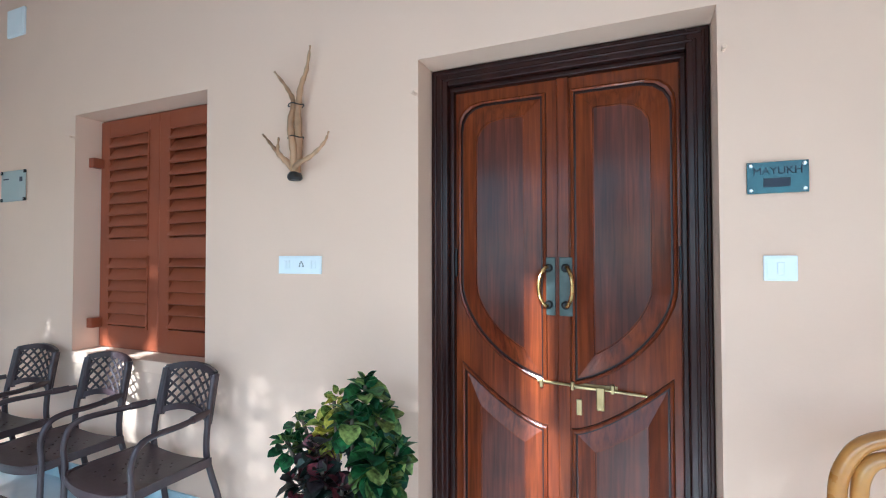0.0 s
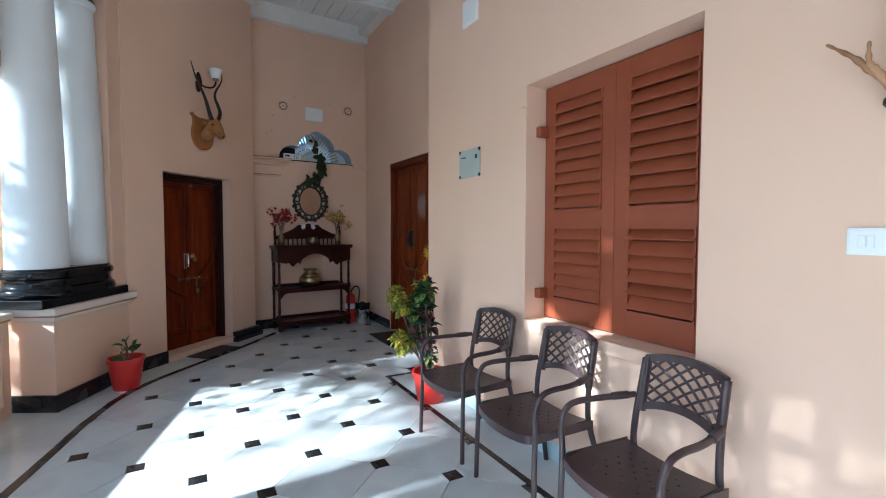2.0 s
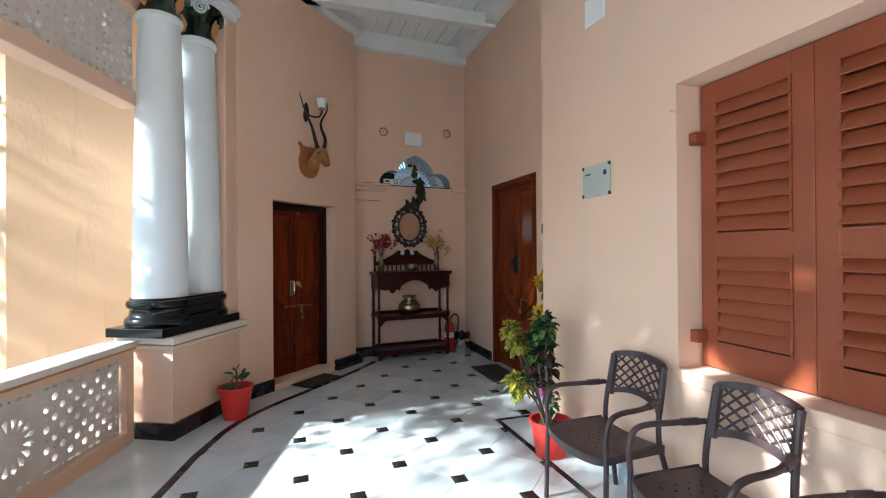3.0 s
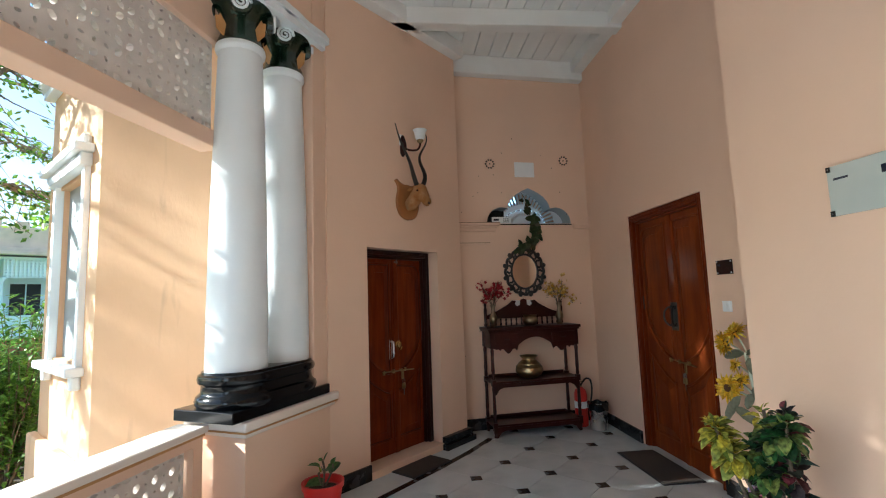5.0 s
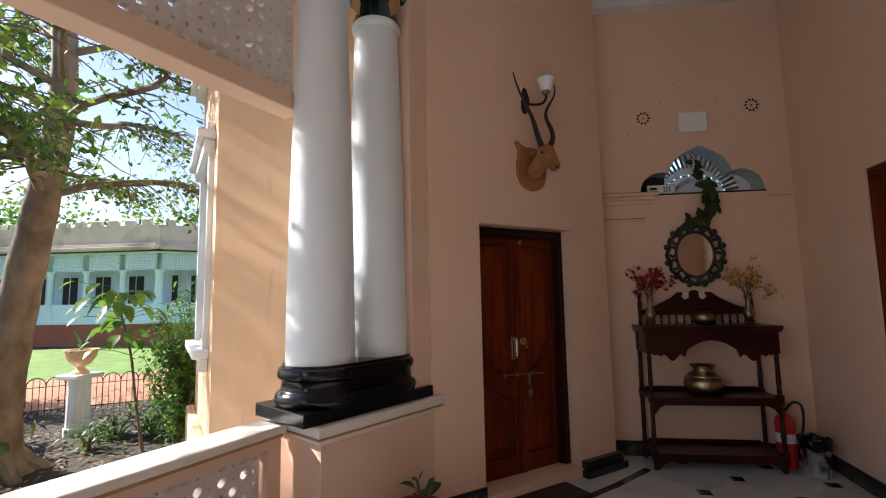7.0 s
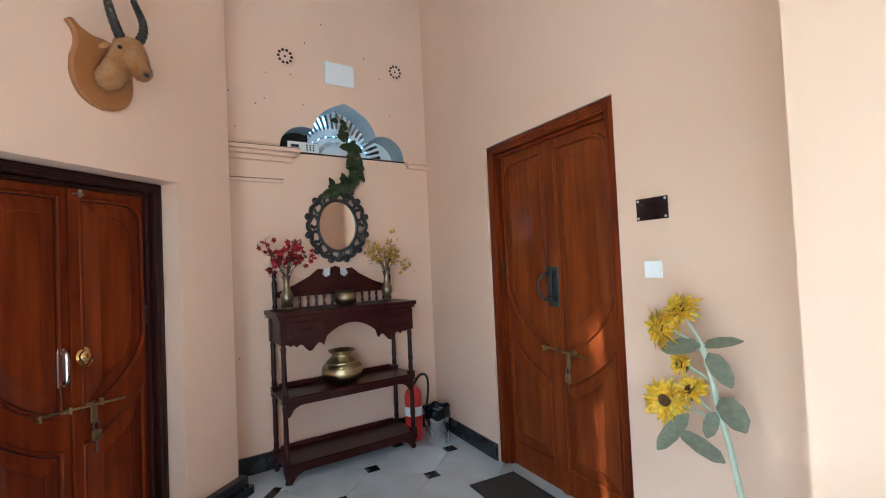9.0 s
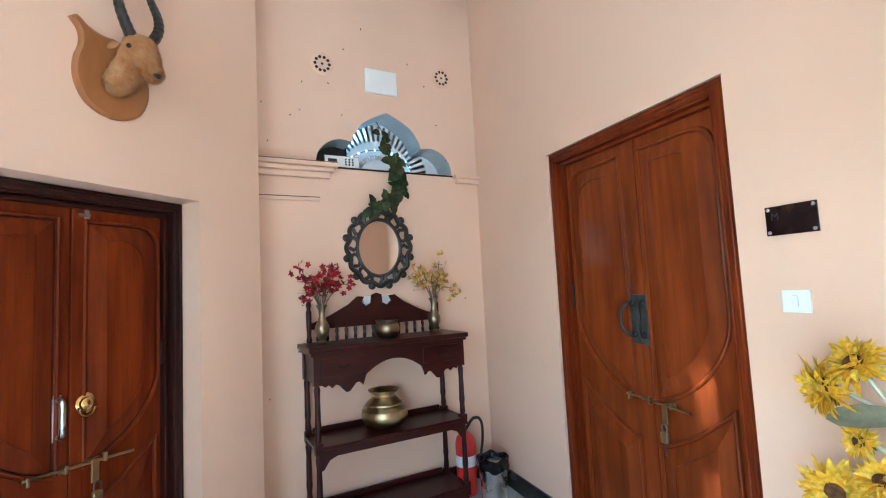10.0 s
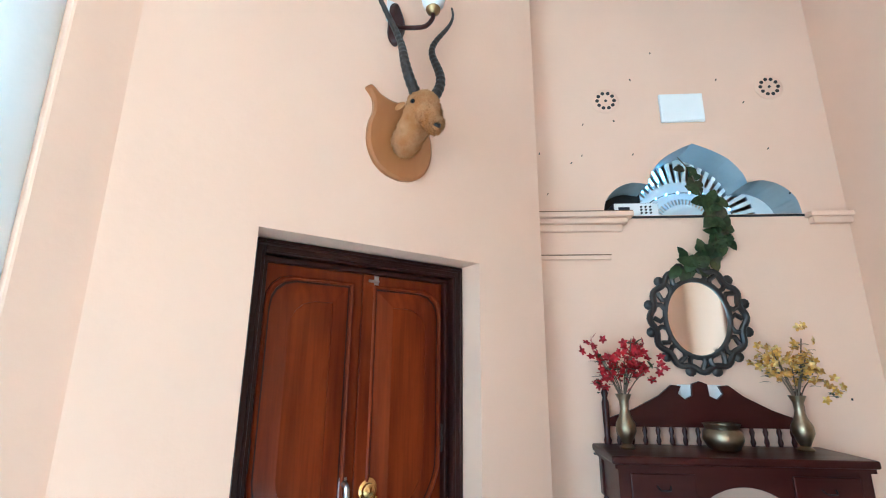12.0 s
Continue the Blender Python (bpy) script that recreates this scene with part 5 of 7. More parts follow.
loop = [((0.245 + 0.012 * math.cos(12 * t)) * math.cos(t), -0.014, (0.288 + 0.012 * math.cos(12 * t)) * math.sin(t)) for t in (2 * math.pi * k / 96 for k in range(97))]
tube(bm, loop + loop[1:2], 0.018, 8)
for k in range(24):
    t = 2 * math.pi * k / 24
    pts = [(r * math.cos(t + d), -0.015, r * 1.22 * math.sin(t + d)) for r, d in ((0.178, 0), (0.20, 0.07 * (-1) ** k), (0.235, -0.02))]
    tube(bm, pts, 0.0145, 6)
for k in range(12):
    t = 2 * math.pi * (k + 0.5) / 12
    lathe(bm, [(0.024, -0.008), (0.03, 0), (0.014, 0.012)], 10, pose(0.262 * math.cos(t), -0.014, 0.305 * math.sin(t), 90))
part("mirror_frame", bm, BLACK_CARVED, mir, "black frame carved with pierced scrolls", True)

# ---- scalloped opening over the console, with its fan grille ----
M_FAN = M_END @ pose(-0.055, 0, 0)
fan = thing("fanlight", M_FAN, "scalloped wall opening with a pale fan grille", "opening", kind="structure")
Z0 = 2.57


def scallop():
    """Left lobe, wide pointed middle arch, right lobe."""
    lobe = smooth_line([(0.0, 0.0, 0), (0.02, 0.10, 0), (0.09, 0.18, 0), (0.19, 0.218, 0), (0.29, 0.205, 0)], 3)
    arch = smooth_line([(0.292, 0.215, 0), (0.31, 0.27, 0), (0.38, 0.365, 0), (0.49, 0.435, 0), (0.588, 0.478, 0)], 3)
    half_line = [(0.562 + p.x, Z0 + p.y) for p in lobe + arch]
    return half_line + [(2.30 - x, z) for x, z in reversed(half_line[:-1])]


line = scallop()
bm = bmesh.new()
rect = []
for x, z in line:
    rect.append((min(1.76, max(0.54, 1.15 + (x - 1.15) * 1.06)), 3.111))
rect[0], rect[-1] = (0.539, Z0), (1.761, Z0)
f0, f1 = [bm.verts.new((x, 0.0005, z)) for x, z in rect], [bm.verts.new((x, 0.0005, z)) for x, z in line]
f2 = [bm.verts.new((x, 0.29, z)) for x, z in line]
for i in range(len(line) - 1):
    bm.faces.new((f0[i], f0[i + 1], f1[i + 1], f1[i]))
part("spandrel", bm, PEACH, fan, "plaster round the scalloped opening")
bm = bmesh.new()
f1, f2 = [bm.verts.new((x, 0.0, z)) for x, z in line], [bm.verts.new((x, 0.29, z)) for x, z in line]
for i in range(len(line) - 1):
    bm.faces.new((f1[i], f1[i + 1], f2[i + 1], f2[i]))
part("soffit", bm, PALE_GREY_BLUE, fan, "grey-blue painted soffit of the opening")
bm = bmesh.new()
c = (1.15, Z0 - 0.02)
for r0, r1, solid in ((0.0, 0.17, 1), (0.17, 0.21, 0), (0.21, 0.33, 1), (0.33, 0.47, 0), (0.47, 0.75, 1)):
    n = 26
    for k in range(n):
        a0, a1 = math.pi * k / n, math.pi * (k + (1 if solid else 0.52)) / n
        P = [(c[0] + r * math.cos(a), c[1] + r * math.sin(a)) for r, a in ((max(r0, 0.001), a0), (r1, a0), (r1, a1), (max(r0, 0.001), a1))]
        u, v = [bm.verts.new((x, 0.235, z)) for x, z in P], [bm.verts.new((x, 0.25, z)) for x, z in P]
        bm.faces.new(u), bm.faces.new(v)
        for i in range(4):
            bm.faces.new((u[i], u[(i + 1) % 4], v[(i + 1) % 4], v[i]))
part("fan_grille", bm, WHITE, fan, "white fan grille with radiating slots")
# Dark sheet added just before the grille to blacken the left lobe.
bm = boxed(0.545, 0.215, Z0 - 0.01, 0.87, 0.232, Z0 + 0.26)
part("dark_sheet", bm, BLACK_IRON, fan, "dark sheet added to blacken the left lobe")

# Unseen box added behind the grille so that no sky light reaches its slots.
bm = boxed(0.3, 1.10, 2.3, 2.0, 1.2, 3.4)
box(bm, 0.2, 0.30, 2.3, 0.3, 1.2, 3.4)
box(bm, 2.0, 0.30, 2.3, 2.1, 1.2, 3.4)
box(bm, 0.2, 0.30, 3.4, 2.1, 1.2, 3.5)
box(bm, 0.2, 0.30, 2.2, 2.1, 1.2, 2.3)
part("grille_light_block", bm, PEACH, fan, "unseen box added to keep sky light from the grille")

amp = thing("amplifier", M_FAN @ pose(0.64, 0.05, Z0 + 0.003), "small white-fronted amplifier box on the ledge", "amplifier")
part("case", boxed(0, 0.004, 0, 0.28, 0.16, 0.10, bevel=0.004), BLACK_IRON, amp, "black metal case")
part("front_plate", boxed(0.005, -0.002, 0.006, 0.275, 0.005, 0.094), WHITE_PLASTIC, amp, "white front plate")
for k in range(9):
    part("knob", lathed([(0.007, 0), (0.006, 0.008)], 10, pose(0.17 + 0.028 * (k % 3), -0.002, 0.03 + 0.02 * (k // 3), 90)), BLACK_IRON, amp, "", True)
part("display", boxed(0.03, -0.004, 0.045, 0.10, 0.0, 0.07), INK, amp, "dark printed bar")

# string of small lights over the grille
bm = bmesh.new()
pts = [(1.15 + 0.30 * math.cos(math.pi * (1 - f)) , 0.20, Z0 + 0.02 + 0.20 * math.sin(math.pi * f)) for f in (i / 24 for i in range(25))]
tube(bm, pts, 0.003, 5)
wire = thing("light_string", M_FAN, "string of tiny cold white lights in the opening", "lights")
part("wire", bm, BLACK_IRON, wire, "thin dark wire")
LED = bpy.data.materials.new("cold_white_bulb")
LED.use_nodes = True
LED.node_tree.nodes["Principled BSDF"].inputs["Emission Color"].default_value = (0.35, 0.7, 1.0, 1)
LED.node_tree.nodes["Principled BSDF"].inputs["Emission Strength"].default_value = 1.0
for k, p in enumerate(pts[1:-1:2]):
    part("bulb", lathed([(0.004, -0.006), (0.008, 0), (0.004, 0.008)], 8, pose(p[0], p[1] - 0.006, p[2])), LED, wire, "tiny glowing bulb")

# Glow pieces set in the left slots for the daylight coming through them.
for k in range(10):
    a = math.pi * (15.26 + k) / 26
    part("bulb", lathed([(0.004, -0.045), (0.009, -0.03), (0.009, 0.03), (0.004, 0.045)], 8, pose(1.15 + 0.40 * math.cos(a), 0.238, Z0 - 0.02 + 0.40 * math.sin(a), 0, 90 - math.degrees(a), 0)), LED, wire, "glow set in a grille slot for daylight")

# ---- cornice pieces, roses, plate on the end wall ----
DUST = material("brown_dust", (0.16, 0.09, 0.05), (0.28, 0.17, 0.11), 0.95, scale=12, bump=0.4)


def cornice(x0, x1, z):
    bm = boxed(x0, -0.105, z - 0.03, x1, 0.001, z, bevel=0.004)
    box(bm, x0, -0.072, z - 0.062, x1 - 0.025, 0.001, z - 0.029, bevel=0.010)
    box(bm, x0, -0.038, z - 0.105, x1 - 0.05, 0.001, z - 0.061, bevel=0.008)
    structure(part("trim_dust", boxed(x0, -0.102, z + 0.001, x1 - 0.004, 0.0, z + 0.006), DUST, m=M_END), "brown dust lying on the cornice", "dust")
    structure(part("trim_cornice", bm, PEACH, m=M_END), "moulded peach plaster cornice", "cornice")


cornice(0.05, 0.655, 2.568)
bm = boxed(1.69, -0.06, 2.538, 1.945, 0.001, 2.568, bevel=0.005)
box(bm, 1.71, -0.04, 2.50, 1.945, 0.001, 2.539, bevel=0.005)
structure(part("trim_cornice", bm, PEACH, m=M_END), "short moulded peach plaster cornice", "cornice")
structure(part("trim_dust", boxed(0.05, -0.017, 2.318, 0.53, 0.0, 2.323), DUST, m=M_END), "brown dust lying on the plaster strip", "dust")
# Dark strip standing in for the shadow line along the opening's foot.
structure(part("trim_shadow_line", boxed(0.66, -0.006, 2.552, 1.70, 0.001, 2.566, bevel=0.002), BLACK_IRON, m=M_END), "dark strip painted for the shadow line under the opening", "ledge")
structure(part("trim_strip", boxed(0.05, -0.018, 2.29, 0.53, 0.001, 2.317, bevel=0.004), PEACH, m=M_END), "thin plaster strip on the wall", "trim")
for x, z in ((0.577, 3.365), (1.621, 3.432)):
    rose = thing("vent_rose", M_END @ pose(x, 0, z), "round plaster vent rose with small holes", "vent", "vent roses")
    part("disc", lathed([(0.085, 0), (0.088, 0.008), (0.075, 0.014), (0.03, 0.012)], 28, pose(0, 0.001, 0, 90)), PEACH, rose, "", True)
    for k in range(10):
        a = 2 * math.pi * k / 10
        part("vent_hole", lathed([(0.013, 0), (0.012, 0.003)], 10, pose(0.055 * math.cos(a), -0.011, 0.055 * math.sin(a), 90)), BLACK_IRON, rose)
    part("vent_hole", lathed([(0.010, 0), (0.009, 0.003)], 10, pose(0, -0.012, 0, 90)), BLACK_IRON, rose)

nail_rng = random.Random(5)
for x, z in ((0.13, 3.0), (0.40, 2.98), (0.17, 2.72), (0.33, 2.93), (0.42, 3.2), (0.72, 2.98), (0.75, 3.52), (1.30, 3.5), (1.55, 3.0), (1.63, 2.7), (1.45, 3.33), (0.62, 3.22), (0.9, 3.72), (0.35, 1.2), (0.15, 0.9), (1.75, 1.5)):
    bm = boxed(-0.003, -0.008, -0.006, 0.003, 0.001, 0.006, bevel=0.001)
    tagged(part("wall_nail", bm, BLACK_IRON, m=M_END @ pose(x, 0, z, 0, nail_rng.uniform(-50, 50), 0)), "small dark nail stub in the plaster", "nail", "nail stubs")


def cover_plate(m, w, h, label):
    p = thing("cover_plate", m, label, "plate", "blank cover plates")
    part("plate", boxed(0, -0.018, 0, w, 0.001, h, bevel=0.004), WHITE_PLASTIC, p)
    part("rim", boxed(0.008, -0.022, 0.008, w - 0.008, -0.016, h - 0.008, bevel=0.003), WHITE_PLASTIC, p)


cover_plate(M_END @ pose(0.917, 0, 3.197), 0.275, 0.20, "blank white plastic cover plate on the end wall")
cover_plate(M_END @ pose(0.83, 0, 1.44), 0.235, 0.13, "white plastic socket plate half hidden behind the console")
cover_plate(pose(-4.48, WALL_Y, 3.205), 0.22, 0.21, "blank white plastic cover plate high on the wall")


def switch_plate(m, w, h, rockers, label):
    p = thing("switch_plate", m, label, "switch", "switch plates")
    part("plate", boxed(0, -0.012, 0, w, 0.001, h, bevel=0.003), WHITE_PLASTIC, p)
    part("inner_frame", boxed(0.008, -0.0145, 0.008, w - 0.008, -0.011, h - 0.008, bevel=0.002), WHITE_PLASTIC, p)
    for x in rockers:
        part("rocker", boxed(x - 0.011, -0.019, h / 2 - 0.022, x + 0.011, -0.013, h / 2 + 0.022, bevel=0.003), WHITE_PLASTIC, p)
    return p


board = switch_plate(pose(-1.82, WALL_Y, 1.431), 0.277, 0.095, (0.045, 0.07, 0.21, 0.235), "white switch board with four switches and a socket")
for dx, dz in ((0, 0.016), (-0.012, -0.006), (0.012, -0.006), (-0.008, 0.006), (0.008, 0.006)):
    part("socket_hole", lathed([(0.004, 0), (0.004, 0.003)], 8, pose(0.155 + dx, -0.0145, 0.047 + dz, 90)), BLACK_IRON, board)
switch_plate(pose(0.376, WALL_Y, 1.428), 0.10, 0.09, (0.05,), "white single light switch beside the main door")
switch_plate(pose(-6.082, RECESS_Y, 1.45), 0.098, 0.085, (0.05,), "white single light switch in the recess")


def plaque(m, w, h, mat, label, category="sign"):
    p = thing("name_plate", m, label, category, "wall plates")
    part("plate", boxed(0, -0.012, 0, w, -0.006, h, bevel=0.001), mat, p)
    for x in (0.012, w - 0.012):
        for z in (0.012, h - 0.012):
            part("corner_stud", lathed([(0.007, 0), (0.007, 0.016), (0.004, 0.019)], 10, pose(x, 0.001, z, 90)), STEEL, p, "", True)
    return p


def lettering(text, m, size, mat, parent):
    cu = bpy.data.curves.new("lettering", "FONT")
    cu.body, cu.size, cu.extrude = text, size, 0.0008
    tmp = bpy.data.objects.new("lettering_source", cu)
    scene.collection.objects.link(tmp)
    me = bpy.data.meshes.new_from_object(tmp.evaluated_get(bpy.context.evaluated_depsgraph_get()))
    bpy.data.objects.remove(tmp)
    me.materials.clear()
    me.materials.append(mat)
    ob = new("lettering", me)
    ob.parent, ob.matrix_basis = parent, m
    return ob


np1 = plaque(pose(0.329, WALL_Y, 1.739), 0.183, 0.112, TEAL_MIRROR, "small teal mirrored room name plate reading MAYUKH")
lettering("MAYUKH", pose(0.018, -0.0135, 0.068, 90), 0.036, INK, np1)
part("dark_panel", boxed(0.05, -0.0138, 0.022, 0.13, -0.0115, 0.054), INK, np1, "dark printed bar")
np2 = plaque(pose(-6.11, RECESS_Y, 1.744), 0.182, 0.113, DARK_PLATE, "small dark mirrored name plate in the recess")
lettering("M", pose(0.02, -0.0135, 0.06, 90), 0.040, INK, np2)
np3 = plaque(pose(-4.53, WALL_Y, 1.948), 0.318, 0.232, GLASS_SIGN, "pale glass sign plate with dark corner clips")
for x in (0.0, 0.298):
    for z in (0.0, 0.207):
        part("corner_clip", boxed(x, -0.018, z, x + 0.02, -0.004, z + 0.025, bevel=0.003), BLACK_IRON, np3, "dark corner clip")
part("printed_mark", boxed(0.245, -0.0135, 0.145, 0.28, -0.0118, 0.18), INK, np3, "small dark printed mark")
part("printed_line", boxed(0.03, -0.0132, 0.165, 0.10, -0.0118, 0.175), INK, np3)

for x, z in ((-1.007, 2.295), (0.262, 2.283), (-3.655, 2.364)):
    bm = lathed([(0.009, 0), (0.009, 0.006), (0.005, 0.010), (0.005, 0.022), (0.010, 0.028), (0.006, 0.034)], 10, pose(0, 0, 0, 90))
    tagged(part("curtain_knob", bm, PEACH, None, "", True, pose(x, WALL_Y, z)), "small painted knob beside the wall opening", "knob", "painted knobs")

# ---- shed antlers on the wall ----
ant = thing("antlers", pose(-1.69, WALL_Y - 0.045, 1.94), "bundle of weathered brown antlers tied upright on the wall", "antlers")
beams = [
    [(0.0, 0, 0.0), (0.015, -0.02, 0.12), (0.0, -0.03, 0.26), (0.01, -0.02, 0.38), (-0.03, -0.02, 0.46), (-0.135, 0.0, 0.575)],
    [(0.01, 0, 0.0), (0.03, 0.0, 0.15), (0.03, -0.01, 0.32), (0.055, -0.02, 0.45), (0.085, -0.01, 0.55), (0.10, 0.0, 0.675)],
    [(0.0, 0, 0.03), (0.06, -0.05, 0.05), (0.16, -0.06, 0.085), (0.22, -0.04, 0.15), (0.24, -0.03, 0.205)],
    [(0.0, 0, 0.06), (-0.05, -0.04, 0.10), (-0.10, -0.05, 0.16), (-0.185, -0.03, 0.235)],
    [(-0.01, 0, 0.04), (-0.04, -0.05, 0.10), (-0.055, -0.06, 0.13), (-0.06, -0.05, 0.20)]]
for k, b in enumerate(beams):
    pts = smooth_line(b, 6)
    thick = 0.022 if k < 2 else 0.015
    bm = bmesh.new()
    tube(bm, pts, [thick * (1 - 0.8 * (i / len(pts)) ** 1.6) + 0.002 * math.sin(i * 1.9) for i in range(len(pts))], 9)
    part("antler_beam" if k < 2 else "tine", bm, ANTLER, ant, "", True)
part("burr", lathed([(0.03, -0.02), (0.04, -0.008), (0.038, 0.008), (0.028, 0.022)], 14, pose(0.005, 0, 0)), HORN, ant, "dark rough antler base", True)
for z in (0.20, 0.37):
    bm = bmesh.new()
    tube(bm, [(0.018 + 0.042 * math.cos(a), -0.01 + 0.035 * math.sin(a), z + 0.004 * math.sin(3 * a)) for a in (2 * math.pi * i / 20 for i in range(22))], 0.003, 5)
    part("binding_wire", bm, BLACK_IRON, ant, "", True)
bm = boxed(-0.008, 0, 0.30, 0.008, 0.046, 0.316)
part("wall_nail", bm, BLACK_IRON, ant)

# ---- mounted antelope head ----
head = thing("mounted_antelope_head", M_LEFT @ pose(1.03, 0, 2.665), "stuffed tan antelope head with dark spiral horns on a shield plaque", "trophy")
shield = [(0, -0.20), (0.07, -0.185), (0.13, -0.14), (0.165, -0.06), (0.165, 0.03), (0.145, 0.10), (0.15, 0.16), (0.185, 0.205), (0.155, 0.225), (0.11, 0.195), (0.05, 0.18), (0.0, 0.185)]
shield = [(p.x, p.y) for p in smooth_line([(x, z, 0) for x, z in shield[:8]], 4)[:-1]] + [(p.x, p.y) for p in smooth_line([(x, z, 0) for x, z in shield[7:]], 4)]
shield = shield + [(-x, z) for x, z in reversed(shield[1:-1])]
bm = bmesh.new()
moulded(bm, shield, [(0.0, 0.0), (0.0, 0.018), (0.012, 0.026), (0.02, 0.026)])
part("shield_plaque", bm, PLAQUE, head, "varnished orange-brown wooden shield")
bm = bmesh.new()
spine = smooth_line([(0.0, -0.012, -0.065), (0.0, -0.05, -0.055), (0.005, -0.11, -0.005), (0.012, -0.165, 0.055), (0.018, -0.20, 0.10)], 5)
tube(bm, spine, [0.045 + 0.028 * math.sin(min(1.0, i / 7) * 1.57) + 0.0006 * i for i in range(len(spine))], 18)
skull = smooth_line([(0.02, -0.120, 0.135), (0.022, -0.165, 0.125), (0.02, -0.215, 0.085), (0.014, -0.262, 0.030), (0.008, -0.300, -0.025), (0.004, -0.328, -0.062), (0.003, -0.340, -0.078)], 4)
girth = [0.028, 0.050, 0.064, 0.073, 0.079, 0.083, 0.085, 0.085, 0.083, 0.079, 0.074, 0.069, 0.064, 0.060, 0.057, 0.055, 0.053, 0.052, 0.051, 0.050, 0.048, 0.045, 0.040, 0.031, 0.018]
tube(bm, skull, girth[:len(skull)], 18)
tuft = random.Random(8)
for v in bm.verts:
    v.co += Vector((tuft.gauss(0, 0.0035), tuft.gauss(0, 0.0035), tuft.gauss(0, 0.0035)))
SMALLER = Matrix.Translation((0, -0.03, 0.06)) @ Matrix.Diagonal((0.86, 0.86, 0.86, 1)) @ Matrix.Translation((0, 0.03, -0.06))
bm.normal_update()
bmesh.ops.recalc_face_normals(bm, faces=bm.faces[:])
hairs, hair_faces = [], []
for f in bm.faces:
    if len(f.verts) > 4:
        continue
    c = f.calc_center_median()
    for k in range(9):
        u, w = tuft.random(), tuft.random()
        p = f.verts[0].co.lerp(f.verts[1].co, u).lerp(f.verts[3].co.lerp(f.verts[2].co, u), w)
        lie = (f.normal * 0.45 + Vector((tuft.gauss(0, 0.3), -0.3 + tuft.gauss(0, 0.3), -0.75 + tuft.gauss(0, 0.3)))).normalized() * tuft.uniform(0.010, 0.018)
        side = lie.cross(f.normal).normalized() * 0.0016
        base = len(hairs)
        hairs.extend((p - side, p + side, p + lie))
        hair_faces.append((base, base + 1, base + 2))
part("head_and_neck", bm, FUR, head, "tan fur", True, SMALLER)
me = bpy.data.meshes.new("coat")
me.from_pydata([tuple(p) for p in hairs], [], hair_faces)
me.materials.append(FUR)
coat_hair = new("coat", me)
coat_hair.parent, coat_hair.matrix_basis = head, SMALLER
tagged(coat_hair, "short lying tan and orange hair", kind="stuff")
for sx in (-1, 1):
    bm = bmesh.new()
    n = 46
    pts = [(sx * (0.030 + 0.19 * f) + 0.024 - 0.03 * f + sx * 0.030 * math.sin(2 * math.pi * 1.35 * f + 0.4), -0.168 + 0.09 * f - 0.02 * math.sin(2 * math.pi * 1.35 * f), 0.15 + 0.63 * f) for f in (i / n for i in range(n + 1))]
    tube(bm, pts, [(0.024 * (1 - 0.8 * i / n)) * (1 + (0.13 if i % 2 and i < 36 else 0)) for i in range(n + 1)], 10)
    part("horn", bm, HORN, head, "dark ridged spiral horn", False)
    part("eye", lathed([(0.012, 0), (0.012, 0.006), (0.004, 0.01)], 10, pose(0.020 + sx * 0.083, -0.235, 0.085, 90, 0, sx * 65)), GLOSS_BLACK, head, "black glass eye", True, SMALLER)
    bm = bmesh.new()
    leaf(bm, (0.02 + sx * 0.07, -0.14, 0.13), (sx * 0.5, 0.8, -0.35), (0, -1, 0.2), 0.07, 0.035, 0.1)
    part("ear", bm, FUR, head, "", True, SMALLER)
part("nose", lathed([(0.022, 0), (0.018, 0.01), (0.006, 0.014)], 12, pose(0.004, -0.345, -0.072, 60)), HORN, head, "dark nose", True, SMALLER)

# ---- wall lamp over the head ----
lamp = thing("wall_lamp", M_LEFT @ pose(0.985, 0, 3.27), "brown carved wall lamp with a white glass shade", "lamp")
bm = bmesh.new()
moulded(bm, [(0.045 * math.cos(a) * (1 + 0.15 * math.cos(3 * a)), 0.12 * math.sin(a)) for a in (2 * math.pi * i / 24 for i in range(24))], [(0, 0), (0, 0.012), (0.014, 0.026), (0.02, 0.03)])
part("back_plate", bm, CONSOLE, lamp, "carved brown back plate")
part("plate_mount", boxed(-0.05, -0.012, 0.0, -0.005, 0.0, 0.12, bevel=0.003), WHITE_PLASTIC, lamp)
bm = bmesh.new()
tube(bm, smooth_line([(0, -0.03, -0.03), (0.03, -0.09, -0.06), (0.09, -0.13, -0.05), (0.125, -0.14, 0.0), (0.13, -0.14, 0.04)]), 0.011, 8)
part("arm", bm, CONSOLE, lamp, "curved brown arm", True)
part("shade_cup", lathed([(0.016, 0.03), (0.032, 0.045), (0.036, 0.06), (0.03, 0.07)], 18, pose(0.13, -0.14, 0)), BRASS_OLD, lamp, "", True)
part("shade", lathed([(0.03, 0.065), (0.05, 0.085), (0.058, 0.12), (0.062, 0.15), (0.076, 0.175), (0.072, 0.176), (0.056, 0.15), (0.05, 0.12)], 26, pose(0.13, -0.14, 0)), WHITE, lamp, "frosted white glass tulip shade", True)

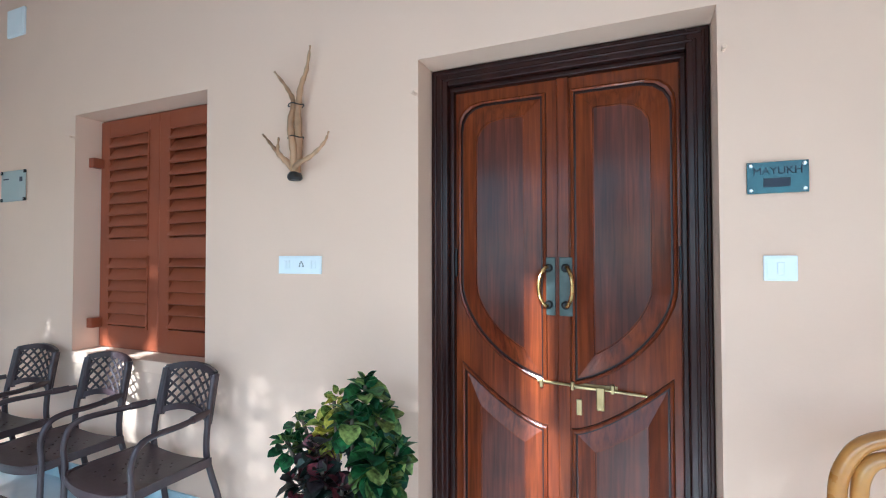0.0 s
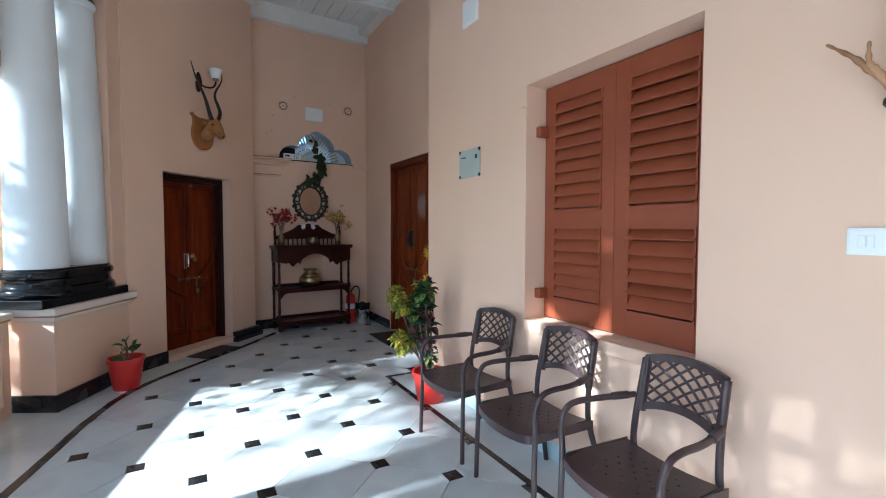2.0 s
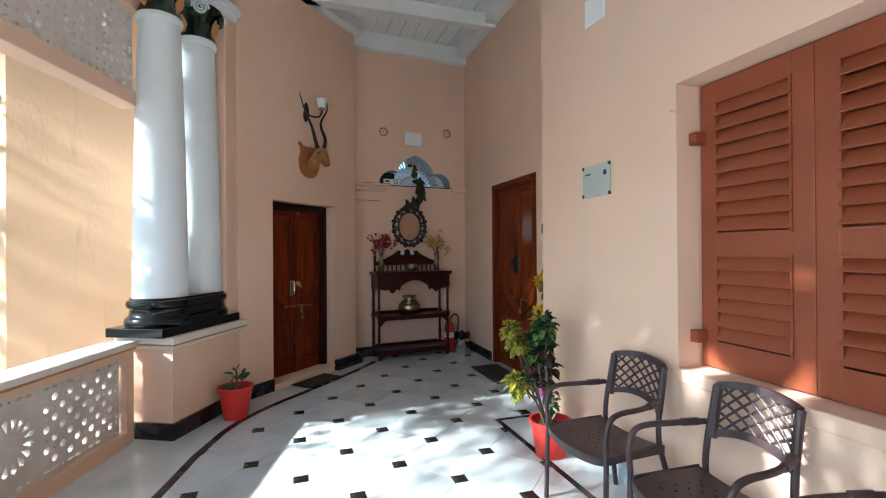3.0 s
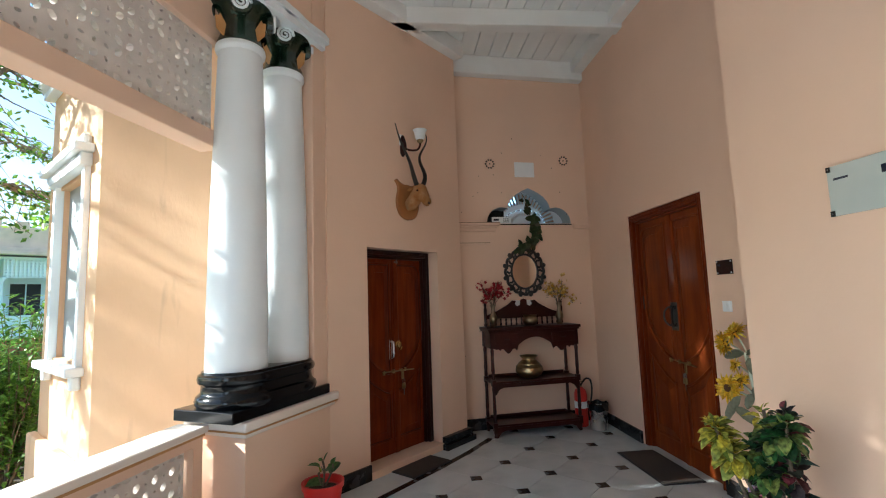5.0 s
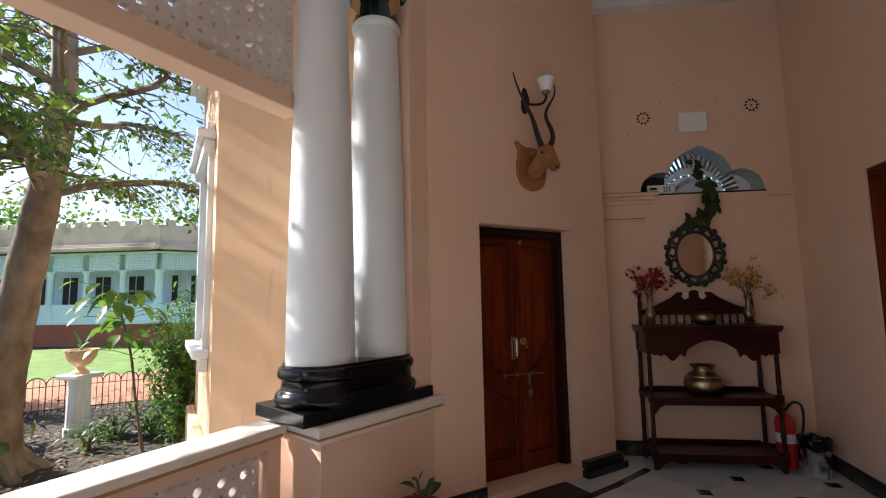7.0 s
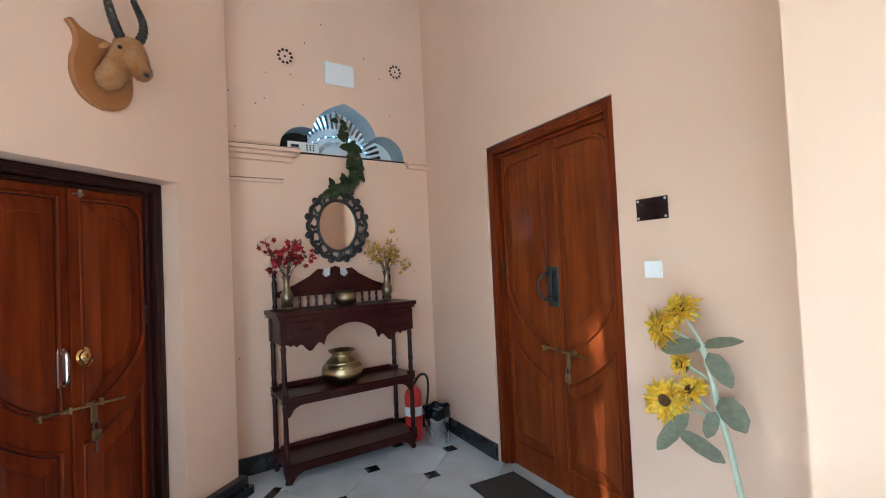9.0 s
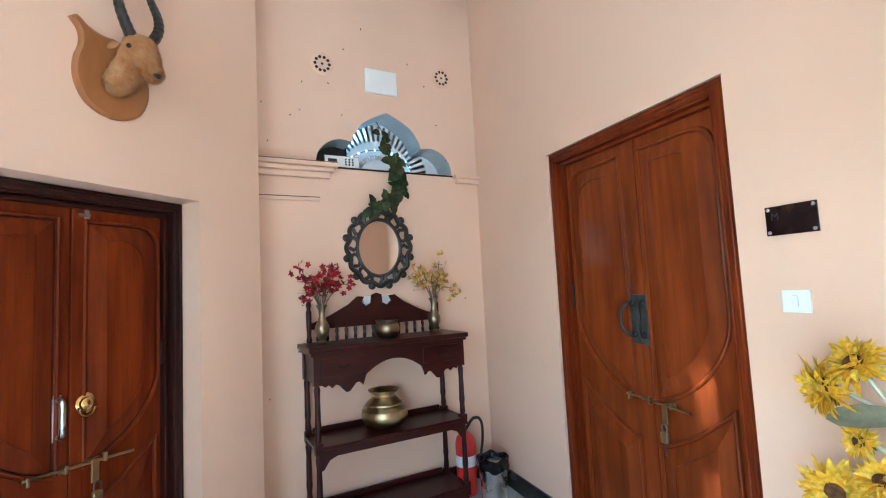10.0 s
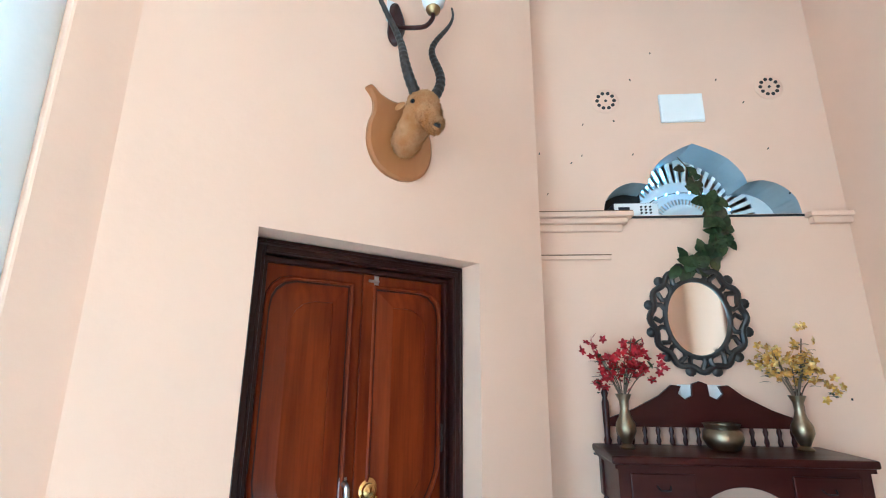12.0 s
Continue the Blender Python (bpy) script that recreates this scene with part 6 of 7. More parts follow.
# ---- ivy hanging from the opening to the mirror ----
ivy = thing("ivy_garland", M_END, "artificial dark green ivy trailing down to the mirror", "garland")
line = smooth_line([(1.05, 0.12, 3.01), (1.08, 0.05, 2.88), (1.09, -0.03, 2.70), (1.11, -0.075, 2.58), (1.17, -0.05, 2.46), (1.15, -0.035, 2.36), (1.05, -0.035, 2.28), (0.93, -0.04, 2.24)], 6)
bm = bmesh.new()
tube(bm, line, 0.004, 5)
part("vine", bm, BARK, ivy)
bm = bmesh.new()
for i, p in enumerate(line):
    if i < 4:
        continue
    for j in range(3 if i > 14 else 1):
        a = rng.uniform(0, 6.28)
        leaf(bm, p + Vector((rng.gauss(0, 0.02), -abs(rng.gauss(0, 0.012)), rng.gauss(0, 0.02))), (math.cos(a), -0.45, math.sin(a) - 0.25), (0, -1, 0.3), rng.uniform(0.05, 0.10), rng.uniform(0.05, 0.085), 0.4)
tagged(part("foliage", bm, IVY, ivy, "", True), kind="stuff")

# ---- fire extinguisher and bin in the corner ----
fx = thing("fire_extinguisher", pose(-8.33, 2.17, 0), "red fire extinguisher standing in the corner", "extinguisher")
part("cylinder", lathed([(0.07, 0), (0.078, 0.01), (0.078, 0.38), (0.066, 0.43), (0.035, 0.46), (0.025, 0.47)], 28), RED_PLASTIC, fx, "red enamelled cylinder", True)
part("label_band", lathed([(0.0785, 0.22), (0.0795, 0.221), (0.0795, 0.30), (0.0785, 0.301)], 28), WHITE_PLASTIC, fx, "white label band", True)
bm = lathed([(0.024, 0.465), (0.022, 0.50), (0.012, 0.51)], 14)
box(bm, -0.012, -0.09, 0.505, 0.012, 0.03, 0.515)
box(bm, -0.012, -0.09, 0.53, 0.012, 0.03, 0.54)
part("valve", bm, BRASS_OLD, fx, "valve with squeeze lever")
bm = bmesh.new()
tube(bm, smooth_line([(0.02, 0, 0.49), (0.04, 0.06, 0.57), (0.05, 0.12, 0.55), (0.05, 0.13, 0.42), (0.05, 0.10, 0.25), (0.06, 0.085, 0.12)]), 0.011, 8)
part("hose", bm, RUBBER, fx, "black rubber hose", True)
bn = thing("waste_bin", pose(-8.15, 2.31, 0) @ Matrix.Diagonal((1.08, 1.08, 1.1, 1)), "steel waste bin with a black bag over its rim", "bin")
part("bin_body", lathed([(0.085, 0), (0.088, 0.004), (0.10, 0.24), (0.103, 0.25)], 28), STEEL, bn, "brushed steel bin body", True)
bm = bmesh.new()
n = 36
rings = [[bm.verts.new(((r + 0.006 * math.sin(9 * a + 3 * z * 10)) * math.cos(a), (r + 0.006 * math.sin(9 * a + 3 * z * 10)) * math.sin(a), z + 0.01 * math.sin(5 * a))) for a in (2 * math.pi * i / n for i in range(n))] for r, z in ((0.106, 0.205), (0.112, 0.24), (0.112, 0.275), (0.10, 0.285), (0.085, 0.27), (0.08, 0.20))]
for a, b in zip(rings, rings[1:]):
    for i in range(n):
        bm.faces.new((a[i], a[(i + 1) % n], b[(i + 1) % n], b[i]))
part("bin_bag", bm, GLOSS_BLACK, bn, "crumpled black bin bag", True)

# ---- door mats ----
def mat_on_floor(m, w, d, mat, label):
    t = thing("door_mat", m, label, "mat", "door mats")
    part("woven_top", boxed(-w / 2, -d / 2, 0.004, w / 2, d / 2, 0.016, bevel=0.004), mat, t)
    bm = bmesh.new()
    e = 0.02
    for a in ((-w / 2 - e, -d / 2 - e, w / 2 + e, -d / 2), (-w / 2 - e, d / 2, w / 2 + e, d / 2 + e), (-w / 2 - e, -d / 2, -w / 2, d / 2), (w / 2, -d / 2, w / 2 + e, d / 2)):
        box(bm, a[0], a[1], 0.004, a[2], a[3], 0.012)
    part("border", bm, RUBBER, t, "flat rubber border")


mat_on_floor(pose(-6.88, 2.31, 0), 0.80, 0.34, COIR, "dark brown coir mat before the recess door")
mat_on_floor(M_LEFT @ pose(0.98, -0.16, 0), 0.52, 0.26, COIR, "small dark mat before the diagonal door")

# ---- rattan chair beside the main door ----
RATTAN = material("varnished_rattan", (0.38, 0.16, 0.03), (0.55, 0.27, 0.06), 0.3, scale=9, stretch=(1, 1, 1), bump=0.1, fine=30, coat=0.5, stain=(0.25, 0.09, 0.02), stain_amount=0.6, stain_scale=8)
ra = thing("rattan_chair", pose(0.78, 1.38, 0, 0, 0, -8), "honey-brown rattan cane chair with a rounded back", "chair")
for r, w in ((0.36, 0.022), (0.315, 0.02)):
    bm = bmesh.new()
    tube(bm, smooth_line([(-r, 0.12, 0.0), (-r, 0.12, 0.5), (-r, 0.13, 0.80), (-r * 0.95, 0.14, 0.95), (-r * 0.7, 0.15, 1.04 - (0.36 - r)), (0, 0.16, 1.06 - (0.36 - r)), (r * 0.7, 0.15, 1.04 - (0.36 - r)), (r * 0.95, 0.14, 0.95), (r, 0.13, 0.80), (r, 0.12, 0.5), (r, 0.12, 0)]), w, 10)
    part("back_hoop", bm, RATTAN, ra, "bent rattan hoop", True)
for k in range(5):
    bm = bmesh.new()
    a = -0.22 + 0.11 * k
    tube(bm, [(a, 0.14, 0.45), (a * 1.1, 0.15, 1.0 - 0.4 * a * a)], 0.011, 8)
    part("back_cane", bm, RATTAN, ra, "", True)
bm = bmesh.new()
tube(bm, [(0.17 * math.cos(t), 0.135, 0.82 + 0.14 * math.sin(t)) for t in (2 * math.pi * i / 24 for i in range(26))], 0.013, 8)
part("back_ring", bm, RATTAN, ra, "", True)
part("seat", boxed(-0.33, -0.38, 0.40, 0.33, 0.13, 0.45, bevel=0.02), RATTAN, ra, "woven cane seat")
for x in (-0.31, 0.31):
    bm = bmesh.new()
    tube(bm, smooth_line([(x, -0.36, 0), (x, -0.36, 0.45), (x, -0.33, 0.62), (x, -0.15, 0.67), (x * 1.08, 0.12, 0.70)]), 0.02, 10)
    part("front_leg_and_arm", bm, RATTAN, ra, "", True)


# ---- the wing of the house outside ----
WC, WD = Vector((-6.9, -2.69)), Vector((-8.30, -4.09))
wing = thing("house_wing", pose(0, 0, 0), "orange-peach rendered wing of the house outside the veranda", "building")
part("wall", boxed(-7.2, -2.69, -0.6, -6.9, -0.6, 4.9), PEACH_OUT, wing, "weathered orange-peach render")
M_FACET = along(WD, WC)
facet_len = (WC - WD).length
part("wall", wall_shell(facet_len, -0.6, 4.9, 0.28, [(0.50, 1.58, 1.15, 2.95)]), PEACH_OUT, wing, "sunlit angled wall of the bay", m=M_FACET)
part("wall", boxed(-12.0, -4.09, -0.6, -8.30, -3.8, 4.9), PEACH_OUT, wing)
bm = boxed(-0.05, -0.10, 4.12, facet_len + 0.04, 0.0, 4.2, bevel=0.01)
box(bm, -0.05, -0.17, 4.2, facet_len + 0.07, 0.0, 4.28, bevel=0.01)
part("cornice", bm, WHITE, wing, "white moulded cornice", m=M_FACET)
part("base_moulding", boxed(-0.05, -0.09, -0.6, facet_len + 0.05, 0.0, 0.32, bevel=0.02), PEACH_OUT, wing, m=M_FACET)
part("base_moulding", boxed(-6.9, -2.75, -0.6, -6.82, -0.9, 0.30, bevel=0.02), PEACH_OUT, wing)
ww = part("window_frame", boxed(0.42, -0.05, 1.12, 0.52, 0.03, 3.0, bevel=0.008), WHITE, wing, "white moulded window surround", m=M_FACET)
part("window_jamb", boxed(1.56, -0.05, 1.12, 1.66, 0.03, 3.0, bevel=0.008), WHITE, ww)
bm = boxed(0.36, -0.10, 2.98, 1.72, 0.0, 3.10, bevel=0.01)
box(bm, 0.30, -0.16, 3.10, 1.78, 0.0, 3.18, bevel=0.012)
box(bm, 0.40, -0.08, 3.18, 1.68, 0.0, 3.30, bevel=0.03)
part("window_hood", bm, WHITE, ww, "white moulded hood")
bm = boxed(0.34, -0.14, 1.05, 1.74, 0.0, 1.13, bevel=0.012)
box(bm, 0.42, -0.08, 0.92, 0.54, 0.0, 1.05, bevel=0.02)
box(bm, 1.54, -0.08, 0.92, 1.66, 0.0, 1.05, bevel=0.02)
part("window_sill", bm, WHITE, ww, "white window sill on brackets")
part("shutter", boxed(0.52, 0.08, 1.15, 1.56, 0.12, 2.95), PALE_GREY_BLUE, wing, "grey-blue closed shutters", m=M_FACET)

# ---- garden ground ----
LITTER = material("leaf_litter", (0.022, 0.017, 0.011), (0.065, 0.05, 0.028), 0.95, scale=9, bump=0.8, fine=35, stain=(0.025, 0.03, 0.015), stain_amount=0.7, stain_scale=1.3, detail=12)
LAWN = material("lawn_grass", (0.10, 0.20, 0.03), (0.20, 0.32, 0.06), 0.9, scale=3, bump=0.6, fine=60, stain=(0.12, 0.16, 0.04), stain_amount=0.5, stain_scale=0.4)
RED_EARTH = material("red_earth_path", (0.42, 0.18, 0.09), (0.50, 0.24, 0.13), 0.95, scale=2, bump=0.4, fine=40, stain=(0.34, 0.15, 0.08), stain_scale=0.6)
structure(part("ground", boxed(-400, -400, -1.2, 400, 400, -0.55), LITTER), "dark garden soil under fallen leaves", "ground")
FENCE_A, FENCE_D, FENCE_N = Vector((-9.76, -10.27)), Vector((-0.65, 0.76)).normalized(), Vector((-0.76, -0.65)).normalized()
strip = lambda a, b, n0, n1: [tuple(FENCE_A + FENCE_D * u + FENCE_N * v) for u, v in ((a, n0), (b, n0), (b, n1), (a, n1))]
structure(part("path", prismed(strip(-40, 25, 0.5, 5.2), -0.7, -0.54), RED_EARTH), "red earth garden path", "path")
structure(part("lawn", prismed(strip(-40, 25, 5.2, 16), -0.7, -0.535), LAWN), "sunlit green lawn", "lawn")
bm = bmesh.new()
r2 = random.Random(3)
for k in range(5200):
    x, y = r2.uniform(-13, -4.5), r2.uniform(-11, -2.2)
    a = r2.uniform(0, 6.28)
    L = r2.uniform(0.03, 0.07)
    d, p = Vector((math.cos(a), math.sin(a), r2.uniform(-0.2, 0.3))) * L, Vector((-math.sin(a), math.cos(a), r2.uniform(-0.3, 0.3))) * L * 0.45
    c = Vector((x, y, -0.54 + r2.uniform(0, 0.03)))
    v = [bm.verts.new(c + q) for q in (-d, p, d, -p)]
    bm.faces.new(v)
DEAD_LEAF = leafy("fallen_leaf", (0.20, 0.12, 0.06), (0.32, 0.24, 0.15), (0.10, 0.07, 0.04), 0.1)
tagged(part("fallen_leaves", bm, DEAD_LEAF), "scattered dry brown fallen leaves", "leaves", kind="stuff")

# ---- hooped wire fence ----
RUSTY = material("dark_wire", (0.06, 0.045, 0.035), (0.12, 0.08, 0.05), 0.7, 0.3, scale=20, bump=0.2)
fence = thing("wire_fence", pose(FENCE_A.x, FENCE_A.y, -0.55, 0, 0, math.degrees(math.atan2(FENCE_D.y, FENCE_D.x))), "low hooped dark wire fence along the path", "fence")
for k in range(26):
    x = -2.2 + 0.30 * k
    bm = bmesh.new()
    tube(bm, [(x, 0, -0.05), (x, 0, 0.55)] + [(x + 0.15 - 0.15 * math.cos(a), 0, 0.55 + 0.15 * math.sin(a)) for a in (math.pi * i / 8 for i in range(1, 8))] + [(x + 0.30, 0, 0.55), (x + 0.30, 0, -0.05)], 0.010, 5)
    part("hoop", bm, RUSTY, fence)
    for dx in (0.1, 0.2):
        bm = bmesh.new()
        tube(bm, [(x + dx, 0.012, -0.05), (x + dx, 0.012, 0.66)], 0.007, 5)
        part("upright", bm, RUSTY, fence)
for z in (0.08, 0.52):
    bm = bmesh.new()
    tube(bm, [(-2.2, 0.02, z), (5.6, 0.02, z)], 0.007, 5)
    part("rail", bm, RUSTY, fence)

# ---- urn on a fluted pillar ----
urn = thing("urn_pillar", pose(-9.55, -7.45, -0.55), "white fluted garden pillar with a stone urn", "pillar")
bm = bmesh.new()
n = 48
rings = [[bm.verts.new((r * (1 - 0.07 * (i % 4 == 0)) * math.cos(2 * math.pi * i / n), r * (1 - 0.07 * (i % 4 == 0)) * math.sin(2 * math.pi * i / n), z)) for i in range(n)] for r, z in ((0.19, -0.05), (0.19, 0.12), (0.165, 0.13), (0.155, 0.90))]
for a, b in zip(rings, rings[1:]):
    for i in range(n):
        bm.faces.new((a[i], a[(i + 1) % n], b[(i + 1) % n], b[i]))
part("shaft", bm, WHITE, urn, "white fluted shaft")
part("cap", boxed(-0.23, -0.23, 0.90, 0.23, 0.23, 0.97, bevel=0.015), WHITE, urn)
part("urn", lathed([(0.12, 0.97), (0.13, 1.0), (0.07, 1.04), (0.06, 1.08), (0.15, 1.14), (0.21, 1.24), (0.22, 1.32), (0.25, 1.36), (0.21, 1.36), (0.17, 1.30)], 28), PEACH_OUT, urn, "peach stone urn", True)
bm = bmesh.new()
rosette(bm, (0, 0, 1.42), 14, 0.34, 0.05, axis=(0, 0, 1), droop=0.3)
tagged(part("foliage", bm, LEAF_GREEN, urn, "", True), kind="stuff")

# ---- the big tree ----
TRUNK = material("grey_bark", (0.10, 0.075, 0.05), (0.24, 0.19, 0.14), 0.85, scale=5, stretch=(1, 1, 0.5), bump=0.5, fine=16, stain=(0.30, 0.28, 0.20), stain_amount=0.5, stain_scale=3)
TREE_LEAF = leafy("tree_leaf", (0.045, 0.12, 0.025), (0.10, 0.21, 0.03), (0.22, 0.32, 0.05), 0.5)
BUSH_LEAF = leafy("bush_leaf", (0.05, 0.13, 0.02), (0.10, 0.22, 0.03), (0.18, 0.30, 0.05), 0.4)
CORDYLINE = leafy("broad_dark_leaf", (0.02, 0.075, 0.015), (0.15, 0.02, 0.02), (0.18, 0.33, 0.04), 0.35)


def tree(m, trunk_line, trunk_r, limbs, label, leaf_size, seed, leaves_per_twig, mat, twigs=12):
    """trunk_line: points; limbs: (height share, direction, length, rise, and how many times as leafy)."""
    r = random.Random(seed)
    t = thing("tree", m, label, "tree", "garden trees")
    line = smooth_line(trunk_line, 6)
    n = len(line)
    bm = bmesh.new()
    tube(bm, line, [trunk_r * (1.0 - 0.62 * i / n) * (1 + 0.75 * max(0, 1 - i / 3.0) ** 2 + 0.04 * math.sin(i * 2.3)) for i in range(n)], 18)
    for k in range(6):
        a = k * 1.05 + 0.3
        tube(bm, smooth_line([line[3], line[1] + Vector((math.cos(a), math.sin(a), 0)) * trunk_r * 1.3, line[0] + Vector((math.cos(a), math.sin(a), 0)) * trunk_r * 3.2 + Vector((0, 0, -0.12))], 5), [trunk_r * 0.55 * (1 - 0.07 * i) for i in range(11)], 8)
    part("trunk", bm, TRUNK, t, "pale grey-brown bark with spreading roots", True)
    quads, corners = [], []
    bl = bmesh.new()
    for share, turn, length, rise, *dense in limbs:
        start = line[min(n - 1, int(share * (n - 1)))]
        d = Vector((math.cos(turn), math.sin(turn), 0))
        pts = [start]
        for i in range(1, 6):
            f = i / 5
            pts.append(start + d * length * f + Vector((r.gauss(0, 0.10), r.gauss(0, 0.10), rise * f - 0.25 * length * f * f * 0.6 + r.gauss(0, 0.06))))
        limb = smooth_line(pts, 3)
        r0 = trunk_r * (0.24 - 0.09 * share)
        tube(bl, limb, [r0 * (1 - 0.85 * i / len(limb)) + 0.006 for i in range(len(limb))], 7)
        for i in range(3, len(limb)):
            for j in range(twigs // 3):
                a = turn + r.choice((-1, 1)) * r.uniform(0.4, 1.5)
                L = r.uniform(0.5, 1.3)
                tw = [limb[i]]
                for q in range(1, 5):
                    f = q / 4
                    tw.append(limb[i] + Vector((math.cos(a) * L * f, math.sin(a) * L * f, 0.15 * L * f - 0.6 * L * f * f + r.gauss(0, 0.05))))
                tube(bl, tw, [0.014, 0.011, 0.008, 0.006, 0.003], 4)
                for q in range(leaves_per_twig * (dense[0] if dense else 1)):
                    f = r.uniform(0.15, 1.0) * 4
                    k = min(3, int(f))
                    c = tw[k].lerp(tw[k + 1], f - k) + Vector((r.gauss(0, 0.07), r.gauss(0, 0.07), r.gauss(-0.04, 0.07)))
                    b, e = r.uniform(0, 6.28), r.uniform(-1.2, 0.2)
                    S = leaf_size * r.uniform(0.7, 1.3)
                    u = Vector((math.cos(b) * math.cos(e), math.sin(b) * math.cos(e), math.sin(e))) * S
                    w = u.orthogonal().normalized() * (S * 0.26)
                    w.rotate(Matrix.Rotation(r.uniform(0, 6.28), 3, u))
                    base = len(corners)
                    corners.extend((c - u * 0.5, c + w - u * 0.05, c + u * 0.5, c - w - u * 0.05))
                    quads.append((base, base + 1, base + 2, base + 3))
    part("limb", bl, TRUNK, t, "spreading limbs and twigs", True)
    me = bpy.data.meshes.new("crown")
    me.from_pydata([tuple(c) for c in corners], [], quads)
    me.materials.append(mat)
    crown = new("crown", me)
    crown.parent = t
    tagged(crown, "open crown of small hanging leaves", kind="stuff")
    return t


BIG_LIMBS = [(0.50, 0.75, 4.2, 1.2), (0.50, 2.6, 3.4, 0.9), (0.55, -2.4, 4.0, 1.4), (0.56, -0.9, 5.0, 1.6), (0.60, 0.2, 5.2, 1.6), (0.62, 1.5, 4.0, 1.5), (0.64, 3.4, 4.2, 1.4), (0.66, -1.6, 5.0, 1.8), (0.70, -0.3, 5.4, 2.0), (0.72, 1.0, 4.4, 1.8), (0.75, 2.3, 4.0, 1.8), (0.78, -2.0, 4.6, 2.2), (0.80, 0.5, 4.8, 2.2), (0.85, 3.8, 3.8, 2.2), (0.88, -0.8, 4.6, 2.6), (0.92, 1.7, 3.6, 2.4), (0.96, 0.0, 3.8, 3.0), (0.98, -1.8, 3.6, 3.0), (1.0, 2.8, 3.2, 3.0), (0.58, -0.2, 5.6, 0.9), (0.68, -0.65, 5.8, 1.0), (0.54, 0.72, 3.7, 0.6)]
tree(pose(-8.0, -6.6, 0), [(0.06, -0.10, -0.65), (0.09, -0.07, 0.4), (0.03, 0.04, 1.6), (-0.07, 0.20, 3.0), (-0.15, 0.32, 4.3), (-0.1, 0.3, 5.8), (0.0, 0.3, 7.5)], 0.275, BIG_LIMBS, "large garden tree with a leaning pale trunk and leafy limbs", 0.10, 5, 13, TREE_LEAF)
# Two unseen trees added to dapple the sun; the first's dense limbs shade the columns.
tree(pose(-1.2, -8.6, 0), [(0, 0, -0.65), (0.05, 0, 1.0), (0.0, 0.1, 2.6), (0.1, 0, 4.2), (0.1, 0, 6.0)], 0.24, [(1.0, 3.08, 5.5, 2.4, 30), (1.0, 3.22, 5.4, 2.9, 30), (1.0, 3.10, 5.5, 3.4, 30), (1.0, 3.2, 5.6, 3.9, 30)] + [(0.5, a * 1.57 + 0.3, 3.2, 1.2 + 0.1 * a) for a in range(4)] + [(0.75, a * 1.6 + 0.8, 3.0, 1.8) for a in range(4)] + [(1.0, a * 1.25, 2.6, 2.4) for a in range(4)], "unseen leafy tree added to shade the sunlight", 0.12, 9, 1, TREE_LEAF)
tree(pose(4.2, -9.5, 0), [(0, 0, -0.65), (0.05, 0, 1.0), (0.0, 0.1, 2.6), (0.1, 0, 4.2), (0.1, 0, 6.0)], 0.22, [(0.5, a * 1.57, 3.4, 1.2 + 0.1 * a) for a in range(4)] + [(0.75, a * 1.6 + 0.6, 3.2, 1.8) for a in range(4)] + [(1.0, a * 1.25, 2.6, 2.4) for a in range(5)], "unseen leafy tree added to shade the sunlight", 0.12, 10, 1, TREE_LEAF)


def bush(m, radius, height, count, leaf_len, leaf_wide, mat, label, seed, stems=14):
    r = random.Random(seed)
    b = thing("bush", m, label, "bush", "garden bushes")
    bs, bl = bmesh.new(), bmesh.new()
    for k in range(stems):
        a, e = r.uniform(0, 6.28), r.uniform(0.2, 1.0)
        end = Vector((math.cos(a) * radius * e, math.sin(a) * radius * e, height * r.uniform(0.55, 1.05) * (1.1 - 0.35 * e)))
        line = smooth_line([(end.x * 0.1, end.y * 0.1, -0.05), (end.x * 0.45, end.y * 0.45, end.z * 0.55), end], 6)
        tube(bs, line, [0.016 - 0.001 * i for i in range(len(line))], 5)
        for q in range(count // stems):
            c = line[r.randrange(3, len(line))] + Vector((r.gauss(0, 0.10), r.gauss(0, 0.10), r.gauss(0, 0.09)))
            t = r.uniform(0, 6.28)
            leaf(bl, c, (math.cos(t), math.sin(t), r.uniform(-0.3, 0.7)), (0, 0, 1), leaf_len * r.uniform(0.6, 1.2), leaf_wide * r.uniform(0.7, 1.2), r.uniform(0.2, 0.8))
    part("stem", bs, BARK, b)
    part("foliage", bl, mat, b, "", False)


bush(pose(-9.55, -5.3, -0.55), 0.75, 2.2, 2000, 0.12, 0.05, BUSH_LEAF, "dense green shrub beside the house wing", 21, 26)
bush(pose(-10.4, -5.9, -0.55), 0.8, 2.4, 1600, 0.14, 0.06, BUSH_LEAF, "tall green shrub near the house wing", 22, 22)
bush(pose(-10.2, -12.1, -0.55), 1.25, 2.1, 3200, 0.15, 0.065, BUSH_LEAF, "broad sunlit green shrub by the path", 23, 36)
bush(pose(-9.75, -11.0, -0.55), 0.9, 1.7, 1800, 0.15, 0.065, BUSH_LEAF, "rounded green shrub at the fence", 24, 26)
bush(pose(-9.8, -13.8, -0.55), 1.6, 2.5, 3000, 0.17, 0.075, BUSH_LEAF, "large green shrub beyond the fence", 25, 36)
bush(pose(-8.3, -11.8, -0.55), 1.1, 1.5, 1800, 0.17, 0.075, BUSH_LEAF, "green shrub beside the path", 31, 26)
bush(pose(-7.0, -7.1, -0.55), 0.75, 0.75, 200, 0.38, 0.10, CORDYLINE, "low broad-leaved plant with dark and red leaves", 26, 16)
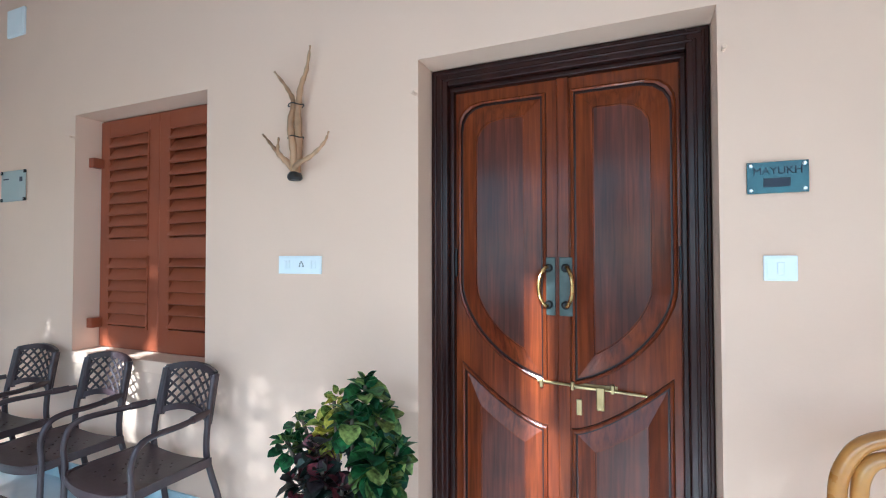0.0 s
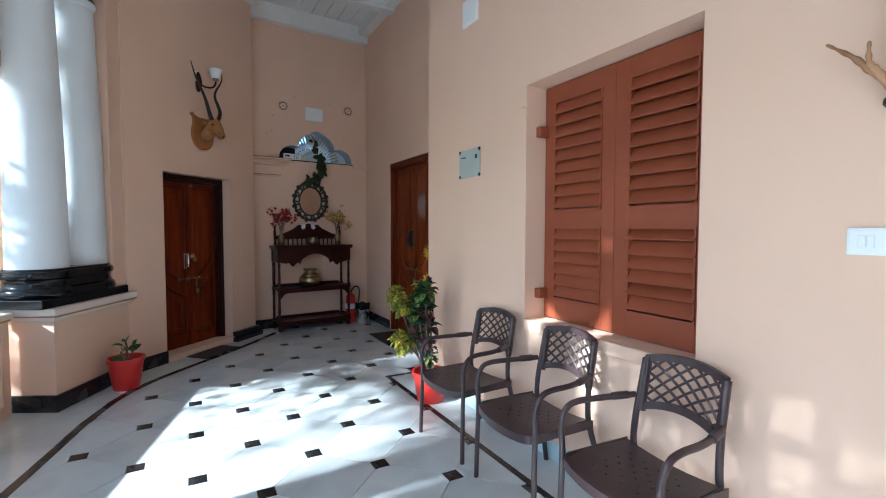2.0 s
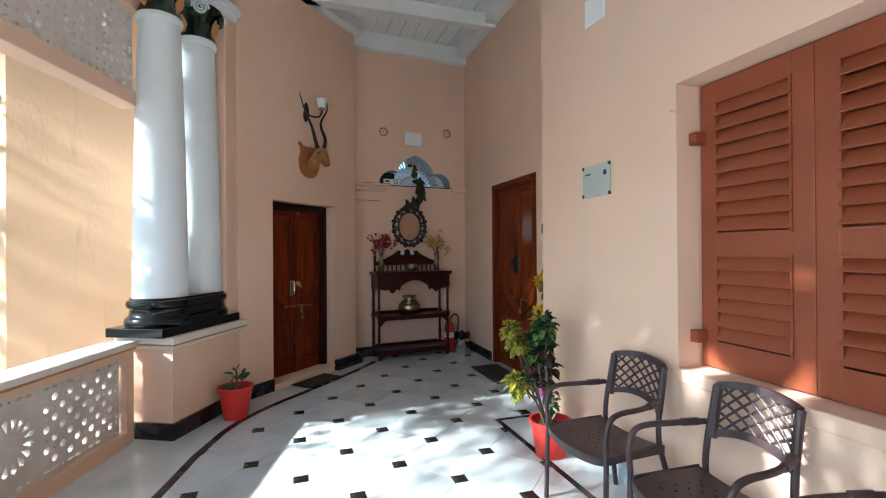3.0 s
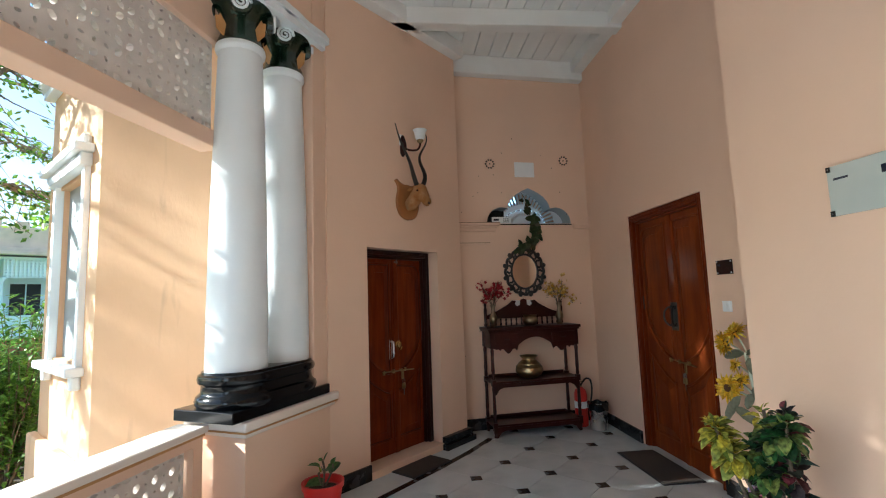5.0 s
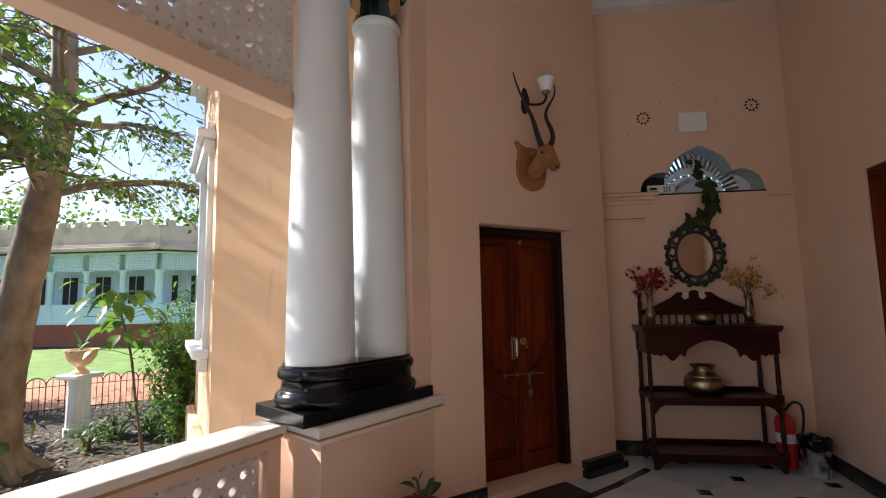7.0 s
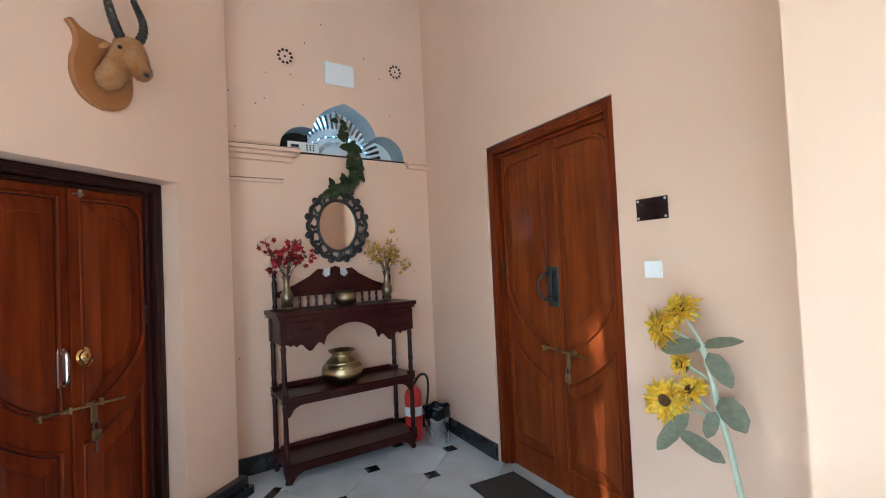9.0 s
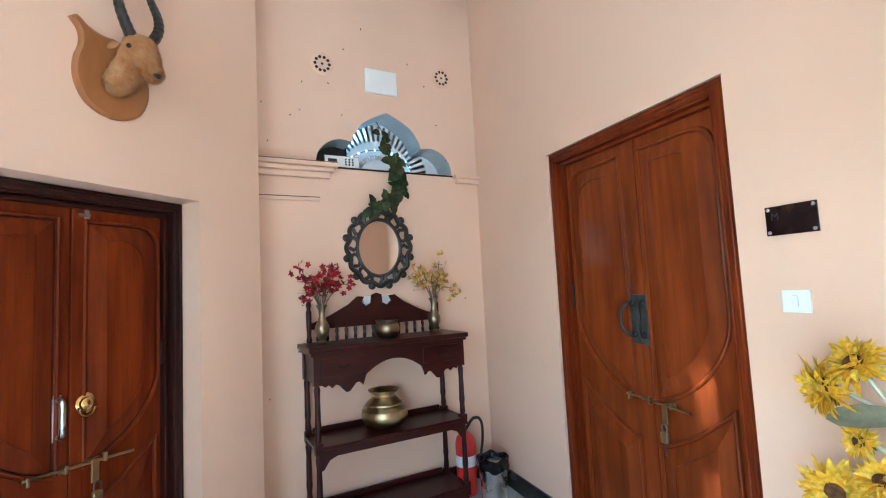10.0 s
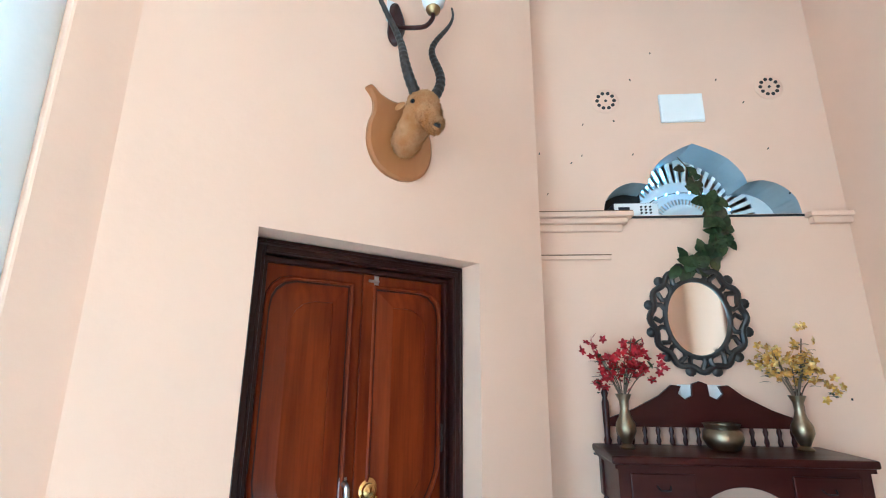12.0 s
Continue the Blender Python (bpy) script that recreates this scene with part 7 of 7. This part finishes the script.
bush(pose(-8.3, -8.5, -0.55), 0.8, 0.85, 220, 0.40, 0.10, CORDYLINE, "low broad-leaved plant with yellow and red leaves", 27, 16)
bush(pose(-7.9, -9.4, -0.55), 0.8, 0.9, 220, 0.36, 0.11, CORDYLINE, "low dark-leaved plant under the tree", 28, 16)
bush(pose(-6.3, -7.4, -0.55), 0.7, 0.8, 160, 0.40, 0.12, BUSH_LEAF, "low broad green leaved plant by the veranda", 32, 12)
for x, y, radius, high, n, size, wide, mat, label in (
        (-8.6, -8.0, 0.5, 0.7, 160, 0.26, 0.07, CORDYLINE, "low red and green leaved plant under the tree"), (-8.15, -7.3, 0.45, 0.5, 140, 0.22, 0.06, CORDYLINE, "low dark-leaved plant beside the tree roots"),
        (-7.3, -6.5, 0.5, 0.45, 160, 0.20, 0.06, BUSH_LEAF, "low green plant below the veranda"), (-9.2, -5.1, 0.5, 1.0, 500, 0.12, 0.05, BUSH_LEAF, "small green shrub beside the house wing"),
        (-9.75, -5.7, 0.55, 1.9, 1100, 0.13, 0.055, BUSH_LEAF, "upright green shrub in front of the fence"), (-8.95, -6.5, 0.35, 0.3, 120, 0.12, 0.04, BUSH_LEAF, "small tuft of green weeds"), (-9.5, -6.6, 0.45, 0.4, 160, 0.12, 0.04, BUSH_LEAF, "low green weeds under the fence")):
    bush(pose(x, y, -0.55), radius, high, n, size, wide, mat, label, int(-x * 100), 14)
r5 = random.Random(29)
sapling = thing("sapling", pose(-9.05, -5.6, -0.55), "thin leaning sapling with broad drooping green leaves", "tree", "garden trees")
stem_line = smooth_line([(0, 0, -0.05), (0.05, -0.12, 0.7), (0.04, -0.25, 1.35), (0.08, -0.42, 1.95), (0.10, -0.5, 2.25)], 6)
bm = bmesh.new()
tube(bm, stem_line, [0.024 - 0.0006 * i for i in range(len(stem_line))], 8)
sapling_stem = part("stem", bm, BARK, sapling, "thin dark stem", True)
for k in range(46):
    p = stem_line[r5.randrange(len(stem_line) // 2, len(stem_line))]
    a = 2.4 * k
    reach = r5.uniform(0.08, 0.5)
    tip = p + Vector((math.cos(a) * reach, math.sin(a) * reach, 0.25 * reach + r5.uniform(-0.05, 0.08)))
    bm = bmesh.new()
    tube(bm, [p, p.lerp(tip, 0.5) + Vector((0, 0, 0.03)), tip], 0.005, 4)
    leaf(bm, tip, (math.cos(a), math.sin(a), -0.15), (0, 0, 1), r5.uniform(0.16, 0.27), r5.uniform(0.11, 0.17), r5.uniform(0.4, 0.9))
    part("leaf", bm, BUSH_LEAF, sapling, "", True)
bush(pose(-9.9, -6.3, -0.55), 0.5, 0.6, 160, 0.14, 0.05, BUSH_LEAF, "small green shrub under the fence", 30, 10)

# ---- the long white house across the garden ----
HOUSE_WHITE = material("blue_white_wash", (0.60, 0.78, 0.86), (0.68, 0.84, 0.90), 0.7, scale=0.8, bump=0.05, stain=(0.40, 0.46, 0.48), stain_amount=0.4, stain_scale=0.5)
HOUSE_CREAM = material("cream_parapet", (0.62, 0.52, 0.40), (0.72, 0.61, 0.49), 0.8, scale=1.2, bump=0.1, stain=(0.22, 0.18, 0.14), stain_amount=0.7, stain_scale=0.8)
PLINTH_RED = material("red_plinth", (0.30, 0.09, 0.06), (0.36, 0.12, 0.08), 0.8, scale=1.0, bump=0.1)
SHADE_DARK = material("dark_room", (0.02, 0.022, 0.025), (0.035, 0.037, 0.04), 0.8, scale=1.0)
house = thing("white_house", pose(0, 0, 0), "long white veranda house with parapet across the garden", "building")
H0, H1, H2 = Vector((-22.0, -18.6)), Vector((-19.8, -34.0)), Vector((-27.5, -13.5))


def house_front(p, q, seed):
    m, L = along(p, q), (q - p).length
    r = random.Random(seed)
    part("plinth", boxed(0, 0, -0.6, L, 3.5, 0.52), PLINTH_RED, house, "red painted plinth", m=m)
    part("veranda_edge", boxed(-0.05, -0.08, 0.52, L + 0.05, 3.5, 0.69, bevel=0.02), HOUSE_WHITE, house, m=m)
    part("low_wall", boxed(0, 0.02, 0.69, L, 0.18, 1.5), HOUSE_WHITE, house, m=m)
    wall = part("wall", boxed(0, 2.2, 0.5, L, 2.5, 4.4), HOUSE_WHITE, house, "blue-white washed wall", m=m)
    n = max(2, int(L / 1.9))
    for k in range(n + 1):
        x = L * k / n
        part("column", lathed([(0.20, 0.69), (0.20, 1.5), (0.15, 1.55), (0.13, 2.95), (0.19, 3.05), (0.21, 3.13)], 14), HOUSE_WHITE, house, "white veranda column", True, m @ pose(x, 0.1, 0))
        if k < n:
            w = L / n
            opening = part("window", boxed(x + w * 0.28, 2.17, 1.15, x + w * 0.72, 2.21, 2.95), SHADE_DARK, house, "dark tall window", m=m)
            part("window_frame", boxed(x + w * 0.49, 2.14, 1.15, x + w * 0.51, 2.172, 2.95), HOUSE_WHITE, opening)
            bm = bmesh.new()
            cells = 12
            s = 0.82 / 6
            for i in range(int((w - 0.2) / s)):
                for j in range(6):
                    pierced(bm, x + 0.1 + (i + 0.5) * s, 3.13 + (j + 0.5) * s, s, oval(0.30 * s, 0.30 * s, 0), 0.06, 0.12)
            bmesh.ops.remove_doubles(bm, verts=bm.verts[:], dist=0.001)
            part("veranda_screen", bm, HOUSE_WHITE, house, "white pierced veranda screen", m=m)
    part("eave_beam", boxed(-0.05, -0.02, 3.94, L + 0.05, 0.3, 4.06), HOUSE_WHITE, house, m=m)
    bm = boxed(-0.3, -0.45, 4.10, L + 0.3, 3.5, 4.26, bevel=0.02)
    box(bm, -0.2, -0.30, 4.26, L + 0.2, 3.5, 4.42, bevel=0.02)
    part("cornice", bm, HOUSE_CREAM, house, "weathered cream cornice", m=m)
    part("eave_trim", boxed(-0.1, -0.12, 4.03, L + 0.1, -0.03, 4.10), CAP_GREEN, house, "dark green eave trim", m=m)
    part("roof", boxed(0, 0.0, 4.40, L, 3.5, 4.50), HOUSE_CREAM, house, m=m)
    part("parapet", boxed(-0.05, -0.08, 4.42, L + 0.05, 0.18, 5.35, bevel=0.02), HOUSE_CREAM, house, "cream parapet with rain stains", m=m)
    for k in range(int(L / 0.9)):
        part("merlon", boxed(k * 0.9 + 0.2, -0.10, 5.33, k * 0.9 + 0.65, 0.2, 5.6, bevel=0.02), HOUSE_CREAM, house, m=m)


house_front(H1, H0, 1)
house_front(H0, H2, 2)
r4 = random.Random(44)
for k in range(16):
    a = -2.62 + 0.085 * k
    d = r4.uniform(48, 62)
    c = (-3 + d * math.cos(a), d * math.sin(a))
    bm = bmesh.new()
    tube(bm, [(0, 0, -0.7), (0.2, 0, 4), (0.1, 0.1, 9)], [0.4, 0.3, 0.12], 8)
    ft = thing("far_tree", pose(c[0], c[1], 0), "far tree behind the white house", "tree", "far trees")
    part("trunk", bm, TRUNK, ft)
    corners, quads = [], []
    R = r4.uniform(3.0, 4.5)
    blobs = [(r4.gauss(0, R * 0.5), r4.gauss(0, R * 0.5), r4.uniform(4.0, 9.5)) for _ in range(10)]
    for q in range(1300):
        b = blobs[q % 10]
        v = Vector((r4.gauss(0, 1), r4.gauss(0, 1), r4.gauss(0, 0.8))).normalized() * r4.uniform(0.8, 1.9)
        p = Vector(b) + v
        u = Vector((r4.gauss(0, 1), r4.gauss(0, 1), r4.gauss(0, 1))).normalized() * 0.26
        w = u.orthogonal().normalized() * 0.16
        n0 = len(corners)
        corners.extend((p - u, p + w, p + u, p - w))
        quads.append((n0, n0 + 1, n0 + 2, n0 + 3))
    me = bpy.data.meshes.new("crown")
    me.from_pydata([tuple(c) for c in corners], [], quads)
    me.materials.append(TREE_LEAF)
    crown = new("crown", me)
    crown.parent = ft
    tagged(crown, "leafy crown", kind="stuff")

# ---- marble floor: clipped square tiles with black dots, margins and black lines ----
LINE = [Vector(p) for p in ((4.2, -1.62), (-1.5, -1.50), (-3.0, -1.31), (-4.45, -1.035), (-5.0, -0.915), (-5.47, -0.82), (-5.92, -0.685), (-6.16, -0.575), (-6.42, -0.40), (-6.65, -0.20), (-7.22, 0.33), (-7.64, 0.69), (-8.03, 0.98))]
outer = []
for i, p in enumerate(LINE):
    a, b = LINE[max(0, i - 1)], LINE[min(len(LINE) - 1, i + 1)]
    d = (b - a).normalized()
    outer.append(p + 0.062 * Vector((-d.y, d.x)))
outer = [p + (o - p) * (1 if (o - p).y < 0 or (o - p).x < 0 else -1) for p, o in zip(LINE, outer)]
floor = thing("floor", pose(0, 0, 0), "white marble floor with small black squares and a black border line", "floor", kind="structure")


def strip_mesh(inner, outside, z0, z1):
    bm = bmesh.new()
    rows = [[bm.verts.new((p[0], p[1], z)) for p in side] for side, z in ((inner, z1), (outside, z1), (outside, z0), (inner, z0))]
    for r in range(4):
        for i in range(len(inner) - 1):
            bm.faces.new((rows[r][i], rows[r][i + 1], rows[(r + 1) % 4][i + 1], rows[(r + 1) % 4][i]))
    for i in (0, -1):
        bm.faces.new([rows[r][i] for r in range(4)])
    return bm


part("border_line", strip_mesh(LINE, outer, -0.006, 0.003), BLACK, floor, "black stone border line")
edge = [Vector((p.x, p.y)) for p in outer]
away = [Vector((4.2, -3.0)), Vector((-1.5, -3.0)), Vector((-3.0, -3.0)), Vector((-4.45, -2.6)), Vector((-5.0, -2.4)), Vector((-5.6, -2.2)), Vector((-6.3, -2.0)), Vector((-6.8, -1.8)), Vector((-7.2, -1.4)), Vector((-7.6, -1.0)), Vector((-8.2, -0.5)), Vector((-8.6, 0.0)), Vector((-8.9, 0.4))]
part("margin", strip_mesh(edge, away, -0.006, 0.002), MARBLE, floor, "plain marble margin slabs")
part("border_line", boxed(-5.445, 1.63, -0.006, 4.2, 1.675, 0.003), BLACK, floor, "black stone border line")
part("border_line", boxed(-5.445, 1.675, -0.006, -5.40, 2.50, 0.003), BLACK, floor, "black stone border line")
part("margin", boxed(-5.40, 1.675, -0.006, 4.2, 2.3, 0.002), MARBLE, floor, "plain marble margin slabs")
S, HD = 0.345, 0.05
G = 0.0012
tile_out = [(S - HD - G, HD - G), (HD - G, S - HD - G), (-HD + G, S - HD - G), (-S + HD + G, HD - G), (-S + HD + G, -HD + G), (-HD + G, -S + HD + G), (HD - G, -S + HD + G), (S - HD - G, -HD + G)]
tile_out = [(x * 0.998, y * 0.998) for x, y in tile_out]
bm = prismed(tile_out, -0.008, 0.0)
bmesh.ops.recalc_face_normals(bm, faces=bm.faces[:])
tile_mesh = bpy.data.meshes.new("tile")
bm.to_mesh(tile_mesh), bm.free()
tile_mesh.materials.append(MARBLE)
q = HD - G
bm = prismed([(q, q), (-q, q), (-q, -q), (q, -q)], -0.008, 0.0004)
bmesh.ops.recalc_face_normals(bm, faces=bm.faces[:])
dot_mesh = bpy.data.meshes.new("dot_tile")
bm.to_mesh(dot_mesh), bm.free()
dot_mesh.materials.append(BLACK)


def border_y(x):
    for a, b in zip(LINE, LINE[1:]):
        if b.x <= x <= a.x:
            return a.y + (b.y - a.y) * (x - a.x) / (b.x - a.x)
    return 1.0 if x < -8 else -1.6


X0, Y0 = -3.473, 1.293
for i in range(-15, 23):
    for j in range(-9, 5):
        x, y = X0 + S * i, Y0 + S * j
        if not -8.75 < x < 4.1 or y > (1.65 if x > -5.4 else 2.6) or y < border_y(max(-8.0, x)) - 0.3:
            continue
        if (i + j) % 2 == 0:
            if y < border_y(max(-8.0, x)) + 0.04:
                continue
            o = new("dot_tile", dot_mesh)
        else:
            o = new("tile", tile_mesh)
        o.parent = floor
        o.matrix_basis = pose(x, y, 0)
